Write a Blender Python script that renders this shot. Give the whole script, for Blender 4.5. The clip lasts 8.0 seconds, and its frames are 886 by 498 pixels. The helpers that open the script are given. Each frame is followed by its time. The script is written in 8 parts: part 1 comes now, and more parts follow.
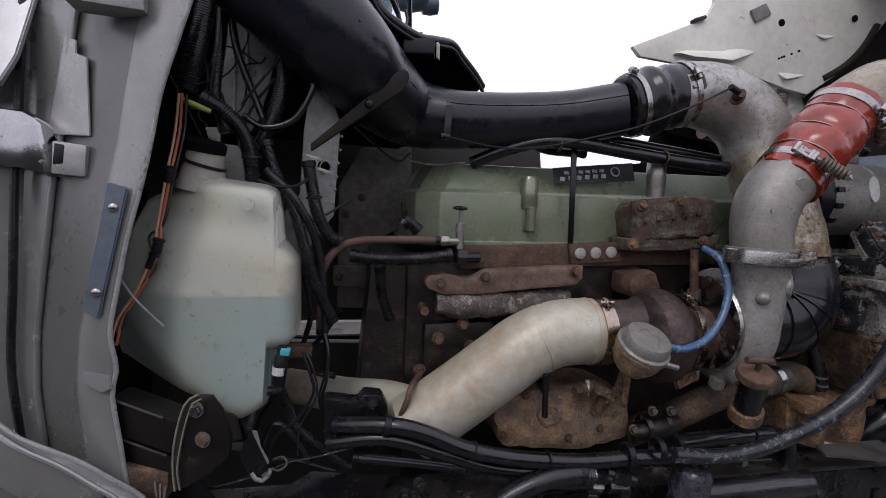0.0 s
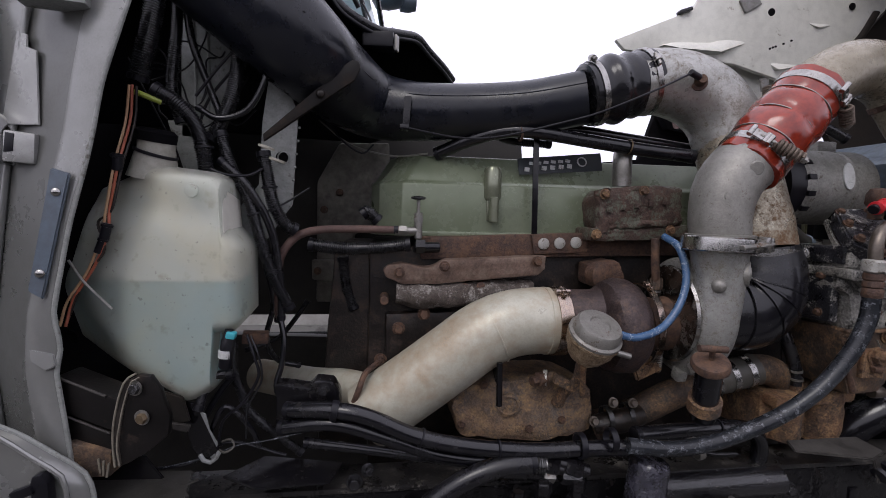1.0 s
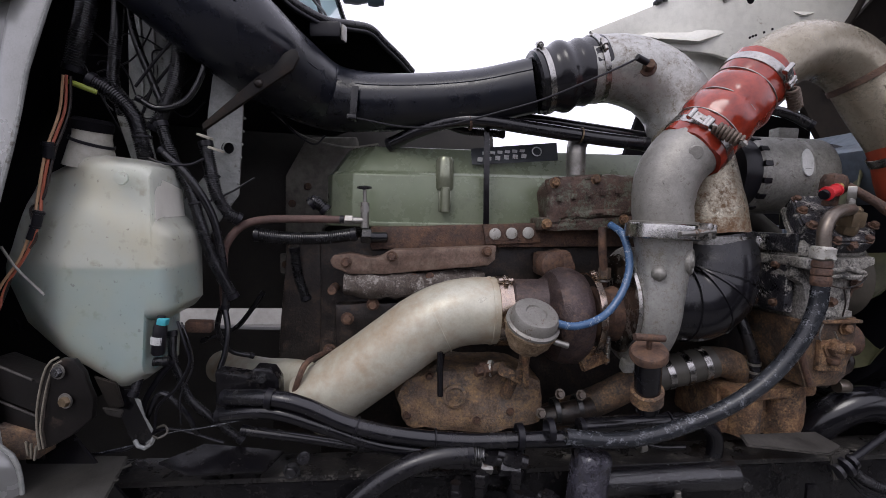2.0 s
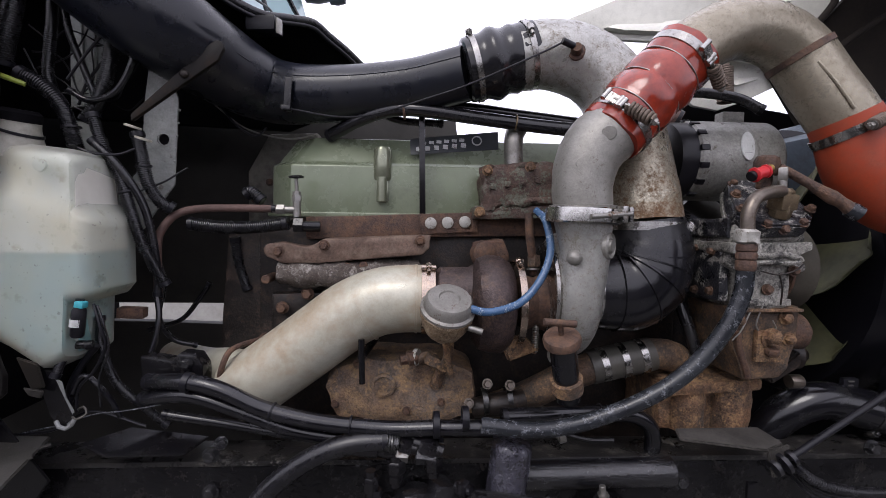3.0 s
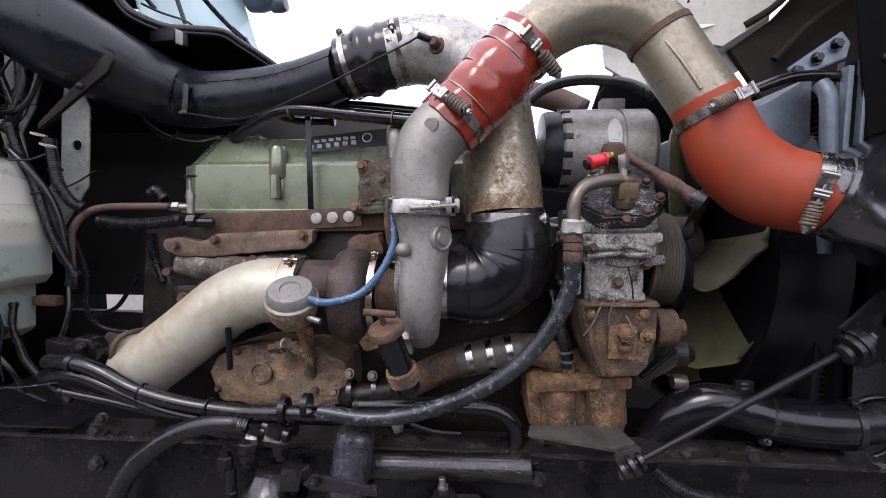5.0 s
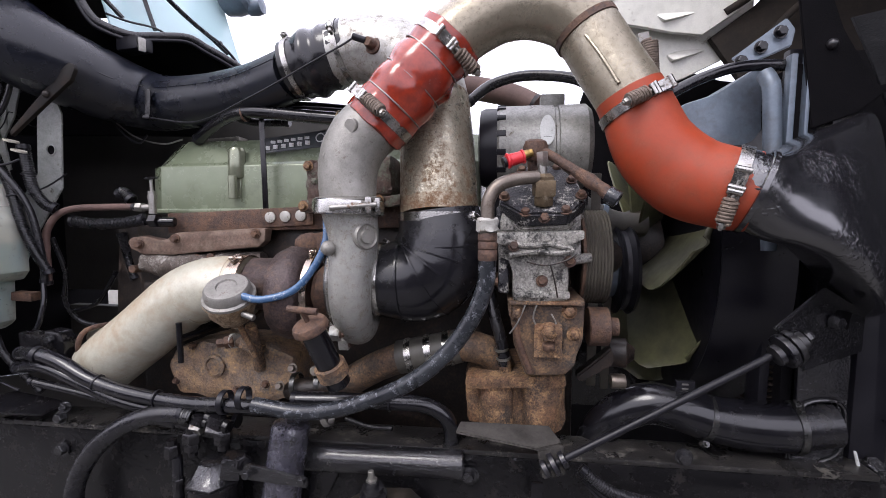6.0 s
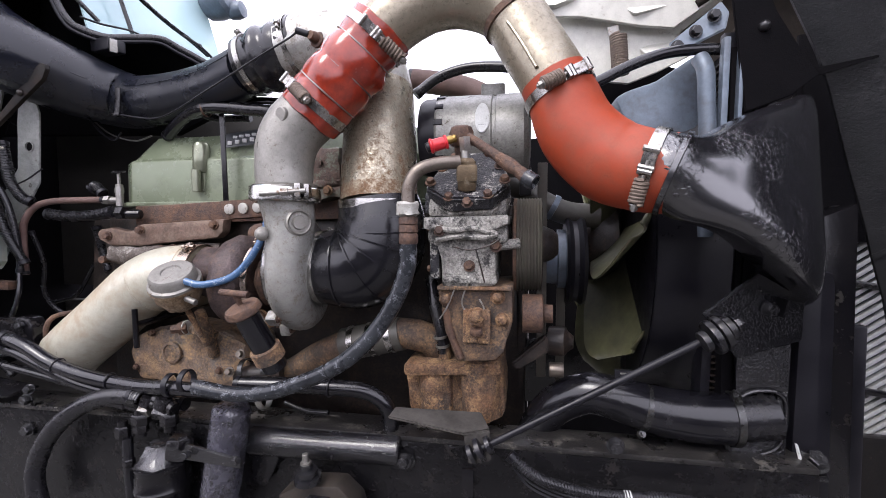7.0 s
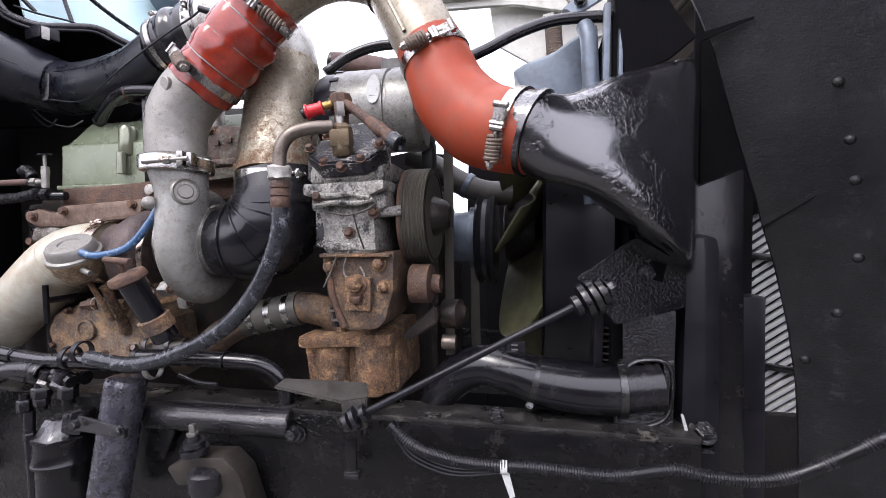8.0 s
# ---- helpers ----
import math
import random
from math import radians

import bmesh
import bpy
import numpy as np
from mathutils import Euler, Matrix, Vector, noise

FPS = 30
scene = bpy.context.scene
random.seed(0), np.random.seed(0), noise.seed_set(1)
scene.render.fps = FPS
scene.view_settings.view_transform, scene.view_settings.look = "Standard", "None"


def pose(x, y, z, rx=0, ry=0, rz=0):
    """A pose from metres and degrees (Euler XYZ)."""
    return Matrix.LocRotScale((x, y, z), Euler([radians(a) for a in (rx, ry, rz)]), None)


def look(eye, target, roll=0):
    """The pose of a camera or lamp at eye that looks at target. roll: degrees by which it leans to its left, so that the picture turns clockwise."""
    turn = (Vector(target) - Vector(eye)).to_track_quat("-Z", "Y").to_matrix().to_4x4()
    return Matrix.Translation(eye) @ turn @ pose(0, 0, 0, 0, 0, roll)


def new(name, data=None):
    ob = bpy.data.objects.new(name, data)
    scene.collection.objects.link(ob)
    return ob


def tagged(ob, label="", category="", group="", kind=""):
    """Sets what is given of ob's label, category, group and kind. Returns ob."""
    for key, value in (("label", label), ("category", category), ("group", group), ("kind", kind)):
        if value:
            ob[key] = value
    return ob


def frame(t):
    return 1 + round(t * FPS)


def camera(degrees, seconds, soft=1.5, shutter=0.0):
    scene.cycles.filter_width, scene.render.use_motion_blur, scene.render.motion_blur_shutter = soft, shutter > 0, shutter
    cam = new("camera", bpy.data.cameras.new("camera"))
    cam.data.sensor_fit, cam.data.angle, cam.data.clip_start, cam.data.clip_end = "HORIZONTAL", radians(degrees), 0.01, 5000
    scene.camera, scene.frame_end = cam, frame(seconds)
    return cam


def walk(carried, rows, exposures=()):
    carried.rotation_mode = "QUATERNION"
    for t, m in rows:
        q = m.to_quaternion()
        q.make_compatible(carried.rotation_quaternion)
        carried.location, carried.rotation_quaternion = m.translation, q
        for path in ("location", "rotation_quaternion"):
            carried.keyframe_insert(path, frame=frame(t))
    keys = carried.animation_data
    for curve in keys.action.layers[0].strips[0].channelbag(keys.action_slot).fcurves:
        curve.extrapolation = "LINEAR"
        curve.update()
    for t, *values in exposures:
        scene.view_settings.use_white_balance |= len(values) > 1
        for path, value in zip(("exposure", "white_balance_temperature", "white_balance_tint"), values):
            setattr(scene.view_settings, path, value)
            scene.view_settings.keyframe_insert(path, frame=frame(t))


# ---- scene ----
cam = camera(88.84, 8.0, soft=0.55)
# seconds, eye in metres, yaw, pitch and roll in degrees
PATH = [
    (0.0, 0.0000, 0.0000, 1.5500, -10.11, -5.22, 1.75),
    (0.5, 0.0650, -0.0149, 1.5362, -8.80, -5.02, 1.55),
    (1.0, 0.1331, -0.0280, 1.5201, -7.56, -4.65, 1.41),
    (2.5, 0.3727, -0.0465, 1.4801, -4.63, -4.22, 1.00),
    (3.0, 0.4814, -0.0537, 1.4581, -2.95, -3.57, 0.84),
    (3.5, 0.5925, -0.0580, 1.4469, -1.04, -3.45, 0.62),
    (4.0, 0.6928, -0.0639, 1.4420, 0.67, -3.38, 0.49),
    (4.5, 0.7867, -0.0716, 1.4441, 2.26, -3.39, 0.43),
    (6.0, 1.0758, -0.0588, 1.4557, 7.66, -4.27, -0.19),
    (6.5, 1.1580, -0.0554, 1.4381, 8.97, -3.84, -0.23),
    (7.0, 1.2449, -0.0452, 1.4159, 10.31, -3.37, -0.28),
    (7.5, 1.3458, -0.0262, 1.3863, 11.36, -2.87, -0.36),
    (8.0, 1.4756, -0.0013, 1.3326, 11.50, -1.88, -0.40),
]
walk(cam, [(t, pose(x, y, z, 0, 0, yaw) @ pose(0, 0, 0, 90 + pitch) @ pose(0, 0, 0, 0, 0, roll)) for t, x, y, z, yaw, pitch, roll in PATH], [(0.0, -0.75), (2.5, -0.35), (4.5, 0.1), (6.0, 0.4), (7.0, 0.65), (8.0, 0.78)])

# ---- light ----
world = bpy.data.worlds.new("overcast_sky")
scene.world = world
world.use_nodes = True
wn, wl = world.node_tree.nodes, world.node_tree.links
sky = wn.new("ShaderNodeTexSky")
sky.sky_type, sky.sun_disc = "NISHITA", False
sky.sun_elevation, sky.sun_rotation = radians(50), radians(211)
sky.air_density, sky.dust_density, sky.ozone_density = 1.0, 6.0, 1.0
# an even cloud cover, brighter overhead than at the horizon, over the clear sky's tint
way = wn.new("ShaderNodeTexCoord")
split = wn.new("ShaderNodeSeparateXYZ")
wl.new(way.outputs["Generated"], split.inputs[0])
rise = wn.new("ShaderNodeMapRange")
rise.inputs["From Min"].default_value, rise.inputs["From Max"].default_value = 0.0, 1.0
rise.inputs["To Min"].default_value, rise.inputs["To Max"].default_value = 0.72, 1.0
wl.new(split.outputs["Z"], rise.inputs["Value"])
cloud = wn.new("ShaderNodeMix")
cloud.data_type, cloud.blend_type, cloud.inputs[0].default_value = "RGBA", "MULTIPLY", 1.0
cloud.inputs[6].default_value = (19.3, 18.8, 22.2, 1)
wl.new(rise.outputs["Result"], cloud.inputs[7])
pale = wn.new("ShaderNodeMix")
pale.data_type, pale.inputs[0].default_value = "RGBA", 0.88
wl.new(sky.outputs[0], pale.inputs[6])
wl.new(cloud.outputs[2], pale.inputs[7])
wl.new(pale.outputs[2], wn["Background"].inputs[0])
wn["Background"].inputs[1].default_value = 0.13

sun = new("sun", bpy.data.lights.new("sun", "SUN"))
sun.data.energy, sun.data.angle, sun.data.color = 1.4, radians(22), (1.0, 0.965, 0.945)
sun.matrix_world = look((-1.7, -2.8, 3.9), (0, 0, 0))

# ---- shapes: each is a pair of vertices and faces ----


def join(*geos):
    verts, faces = [], []
    for v, f in geos:
        k = len(verts)
        verts += v
        faces += [tuple(i + k for i in p) for p in f]
    return verts, faces


def basis(axis):
    """Two unit vectors square to the axis."""
    a = Vector(axis).normalized()
    u = a.cross(Vector((0, 0, 1)) if abs(a.z) < 0.9 else Vector((1, 0, 0))).normalized()
    return a, u, a.cross(u)


def spline(pts, step):
    """A smooth line through the points, in even steps, with the share of the way along."""
    p = [Vector(q) for q in pts]
    if len(p) == 2:
        n = max(2, int((p[1] - p[0]).length / step))
        return [(p[0].lerp(p[1], i / n), i / n) for i in range(n + 1)]
    p = [p[0] * 2 - p[1]] + p + [p[-1] * 2 - p[-2]]
    fine = []
    for i in range(1, len(p) - 2):
        a, b, c, d = p[i - 1 : i + 3]
        for k in range(24):
            t = k / 24
            q = 0.5 * (2 * b + (c - a) * t + (2 * a - 5 * b + 4 * c - d) * t * t + (3 * b - a - 3 * c + d) * t**3)
            fine.append((q, (i - 1 + t) / (len(p) - 3)))
    fine.append((p[-2], 1.0))
    mark = [0.0]
    for (a, _), (b, _) in zip(fine, fine[1:]):
        mark.append(mark[-1] + (b - a).length)
    n = max(2, round(mark[-1] / step))
    out, k = [], 0
    for i in range(n + 1):
        want = mark[-1] * i / n
        while k < len(fine) - 2 and mark[k + 1] < want:
            k += 1
        f = (want - mark[k]) / max(mark[k + 1] - mark[k], 1e-9)
        out.append((fine[k][0].lerp(fine[k + 1][0], f), fine[k][1] + (fine[k + 1][1] - fine[k][1]) * f))
    return out


def tube(pts, r, seg=18, step=0.012, cap=True, wave=None):
    """A round tube along a smooth line; r is one radius or one for each point; wave(length) scales it."""
    line = spline(pts, step)
    radii = r if isinstance(r, (list, tuple)) else [r] * len(pts)
    verts, faces, u, run = [], [], None, 0.0
    for i, (c, s) in enumerate(line):
        d = (line[min(i + 1, len(line) - 1)][0] - line[max(i - 1, 0)][0]).normalized()
        u = basis(d)[1] if u is None else (u - d * u.dot(d)).normalized()
        w = d.cross(u)
        k = s * (len(radii) - 1)
        j = min(int(k), len(radii) - 2) if len(radii) > 1 else 0
        rad = radii[j] + (radii[min(j + 1, len(radii) - 1)] - radii[j]) * (k - j)
        if i:
            run += (c - line[i - 1][0]).length
        rad *= wave(run) if wave else 1
        verts += [tuple(c + (u * math.cos(a) + w * math.sin(a)) * rad) for a in (2 * math.pi * n / seg for n in range(seg))]
        if i:
            o = (i - 1) * seg
            faces += [(o + n, o + (n + 1) % seg, o + seg + (n + 1) % seg, o + seg + n) for n in range(seg)]
    if cap:
        faces += [tuple(range(seg))[::-1], tuple(range(len(verts) - seg, len(verts)))]
    return verts, faces


def loom(pts, r, pitch=0.0042, seg=12):
    """A split corrugated conduit: square ribs along its way."""
    return tube(pts, r, seg, pitch / 4, True, lambda s: 1.0 if (s / pitch + 0.1) % 1 < 0.5 else 0.82)


def lathe(profile, origin, axis, seg=32, phase=0.0):
    """A turned shape: rows of (radius, height along the axis)."""
    a, u, w = basis(axis)
    o = Vector(origin)
    verts, faces = [], []
    for k, (rad, h) in enumerate(profile):
        verts += [tuple(o + a * h + (u * math.cos(t) + w * math.sin(t)) * rad) for t in (phase + 2 * math.pi * n / seg for n in range(seg))]
        if k:
            q = (k - 1) * seg
            faces += [(q + n, q + (n + 1) % seg, q + seg + (n + 1) % seg, q + seg + n) for n in range(seg)]
    faces += [tuple(range(seg))[::-1], tuple(range(len(verts) - seg, len(verts)))]
    return verts, faces


def rod(a, b, r, seg=16, edge=0.12):
    """A straight round bar with a small chamfer at both ends."""
    d = Vector(b) - Vector(a)
    e = r * edge
    return lathe([(r - e, 0), (r, e), (r, d.length - e), (r - e, d.length)], a, d, seg)


def ring(origin, axis, r, width, thick, seg=40):
    """A flat band round an axis, with its inner wall."""
    h = width / 2
    a, u, w = basis(axis)
    o = Vector(origin)
    verts, faces = [], []
    rows = [(r, -h), (r + thick, -h + thick * 0.3), (r + thick, h - thick * 0.3), (r, h)]
    for rad, k in rows:
        verts += [tuple(o + a * k + (u * math.cos(t) + w * math.sin(t)) * rad) for t in (2 * math.pi * n / seg for n in range(seg))]
    for q in range(4):
        p = (q + 1) % 4
        faces += [(q * seg + n, q * seg + (n + 1) % seg, p * seg + (n + 1) % seg, p * seg + n) for n in range(seg)]
    return verts, faces


def coil(a, b, r, wire, turns, seg=7):
    """A coil spring from a to b."""
    d = Vector(b) - Vector(a)
    x, u, w = basis(d)
    n = int(turns * 14)
    line = [Vector(a) + d * (i / n) + (u * math.cos(i / 14 * 2 * math.pi) + w * math.sin(i / 14 * 2 * math.pi)) * r for i in range(n + 1)]
    return tube(line, wire, seg, wire * 1.2)


def from_bm(bm):
    bm.verts.index_update()
    geo = [tuple(v.co) for v in bm.verts], [tuple(v.index for v in f.verts) for f in bm.faces]
    bm.free()
    return geo


def box(centre, size, turn=(0, 0, 0), bevel=0.003):
    bm = bmesh.new()
    bmesh.ops.create_cube(bm, size=1, matrix=Matrix.Diagonal((*size, 1)))
    if bevel:
        bmesh.ops.bevel(bm, geom=bm.edges[:], offset=min(bevel, min(size) * 0.45), segments=2, affect="EDGES", profile=0.6)
    bm.transform(pose(*centre, *turn))
    return from_bm(bm)


def prism(outline, y0, y1, bevel=0.003, lean=0.0):
    """An outline in x and z made solid from y0 to y1; lean shifts the top back for each metre of height."""
    bm = bmesh.new()
    base = min(z for _, z in outline)
    front = [bm.verts.new((x, y0 + lean * (z - base), z)) for x, z in outline]
    back = [bm.verts.new((x, y1 + lean * (z - base), z)) for x, z in outline]
    bm.faces.new(front), bm.faces.new(back[::-1])
    for i in range(len(front)):
        j = (i + 1) % len(front)
        bm.faces.new((front[j], front[i], back[i], back[j]))
    bmesh.ops.recalc_face_normals(bm, faces=bm.faces[:])
    if bevel:
        bmesh.ops.bevel(bm, geom=bm.edges[:], offset=bevel, segments=2, affect="EDGES", profile=0.6, clamp_overlap=True)
    return from_bm(bm)


def slab(outline3, thick, bevel=0.002):
    """A flat plate whose outline is given in space, made solid on both sides of its plane."""
    p = [Vector(q) for q in outline3]
    c = sum(p, Vector()) / len(p)
    n = sum(((p[i] - c).cross(p[(i + 1) % len(p)] - c) for i in range(len(p))), Vector()).normalized()
    bm = bmesh.new()
    front = [bm.verts.new(q - n * n.dot(q - c) + n * thick / 2) for q in p]
    back = [bm.verts.new(q - n * n.dot(q - c) - n * thick / 2) for q in p]
    bm.faces.new(front), bm.faces.new(back[::-1])
    for i in range(len(p)):
        j = (i + 1) % len(p)
        bm.faces.new((front[j], front[i], back[i], back[j]))
    bmesh.ops.recalc_face_normals(bm, faces=bm.faces[:])
    if bevel:
        bmesh.ops.bevel(bm, geom=bm.edges[:], offset=min(bevel, thick * 0.4), segments=2, affect="EDGES", clamp_overlap=True)
    return from_bm(bm)


def sheet(rows, thick):
    """A curved panel: rows of points in space, skinned and given a thickness towards +y."""
    n, m = len(rows), len(rows[0])
    verts = [tuple(p) for row in rows for p in row] + [(p[0], p[1] + thick, p[2]) for row in rows for p in row]
    k = n * m
    faces = []
    for i in range(n - 1):
        for j in range(m - 1):
            a = i * m + j
            faces += [(a, a + 1, a + m + 1, a + m), (k + a, k + a + m, k + a + m + 1, k + a + 1)]
    edge = [j for j in range(m)] + [i * m + m - 1 for i in range(1, n)] + [(n - 1) * m + j for j in range(m - 2, -1, -1)] + [i * m for i in range(n - 2, 0, -1)]
    for i, a in enumerate(edge):
        b = edge[(i + 1) % len(edge)]
        faces.append((b, a, k + a, k + b))
    return verts, faces


def rough(geo, amp, scale=40.0, cuts=0):
    """An uneven casting: the surface cut finer and pushed about by noise."""
    if cuts:
        bm = bmesh.new()
        vs = [bm.verts.new(v) for v in geo[0]]
        for f in geo[1]:
            bm.faces.new([vs[i] for i in f])
        bmesh.ops.triangulate(bm, faces=[f for f in bm.faces if len(f.verts) > 4])
        bmesh.ops.subdivide_edges(bm, edges=[e for e in bm.edges if e.calc_length() > 0.012], cuts=cuts, use_grid_fill=True)
        geo = from_bm(bm)
    verts = []
    for v in geo[0]:
        p = Vector(v) * scale
        verts.append(tuple(Vector(v) + Vector((noise.noise(p), noise.noise(p + Vector((7, 3, 1))), noise.noise(p + Vector((1, 9, 5))))) * amp))
    return verts, geo[1]


def hex_bolt(p, axis, r=0.008, h=0.007, washer=True):
    a = Vector(axis).normalized()
    head = lathe([(r * 0.98, 0), (r, h * 0.1), (r, h * 0.82), (r * 0.86, h)], Vector(p) + a * (0.002 if washer else 0), a, 6)
    return join(head, lathe([(r * 1.35, 0), (r * 1.35, 0.0022)], p, a, 18)) if washer else head


def dome(p, axis, r, h):
    return lathe([(r, 0), (r * 0.97, h * 0.25), (r * 0.75, h * 0.7), (r * 0.4, h * 0.95), (r * 0.05, h)], p, axis, 16)


# ---- things and their parts ----


def mesh_of(name, geo):
    me = bpy.data.meshes.new(name)
    me.from_pydata(geo[0], [], geo[1])
    me.shade_smooth()
    me.set_sharp_from_angle(angle=radians(38))
    return me


def thing(name, label, category, base, group="", kind=""):
    ob = new(name)
    ob.empty_display_size = 0.02
    ob.location = base
    return tagged(ob, label, category, group, kind)


def part(name, geo, material, parent, label=""):
    ob = new(name, mesh_of(name, geo))
    ob.data.materials.append(material)
    ob.parent = parent
    ob.matrix_parent_inverse = (Matrix.Translation(parent.location) if parent.type == "EMPTY" else Matrix()).inverted()
    return tagged(ob, label)


def single(name, geo, material, label, category, group="", kind=""):
    ob = new(name, mesh_of(name, geo))
    ob.data.materials.append(material)
    return tagged(ob, label, category, group, kind)


# ---- materials ----


def surface(name, base, other, rough_=0.5, metal=0.0, scale=14.0, bump=0.25, grain=420.0, stain=None, amount=0.0, stain_scale=22.0, stain_rough=0.85, coat=0.0, edge=0.06, gloss_var=0.2, spec=0.5, fleck=0.1, depth=0.002, lump=None):
    """base and other mix in broad patches; stain (rust, salt, dirt) lies in blotches over the share given by amount."""
    m = bpy.data.materials.new(name)
    m.use_nodes = True
    n, l = m.node_tree.nodes, m.node_tree.links
    b = n["Principled BSDF"]
    place = n.new("ShaderNodeTexCoord").outputs["Object"]

    def grains(s, detail, rough__=0.6):
        t = n.new("ShaderNodeTexNoise")
        t.inputs["Scale"].default_value, t.inputs["Detail"].default_value, t.inputs["Roughness"].default_value = s, detail, rough__
        l.new(place, t.inputs["Vector"])
        return t.outputs["Fac"]

    def ramp(fac, lo, hi):
        r = n.new("ShaderNodeMapRange")
        r.inputs["From Min"].default_value, r.inputs["From Max"].default_value = lo, hi
        l.new(fac, r.inputs["Value"])
        return r.outputs["Result"]

    def mix(fac, a, c, kind="RGBA", blend="MIX"):
        x = n.new("ShaderNodeMix")
        x.data_type = kind
        if kind == "RGBA":
            x.blend_type = blend
            ia, ib, out = 6, 7, 2
        else:
            ia, ib, out = 2, 3, 0
        for i, v in ((0, fac), (ia, a), (ib, c)):
            if hasattr(v, "links"):
                l.new(v, x.inputs[i])
            elif i and kind == "RGBA":
                x.inputs[i].default_value = (*v, 1)
            else:
                x.inputs[i].default_value = v
        return x.outputs[out]

    broad, fine, pits = grains(scale, 6, 0.68), grains(grain, 3), grains(scale * 7, 5, 0.7)
    colour = mix(ramp(broad, 0.35, 0.65), base, other)
    colour = mix(ramp(fine, 0.32, 0.68), mix(fleck, colour, (0, 0, 0)), colour)
    colour = mix(ramp(pits, 0.36, 0.56), mix(fleck, colour, (0, 0, 0)), colour)
    gloss = mix(ramp(broad, 0.3, 0.7), max(rough_ - gloss_var / 2, 0.04), min(rough_ + gloss_var / 2, 1.0), "FLOAT")
    shine = metal
    if stain:
        blot = mix(0.35, grains(stain_scale, 8, 0.68), grains(stain_scale * 6, 4), "FLOAT")
        at = 0.66 - 0.32 * amount
        mask = ramp(blot, at - edge / 2, at + edge / 2)
        colour = mix(mask, colour, mix(ramp(fine, 0.35, 0.65), stain, tuple(c * 0.6 for c in stain)))
        gloss = mix(mask, gloss, stain_rough, "FLOAT")
        shine = mix(mask, metal, 0.0, "FLOAT")
    l.new(colour, b.inputs["Base Color"])
    l.new(gloss, b.inputs["Roughness"])
    if hasattr(shine, "links"):
        l.new(shine, b.inputs["Metallic"])
    else:
        b.inputs["Metallic"].default_value = shine
    b.inputs["Coat Weight"].default_value, b.inputs["Coat Roughness"].default_value = coat, 0.15
    b.inputs["Specular IOR Level"].default_value = spec
    if bump:
        k = n.new("ShaderNodeBump")
        k.inputs["Strength"].default_value, k.inputs["Distance"].default_value = bump, depth
        l.new(mix(0.6, fine, pits, "FLOAT"), k.inputs["Height"])
        if lump:
            # blisters: share of the surface, scale and height
            rise = ramp(grains(lump[1], 2, 0.5), 0.46, 0.68)
            where = ramp(grains(lump[1] * 0.09, 3), 0.62 - 0.4 * lump[0], 0.72 - 0.4 * lump[0])
            swell = n.new("ShaderNodeBump")
            swell.inputs["Strength"].default_value, swell.inputs["Distance"].default_value = 1.0, lump[2]
            l.new(mix(where, 0.0, rise, "FLOAT"), swell.inputs["Height"])
            l.new(swell.outputs[0], k.inputs["Normal"])
        l.new(k.outputs[0], b.inputs["Normal"])
    return m


m_silver = surface("silver_grey_cab_paint", (0.225, 0.227, 0.22), (0.25, 0.252, 0.245), 0.24, 0.45, 2.5, 0.015, 300, (0.2, 0.198, 0.188), 0.05, 5, 0.4, 0.3, 0.4, gloss_var=0.1, fleck=0.02)
m_silver_worn = surface("silver_grey_inner_paint", (0.306, 0.3145, 0.301), (0.221, 0.2295, 0.2193), 0.5, 0.1, 9, 0.12, 240, (0.09, 0.08, 0.065), 0.22, 14, fleck=0.2)
m_offwhite = surface("off_white_underhood_paint", (0.70, 0.69, 0.625), (0.62, 0.61, 0.55), 0.42, 0.0, 5, 0.08, 260, (0.34, 0.30, 0.24), 0.12, 10)
m_glint_chip = surface("cream_edge_glint_and_chips", (0.20, 0.18, 0.14), (0.10, 0.09, 0.07), 0.6, 0.0, 30, 0.3)
m_bluegrey = surface("blue_grey_steel_and_sky_sheen", (0.13, 0.16, 0.20), (0.10, 0.125, 0.155), 0.38, 0.3, 14, 0.12, 300, (0.06, 0.06, 0.06), 0.15, 12, 0.6, 0, 0.3)
m_chrome = surface("scratched_chrome", (0.46, 0.46, 0.465), (0.40, 0.40, 0.405), 0.12, 1.0, 5, 0.03, 300, (0.2, 0.19, 0.175), 0.1, 12, gloss_var=0.08)
m_patch = surface("polished_bare_steel", (0.36, 0.36, 0.35), (0.30, 0.30, 0.29), 0.3, 0.4, 14, 0.1, 300, (0.20, 0.19, 0.17), 0.15, 20)
m_steel = surface("bright_stainless_band", (0.42, 0.41, 0.39), (0.30, 0.29, 0.275), 0.25, 1.0, 40, 0.12, 500, (0.15, 0.115, 0.085), 0.22, 40)
m_steel_dull = surface("dull_zinc_steel", (0.34, 0.33, 0.31), (0.24, 0.23, 0.21), 0.45, 0.9, 40, 0.15, 500, (0.13, 0.08, 0.05), 0.2)
m_vband = surface("bright_wide_stainless_band", (0.60, 0.59, 0.565), (0.50, 0.49, 0.465), 0.2, 1.0, 20, 0.08, 400, (0.26, 0.22, 0.18), 0.16, 50, 0.5)
# Neck cream darkened for the duct's shade, with dirt blotches over it.
m_neck = surface("shaded_cream_neck", (0.34, 0.33, 0.285), (0.27, 0.26, 0.222), 0.5, 0.0, 10, 0.05, 300, (0.16, 0.145, 0.115), 0.2, 16, 0.6, 0, 0.3)
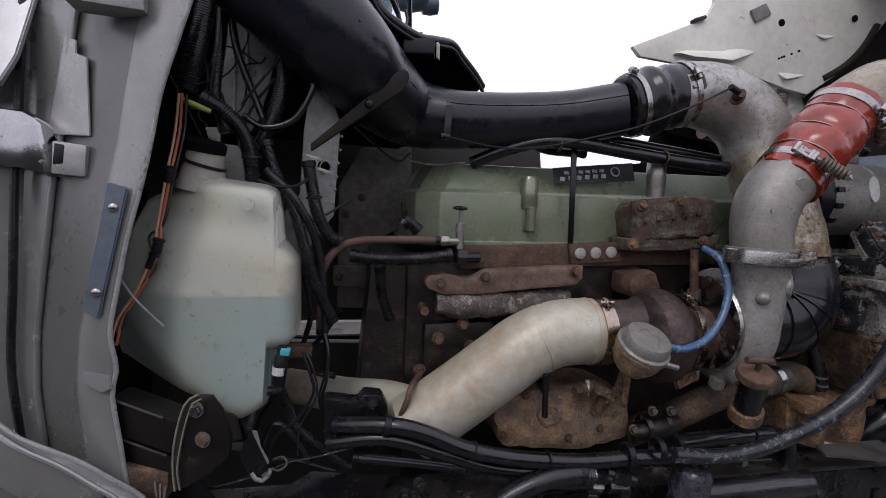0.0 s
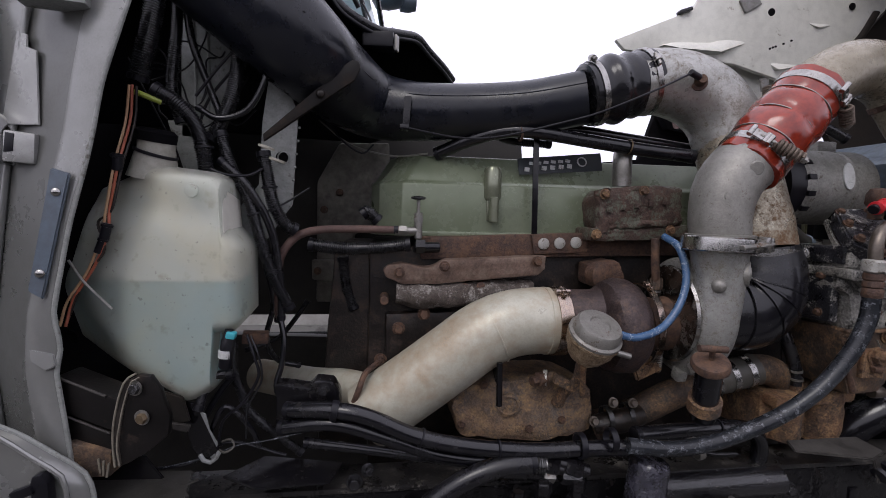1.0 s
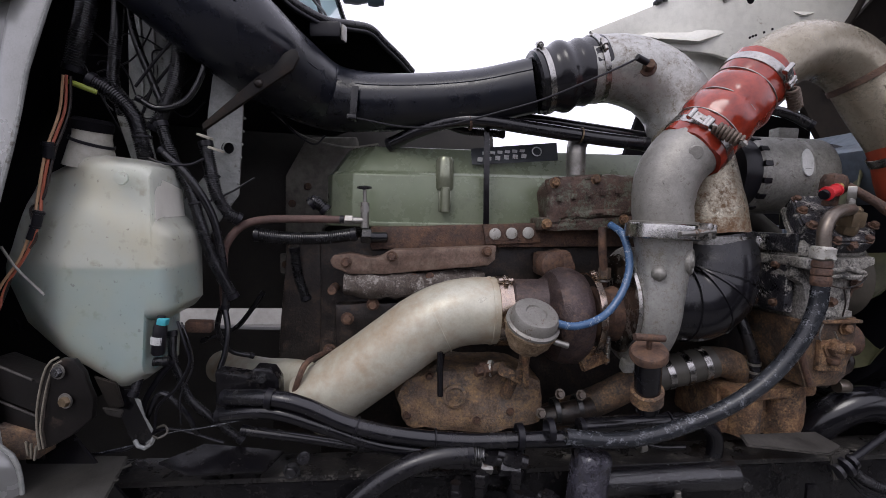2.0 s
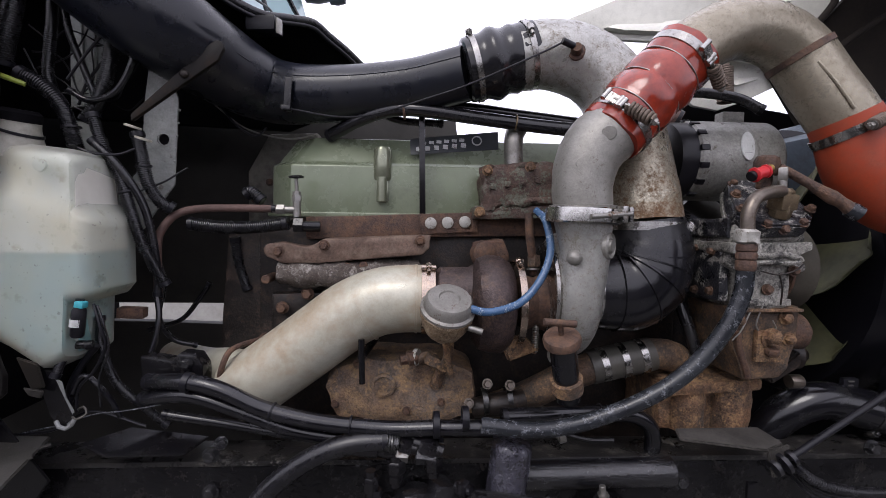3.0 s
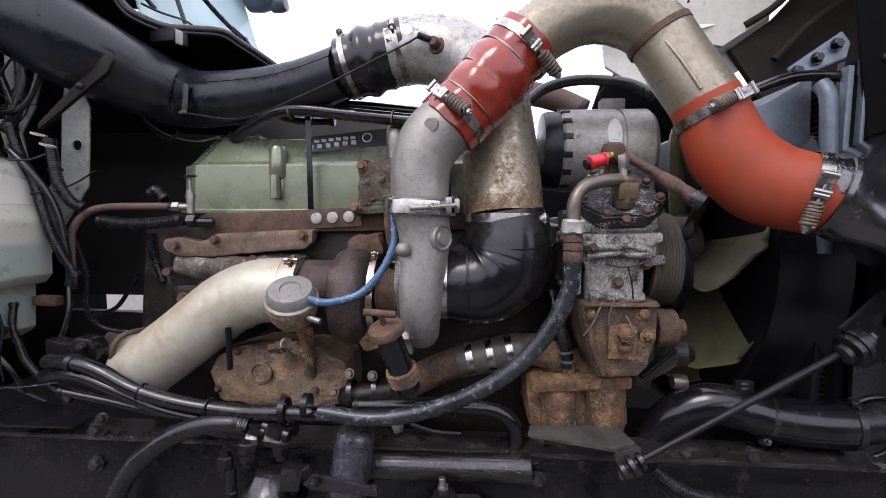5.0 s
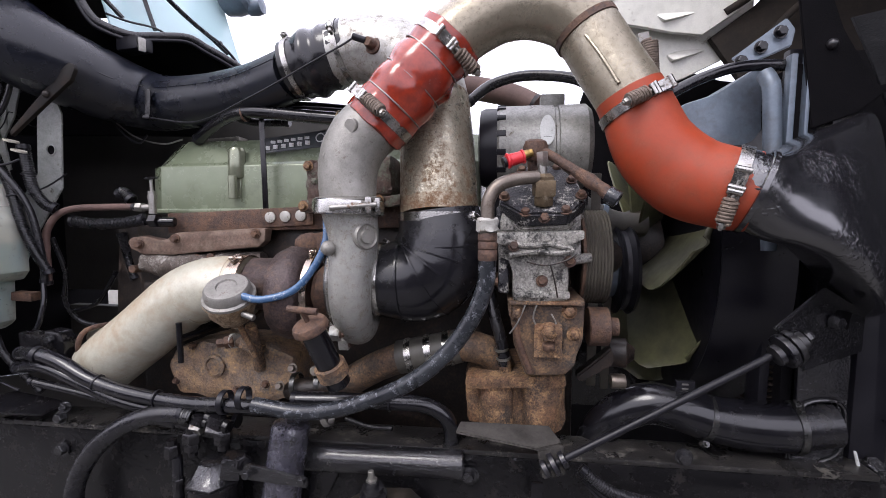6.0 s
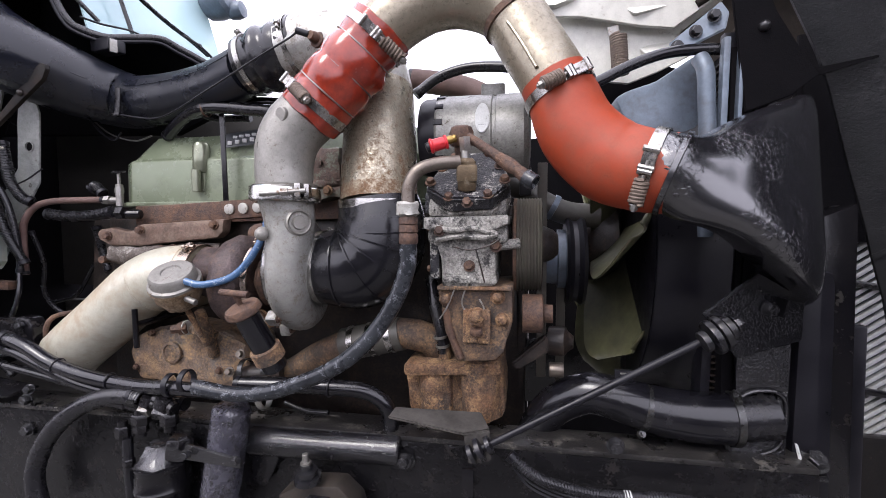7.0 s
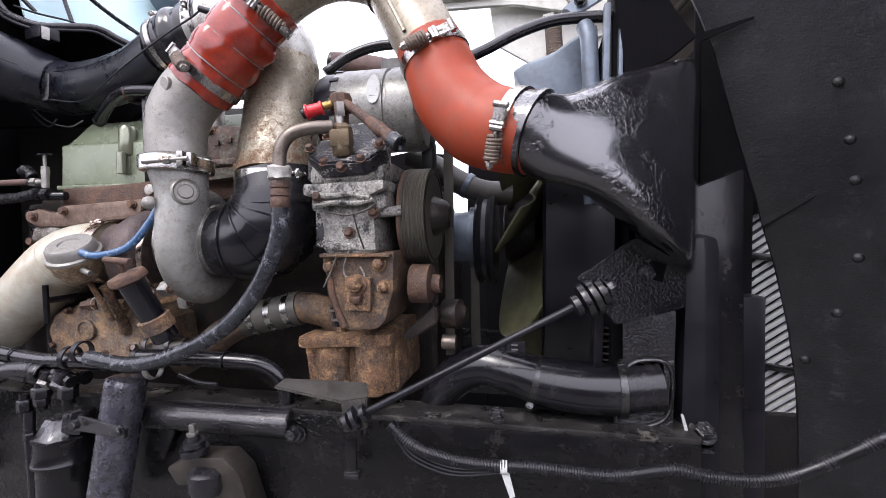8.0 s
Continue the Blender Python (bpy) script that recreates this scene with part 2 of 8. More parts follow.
m_gate_cap = surface("dull_dirty_zinc", (0.25, 0.24, 0.22), (0.18, 0.172, 0.155), 0.5, 0.5, 40, 0.25, 400, (0.12, 0.09, 0.065), 0.22, 60)
m_clamp_dark = surface("blackened_steel_band", (0.10, 0.10, 0.10), (0.06, 0.06, 0.06), 0.3, 0.9, 40, 0.15, 500, (0.03, 0.025, 0.02), 0.25, 40)
m_copper = surface("heat_tinted_steel_band", (0.46, 0.36, 0.28), (0.38, 0.32, 0.28), 0.24, 1.0, 30, 0.08, 420, (0.2, 0.12, 0.07), 0.15, 50)
m_cast = surface("cast_aluminium", (0.29, 0.28, 0.255), (0.235, 0.226, 0.205), 0.46, 0.5, 14, 0.6, 320, (0.15, 0.13, 0.105), 0.2, 70, 0.7, fleck=0.14)
m_spring = surface("dusty_brown_spring_steel", (0.16, 0.125, 0.10), (0.10, 0.075, 0.06), 0.6, 0.5, 60, 0.4, 300, (0.22, 0.17, 0.13), 0.3, 60)
m_alu = surface("turned_aluminium", (0.44, 0.435, 0.41), (0.34, 0.335, 0.31), 0.36, 0.6, 12, 0.4, 300, (0.17, 0.145, 0.11), 0.28, 60, 0.7, 0, 0.12, fleck=0.2)
m_galv = surface("aluminised_tube_with_rust_specks", (0.33, 0.295, 0.225), (0.26, 0.228, 0.17), 0.3, 0.6, 16, 0.25, 300, (0.13, 0.09, 0.052), 0.26, 150, 0.8, 0, 0.14, fleck=0.15)
m_galv_rusty = surface("rusting_aluminised_tube", (0.44, 0.405, 0.315), (0.31, 0.27, 0.20), 0.3, 0.7, 26, 0.4, 260, (0.14, 0.08, 0.038), 0.33, 70, 0.85, 0, 0.12, fleck=0.3)
m_exhaust = surface("cream_heat_stained_tube", (0.47, 0.455, 0.375), (0.42, 0.402, 0.325), 0.34, 0.2, 7, 0.08, 300, (0.29, 0.18, 0.085), 0.2, 5, 0.6, 0, 0.3, fleck=0.1)
m_green = surface("grey_green_engine_paint", (0.15, 0.178, 0.115), (0.18, 0.203, 0.143), 0.28, 0.15, 5, 0.1, 240, (0.085, 0.09, 0.062), 0.10, 14, 0.5, 0, 0.2, fleck=0.07)
m_green_polished = surface("rubbed_green_metal", (0.26, 0.275, 0.205), (0.19, 0.205, 0.145), 0.2, 0.5, 10, 0.08, 240, (0.08, 0.083, 0.055), 0.12, 18, fleck=0.12)
m_rust = surface("brown_rusted_iron", (0.056, 0.034, 0.027), (0.115, 0.062, 0.042), 0.7, 0.15, 16, 0.9, 240, (0.19, 0.105, 0.06), 0.28, 30, 0.9, 0, 0.22, fleck=0.4, depth=0.003, lump=(0.35, 260, 0.0005))
m_rust_orange = surface("orange_rusted_iron", (0.21, 0.105, 0.05), (0.10, 0.075, 0.058), 0.8, 0.05, 12, 1.0, 260, (0.33, 0.20, 0.10), 0.36, 40, 0.92, 0, 0.12, fleck=0.5, depth=0.004, lump=(0.5, 300, 0.0006))
m_rust_dark = surface("dark_oily_iron", (0.011, 0.0085, 0.0075), (0.022, 0.015, 0.0115), 0.42, 0.2, 20, 0.7, 200, (0.06, 0.036, 0.024), 0.26, 30, 0.8, 0, 0.15, fleck=0.5, depth=0.002)
m_turbine = surface("scorched_turbine_iron", (0.085, 0.058, 0.056), (0.052, 0.036, 0.034), 0.5, 0.4, 16, 0.8, 260, (0.13, 0.08, 0.055), 0.25, 34, 0.8, 0, 0.15, fleck=0.45, depth=0.003)
m_shield = surface("rusted_heat_shield", (0.19, 0.125, 0.095), (0.12, 0.075, 0.055), 0.6, 0.3, 10, 0.5, 240, (0.26, 0.20, 0.15), 0.2, 18, 0.8, 0, 0.25, fleck=0.35)
m_cooler_iron = surface("tan_and_grey_rusted_casting", (0.27, 0.155, 0.08), (0.155, 0.135, 0.12), 0.8, 0.05, 6, 1.0, 260, (0.36, 0.23, 0.12), 0.34, 30, 0.92, 0, 0.14, fleck=0.45, depth=0.004, lump=(0.4, 220, 0.0008))
m_bracket_iron = surface("greasy_rusted_bracket", (0.045, 0.037, 0.032), (0.12, 0.072, 0.044), 0.65, 0.1, 14, 1.0, 260, (0.22, 0.135, 0.07), 0.34, 34, 0.85, 0, 0.14, fleck=0.45, depth=0.003)
m_flaked = surface("rusty_iron_with_flaked_paint", (0.06, 0.037, 0.03), (0.11, 0.062, 0.045), 0.7, 0.1, 16, 1.0, 240, (0.10, 0.105, 0.075), 0.42, 26, 0.6, 0, 0.06, fleck=0.4, depth=0.004)
m_crust = surface("pale_crusted_rust", (0.24, 0.155, 0.08), (0.13, 0.085, 0.05), 0.85, 0.0, 22, 1.0, 220, (0.38, 0.29, 0.19), 0.3, 40, 0.9, 0, 0.2, fleck=0.4, depth=0.005)
m_crust_grey = surface("grey_crusted_iron", (0.13, 0.11, 0.095), (0.075, 0.055, 0.045), 0.8, 0.1, 22, 1.0, 220, (0.34, 0.32, 0.29), 0.28, 40, 0.9, 0, 0.12, fleck=0.4, depth=0.004)
m_red = surface("glossy_red_silicone", (0.32, 0.036, 0.015), (0.21, 0.02, 0.010), 0.17, 0.0, 18, 0.1, 120, (0.12, 0.018, 0.011), 0.12, 12, 0.3, coat=0.3, edge=0.3, fleck=0.15)
m_orange = surface("matt_orange_silicone", (0.31, 0.046, 0.017), (0.26, 0.039, 0.015), 0.45, 0.0, 10, 0.06, 300, (0.23, 0.07, 0.042), 0.14, 9, 0.6, 0, 0.3, spec=0.3, fleck=0.08)
m_rubber = surface("black_rubber", (0.007, 0.00679, 0.00885), (0.012, 0.01164, 0.01475), 0.24, 0.0, 12, 0.12, 400, (0.028, 0.027, 0.026), 0.16, 14, 0.45, 0, 0.3, spec=0.45)
m_rubber_gloss = surface("shiny_black_rubber", (0.005, 0.00485, 0.00649), (0.008, 0.00776, 0.01062), 0.2, 0.0, 20, 0.06, 300, (0.025, 0.025, 0.025), 0.1, 18, 0.4, 0.1, 0.25, spec=0.45)
m_duct = surface("black_moulded_duct", (0.006, 0.007, 0.0115), (0.010, 0.0115, 0.0175), 0.26, 0.0, 5, 0.06, 500, (0.022, 0.022, 0.024), 0.14, 6, 0.6, 0, 0.3, spec=0.4)
m_frame_black = surface("oily_black_bracket", (0.012, 0.011, 0.010), (0.026, 0.022, 0.019), 0.35, 0.0, 9, 0.3, 240, (0.055, 0.042, 0.032), 0.25, 16, 0.6, 0, 0.25, spec=0.45)
m_arm = surface("dull_rusty_black_arm", (0.007, 0.006, 0.0055), (0.013, 0.010, 0.0085), 0.6, 0.0, 12, 0.3, 240, (0.04, 0.026, 0.018), 0.14, 26, 0.85, 0, 0.2, spec=0.2)
m_plastic = surface("black_plastic", (0.006, 0.00582, 0.00826), (0.01, 0.0097, 0.01298), 0.36, 0.0, 20, 0.12, spec=0.28)
m_conduit = surface("black_corrugated_plastic", (0.010, 0.010, 0.0118), (0.02, 0.0196, 0.0225), 0.26, 0.0, 25, 0.05, spec=0.5)
m_black = surface("black_oily_frame_paint", (0.0045, 0.004365, 0.0059), (0.008, 0.007275, 0.00826), 0.22, 0.0, 14, 0.25, 200, (0.02, 0.0175, 0.015), 0.16, 16, 0.5, spec=0.4)
m_greasy = surface("greasy_lumpy_black_paint", (0.005, 0.00485, 0.00649), (0.009, 0.00873, 0.01062), 0.2, 0.0, 45, 0.4, 160, (0.022, 0.02, 0.018), 0.12, 20, 0.35, spec=0.6, lump=(0.7, 210, 0.0009), coat=0.5)
m_rail = surface("wet_oily_rail_paint", (0.0035, 0.0034, 0.0042), (0.0075, 0.007, 0.0078), 0.24, 0.0, 12, 0.4, 160, (0.022, 0.018, 0.017), 0.16, 26, 0.5, 0, 0.1, spec=0.38, lump=(0.35, 70, 0.0012))
m_flange = surface("dusty_rail_flange", (0.012, 0.0115, 0.012), (0.026, 0.024, 0.023), 0.3, 0.0, 14, 0.5, 160, (0.13, 0.12, 0.105), 0.24, 30, 0.6, 0, 0.1, spec=0.4)
# Grey base, lighter than the other blacks, under black grease blotches.
m_can = surface("grey_greasy_canister_paint", (0.028, 0.02716, 0.03658), (0.05, 0.0485, 0.0649), 0.27, 0.0, 30, 0.4, 160, (0.008, 0.008, 0.009), 0.34, 45, 0.2, 0.4, 0.12, spec=0.6, lump=(0.6, 200, 0.001))
m_tankpaint = surface("black_gloss_cooler_paint", (0.006, 0.00582, 0.00767), (0.01, 0.0097, 0.01239), 0.24, 0.0, 18, 0.06, 130, spec=1.0, lump=(0.34, 150, 0.0013), coat=1.0, gloss_var=0.04)
m_liner = surface("dark_textured_fender_liner", (0.009, 0.0093, 0.0105), (0.014, 0.0143, 0.0155), 0.4, 0.0, 10, 0.8, 300, (0.028, 0.028, 0.03), 0.25, 24, spec=0.26)
# Hood front colour: near-black puts the shade in, with dirt blotches on it.
m_hood_dark = surface("shade_dark_hood_front", (0.012, 0.010, 0.009), (0.022, 0.018, 0.015), 0.8, 0.0, 8, 0.4, 200, (0.035, 0.028, 0.022), 0.25, 9, 0.9, 0, 0.3, spec=0.15)
m_fan = surface("olive_fan_plastic", (0.15, 0.15, 0.066), (0.072, 0.073, 0.044), 0.45, 0.0, 4, 0.1, 240, (0.03, 0.029, 0.022), 0.38, 5, 0.7, 0, 0.4, fleck=0.12)
m_altern = surface("grey_alternator_casting", (0.31, 0.306, 0.283), (0.23, 0.226, 0.205), 0.42, 0.35, 14, 0.5, 260, (0.11, 0.095, 0.075), 0.2, 30, fleck=0.25)
m_pump = surface("dirty_compressor_aluminium", (0.50, 0.485, 0.44), (0.26, 0.245, 0.22), 0.5, 0.2, 26, 1.0, 260, (0.016, 0.015, 0.014), 0.36, 34, 0.45, 0, 0.10, fleck=0.5, depth=0.003)
m_pump_head = surface("black_greasy_cylinder_head", (0.012, 0.012, 0.016), (0.034, 0.034, 0.042), 0.32, 0.2, 30, 1.0, 260, (0.40, 0.385, 0.355), 0.28, 40, 0.8, 0, 0.07, fleck=0.4, depth=0.003)
m_hose_worn = surface("scuffed_grey_black_hose", (0.012, 0.013, 0.016), (0.026, 0.029, 0.034), 0.26, 0.0, 16, 0.2, 250, (0.17, 0.18, 0.20), 0.27, 55, 0.4, 0, 0.07, spec=0.4)
m_dust_highlight = surface("dusty_steel_and_highlight", (0.035, 0.032, 0.029), (0.06, 0.055, 0.05), 0.7, 0.0, 12, 0.4, 200, (0.02, 0.018, 0.016), 0.3, 20, 0.5, 0, 0.2, spec=0.3)
m_grime = surface("greasy_brown_black_steel", (0.006, 0.0054, 0.0053), (0.013, 0.011, 0.0105), 0.42, 0.0, 7, 0.4, 200, (0.05, 0.036, 0.028), 0.16, 16, 0.7, 0, 0.12, spec=0.22)
m_red_rust_hose = surface("brown_heat_sleeve", (0.10, 0.055, 0.045), (0.07, 0.042, 0.036), 0.75, 0.0, 18, 0.5, 300)
m_blue = surface("clear_blue_hose", (0.035, 0.085, 0.18), (0.06, 0.12, 0.22), 0.2, 0.0, 60, 0.05, 300, (0.30, 0.36, 0.42), 0.25, 70)
m_red_wire = surface("red_brown_wire", (0.35, 0.09, 0.045), (0.26, 0.07, 0.04), 0.5)
m_tan_wire = surface("tan_wire", (0.42, 0.26, 0.15), (0.34, 0.2, 0.11), 0.5)
m_green_wire = surface("yellow_green_sleeve", (0.30, 0.36, 0.05), (0.25, 0.3, 0.05), 0.5)
m_redcap = surface("red_plastic_cap", (0.52, 0.02, 0.028), (0.45, 0.015, 0.022), 0.35)
m_white = surface("dirty_white_plug_paint", (0.40, 0.39, 0.36), (0.30, 0.292, 0.265), 0.42, 0.2, 40, 0.3, 300, (0.15, 0.125, 0.095), 0.28, 60)
m_hose_grey = surface("dusty_grey_rubber", (0.07, 0.065, 0.055), (0.045, 0.042, 0.036), 0.5, 0.0, 14, 0.2)
m_whitetag = surface("white_tape", (0.52, 0.53, 0.52), (0.42, 0.43, 0.42), 0.5, 0.0, 60, 0.1, 300, (0.22, 0.2, 0.17), 0.2, 60)
m_tie = surface("yellowed_plastic_tie", (0.40, 0.38, 0.32), (0.30, 0.28, 0.23), 0.4)
# The jamb's silver is darkened in colour for the shade on its upper part.
m_jamb = surface("shaded_silver_jamb", (0.115, 0.117, 0.111), (0.14, 0.142, 0.136), 0.28, 0.4, 3, 0.02, 240, (0.11, 0.108, 0.098), 0.08, 5, 0.5, 0.2, 0.4, gloss_var=0.1, fleck=0.02)
m_tag = surface("black_name_plate", (0.022, 0.026, 0.03), (0.035, 0.04, 0.045), 0.4)
m_brass = surface("tarnished_brass", (0.17, 0.125, 0.075), (0.11, 0.08, 0.05), 0.5, 0.6, 40, 0.4, 300, (0.24, 0.20, 0.14), 0.2, 50)
m_brass_clean = surface("brass", (0.40, 0.27, 0.09), (0.30, 0.2, 0.07), 0.4, 0.9)
m_pipe_brown = surface("oily_brown_grey_steel", (0.17, 0.145, 0.12), (0.12, 0.10, 0.085), 0.38, 0.7, 30, 0.2, 300, (0.09, 0.06, 0.04), 0.2, 40)
m_belt = surface("ribbed_belt_rubber", (0.05, 0.045, 0.036), (0.075, 0.066, 0.052), 0.65, 0.0, 20, 0.3)
m_rubber_elbow = surface("black_rubber_elbow", (0.006, 0.00582, 0.00767), (0.01, 0.0097, 0.01298), 0.2, 0.0, 9, 0.08, 300, (0.025, 0.025, 0.025), 0.15, 10, 0.45, 0, 0.3, spec=0.45)
m_firewall = surface("shade_dark_firewall", (0.022, 0.020, 0.018), (0.013, 0.012, 0.011), 0.75, 0.0, 6, 0.3, 200, (0.035, 0.03, 0.025), 0.2, 5, 0.8, 0, 0.4)
# Near-black that puts shade into walls, hollows and backings; also for plain black parts.
m_blackwall = surface("shade_black", (0.003, 0.00291, 0.00354), (0.006, 0.005529, 0.00649), 0.85, 0.0, 14, 0.5, spec=0.05)
m_galv_rust_mid = surface("rust_flecked_tube", (0.44, 0.405, 0.315), (0.31, 0.27, 0.20), 0.3, 0.7, 26, 0.4, 260, (0.14, 0.08, 0.038), 0.42, 70, 0.85, 0, 0.12, fleck=0.3)
m_pipe_end = surface("rust_eaten_tube_end", (0.42, 0.37, 0.28), (0.29, 0.24, 0.17), 0.34, 0.6, 26, 0.4, 260, (0.14, 0.075, 0.035), 0.54, 70, 0.85, 0, 0.12, fleck=0.3)
m_ground = surface("wet_gravel_yard", (0.085, 0.082, 0.076), (0.125, 0.121, 0.113), 0.7, 0.0, 3, 0.9, 60, (0.06, 0.057, 0.052), 0.3, 1.2)
m_tread = surface("dirty_tread_plate", (0.05, 0.047, 0.042), (0.10, 0.095, 0.088), 0.5, 0.6, 10, 0.4)
m_fins = surface("aluminium_fins", (0.46, 0.46, 0.45), (0.38, 0.38, 0.37), 0.5, 0.2, 20, 0.1)


def milky(name, colour, clear):
    """Milky plastic that lets part of what lies behind it show."""
    m = bpy.data.materials.new(name)
    m.use_nodes = True
    n, l = m.node_tree.nodes, m.node_tree.links
    b = n["Principled BSDF"]
    tex = n.new("ShaderNodeTexNoise")
    tex.inputs["Scale"].default_value, tex.inputs["Detail"].default_value = 18, 6
    x = n.new("ShaderNodeMix")
    x.data_type = "RGBA"
    x.inputs[6].default_value, x.inputs[7].default_value = (*colour, 1), (*(c * 0.86 for c in colour), 1)
    l.new(n.new("ShaderNodeTexCoord").outputs["Object"], tex.inputs["Vector"])
    l.new(tex.outputs["Fac"], x.inputs[0])
    # yellowed clouds, then sparse brown grime
    shade = x.outputs[2]
    for scale, lo, hi, tint, most in ((6, 0.46, 0.66, (0.60, 0.53, 0.38), 0.75), (34, 0.60, 0.72, (0.30, 0.24, 0.17), 0.6), (110, 0.66, 0.74, (0.16, 0.13, 0.10), 0.6)):
        cloud = n.new("ShaderNodeTexNoise")
        cloud.inputs["Scale"].default_value, cloud.inputs["Detail"].default_value = scale, 6
        l.new(tex.inputs["Vector"].links[0].from_socket, cloud.inputs["Vector"])
        r = n.new("ShaderNodeMapRange")
        r.inputs["From Min"].default_value, r.inputs["From Max"].default_value = lo, hi
        r.inputs["To Max"].default_value = most
        l.new(cloud.outputs["Fac"], r.inputs["Value"])
        y = n.new("ShaderNodeMix")
        y.data_type = "RGBA"
        y.inputs[7].default_value = (*tint, 1)
        l.new(r.outputs["Result"], y.inputs[0])
        l.new(shade, y.inputs[6])
        shade = y.outputs[2]
    l.new(shade, b.inputs["Base Color"])
    b.inputs["Roughness"].default_value = 0.3
    b.inputs["Subsurface Weight"].default_value = 0.3
    b.inputs["Subsurface Radius"].default_value = (0.02, 0.02, 0.02)
    t = n.new("ShaderNodeBsdfTransparent")
    t.inputs[0].default_value = (0.92, 0.97, 0.95, 1)
    mx = n.new("ShaderNodeMixShader")
    mx.inputs[0].default_value = clear
    l.new(b.outputs[0], mx.inputs[1])
    l.new(t.outputs[0], mx.inputs[2])
    l.new(mx.outputs[0], n["Material Output"].inputs["Surface"])
    return m


m_milky = milky("milky_polyethylene", (0.58, 0.577, 0.525), 0.6)
m_liquid = surface("teal_washer_fluid", (0.085, 0.26, 0.32), (0.17, 0.31, 0.35), 0.3, 0.0, 5, 0.0, 420, (0.25, 0.29, 0.16), 0.3, 5, 0.4, 0, 0.35, fleck=0.0)
m_inside = surface("empty_tank_inner_wall", (0.58, 0.565, 0.50), (0.50, 0.487, 0.43), 0.6, 0.0, 6, 0.0, 420, fleck=0.0)


def glass_pane(name):
    m = bpy.data.materials.new(name)
    m.use_nodes = True
    b = m.node_tree.nodes["Principled BSDF"]
    # Pale cyan base paints in the sky brightness seen in and through the pane.
    b.inputs["Base Color"].default_value = (0.46, 0.62, 0.64, 1)
    b.inputs["Roughness"].default_value = 0.06
    b.inputs["Transmission Weight"].default_value = 0.25
    b.inputs["IOR"].default_value = 1.45
    return m


m_glass = glass_pane("windscreen_glass")

# ---- ground and the walls of the engine bay ----
gv = [(math.cos(2 * math.pi * i / 48) * 300, math.sin(2 * math.pi * i / 48) * 300, 0) for i in range(48)]
single("ground", (gv, [tuple(range(48))]), m_ground, "grey gravel yard under the parked truck", "ground", kind="structure")


def wall(name, geo, material, label):
    return single(name, geo, material, label, "wall", kind="structure")


# the tunnel wall behind the engine, coloured dark for shade, and the cab's cavity
wall("wall_far", prism([(-1.6, 1.165), (0.02, 1.165), (0.02, 1.09), (0.24, 1.09), (0.24, 1.60), (0.62, 1.62), (0.60, 1.80), (-1.6, 1.90)], 1.52, 1.56), m_firewall, "grimy sheet steel of the far engine tunnel, darkened for shade")
wall("wall_far_low", prism([(-1.6, 0.0), (0.24, 0.0), (0.24, 1.085), (0.02, 1.085), (-0.4, 1.10), (-1.6, 1.115)], 1.52, 1.56), m_firewall, "grimy lower edge of the far engine tunnel, darkened for shade")
pressing = thing("tunnel_pressing", "grimy beige pressed steel cover inside the engine tunnel", "vehicle panel", (0.05, 1.5, 1.1))
m_beige = surface("grimy_beige_steel", (0.196, 0.182, 0.154), (0.126, 0.119, 0.1015), 0.6, 0.1, 8, 0.2, 200, (0.04, 0.035, 0.03), 0.3, 8, 0.8, 0, 0.3)
part("panel", prism([(-0.076, 1.607), (-0.008, 1.729), (0.148, 1.737), (0.151, 1.615), (0.132, 1.488), (0.039, 1.44), (0.035, 1.22), (-0.079, 1.221)], 1.45, 1.51, 0.008), m_beige, pressing)
part("lower_flange", prism([(-0.09, 1.36), (0.036, 1.361), (0.037, 1.288), (-0.089, 1.297)], 1.43, 1.452, 0.006), m_beige, pressing)
for p in ((-0.054, 1.448, 1.519), (-0.006, 1.448, 1.574), (-0.071, 1.428, 1.326)):
    part("bolt", hex_bolt(p, (0, -1, 0), 0.009, 0.006), m_rust, pressing)
# Near-black blocks added to keep sky light out of the cab cavity.
wall("wall_cab", box((-1.7, 1.3, 1.95), (2.1, 0.8, 2.1)), m_blackwall, "near-black block for the unseen cab body")
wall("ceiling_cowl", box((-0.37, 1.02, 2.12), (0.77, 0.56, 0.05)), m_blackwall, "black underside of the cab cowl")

# Unseen wall added behind the camera to cut low front light and darken reflections.
wall("wall_light_block", prism([(-14, 0), (14, 0), (14, 1.8), (-14, 1.8)], -3.2, -3.0), surface("dark_light_blocker", (0.035, 0.034, 0.033), (0.055, 0.052, 0.05), 0.7, 0.0, 2, 0.3), "unseen dark wall added to block low front light")
# Pale wall added beyond the bay so the low slit shows bright.
wall("wall_pale_backing", prism([(-14, 0), (14, 0), (14, 1.0), (-14, 1.0)], 6.0, 6.2), surface("pale_slit_backing", (0.42, 0.41, 0.39), (0.32, 0.31, 0.29), 0.8, 0.0, 2, 0.3), "added pale wall that brightens the slit behind the engine")
# Near-black far walls: shade is put into their colour, and they hide the sky.
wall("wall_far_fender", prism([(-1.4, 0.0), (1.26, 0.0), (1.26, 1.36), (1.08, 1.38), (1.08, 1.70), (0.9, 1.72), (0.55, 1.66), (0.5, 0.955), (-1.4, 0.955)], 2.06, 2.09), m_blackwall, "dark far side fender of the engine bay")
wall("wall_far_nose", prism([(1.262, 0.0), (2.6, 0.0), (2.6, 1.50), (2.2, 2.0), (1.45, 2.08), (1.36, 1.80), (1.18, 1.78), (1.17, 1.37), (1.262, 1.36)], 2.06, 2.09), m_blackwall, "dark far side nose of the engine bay")

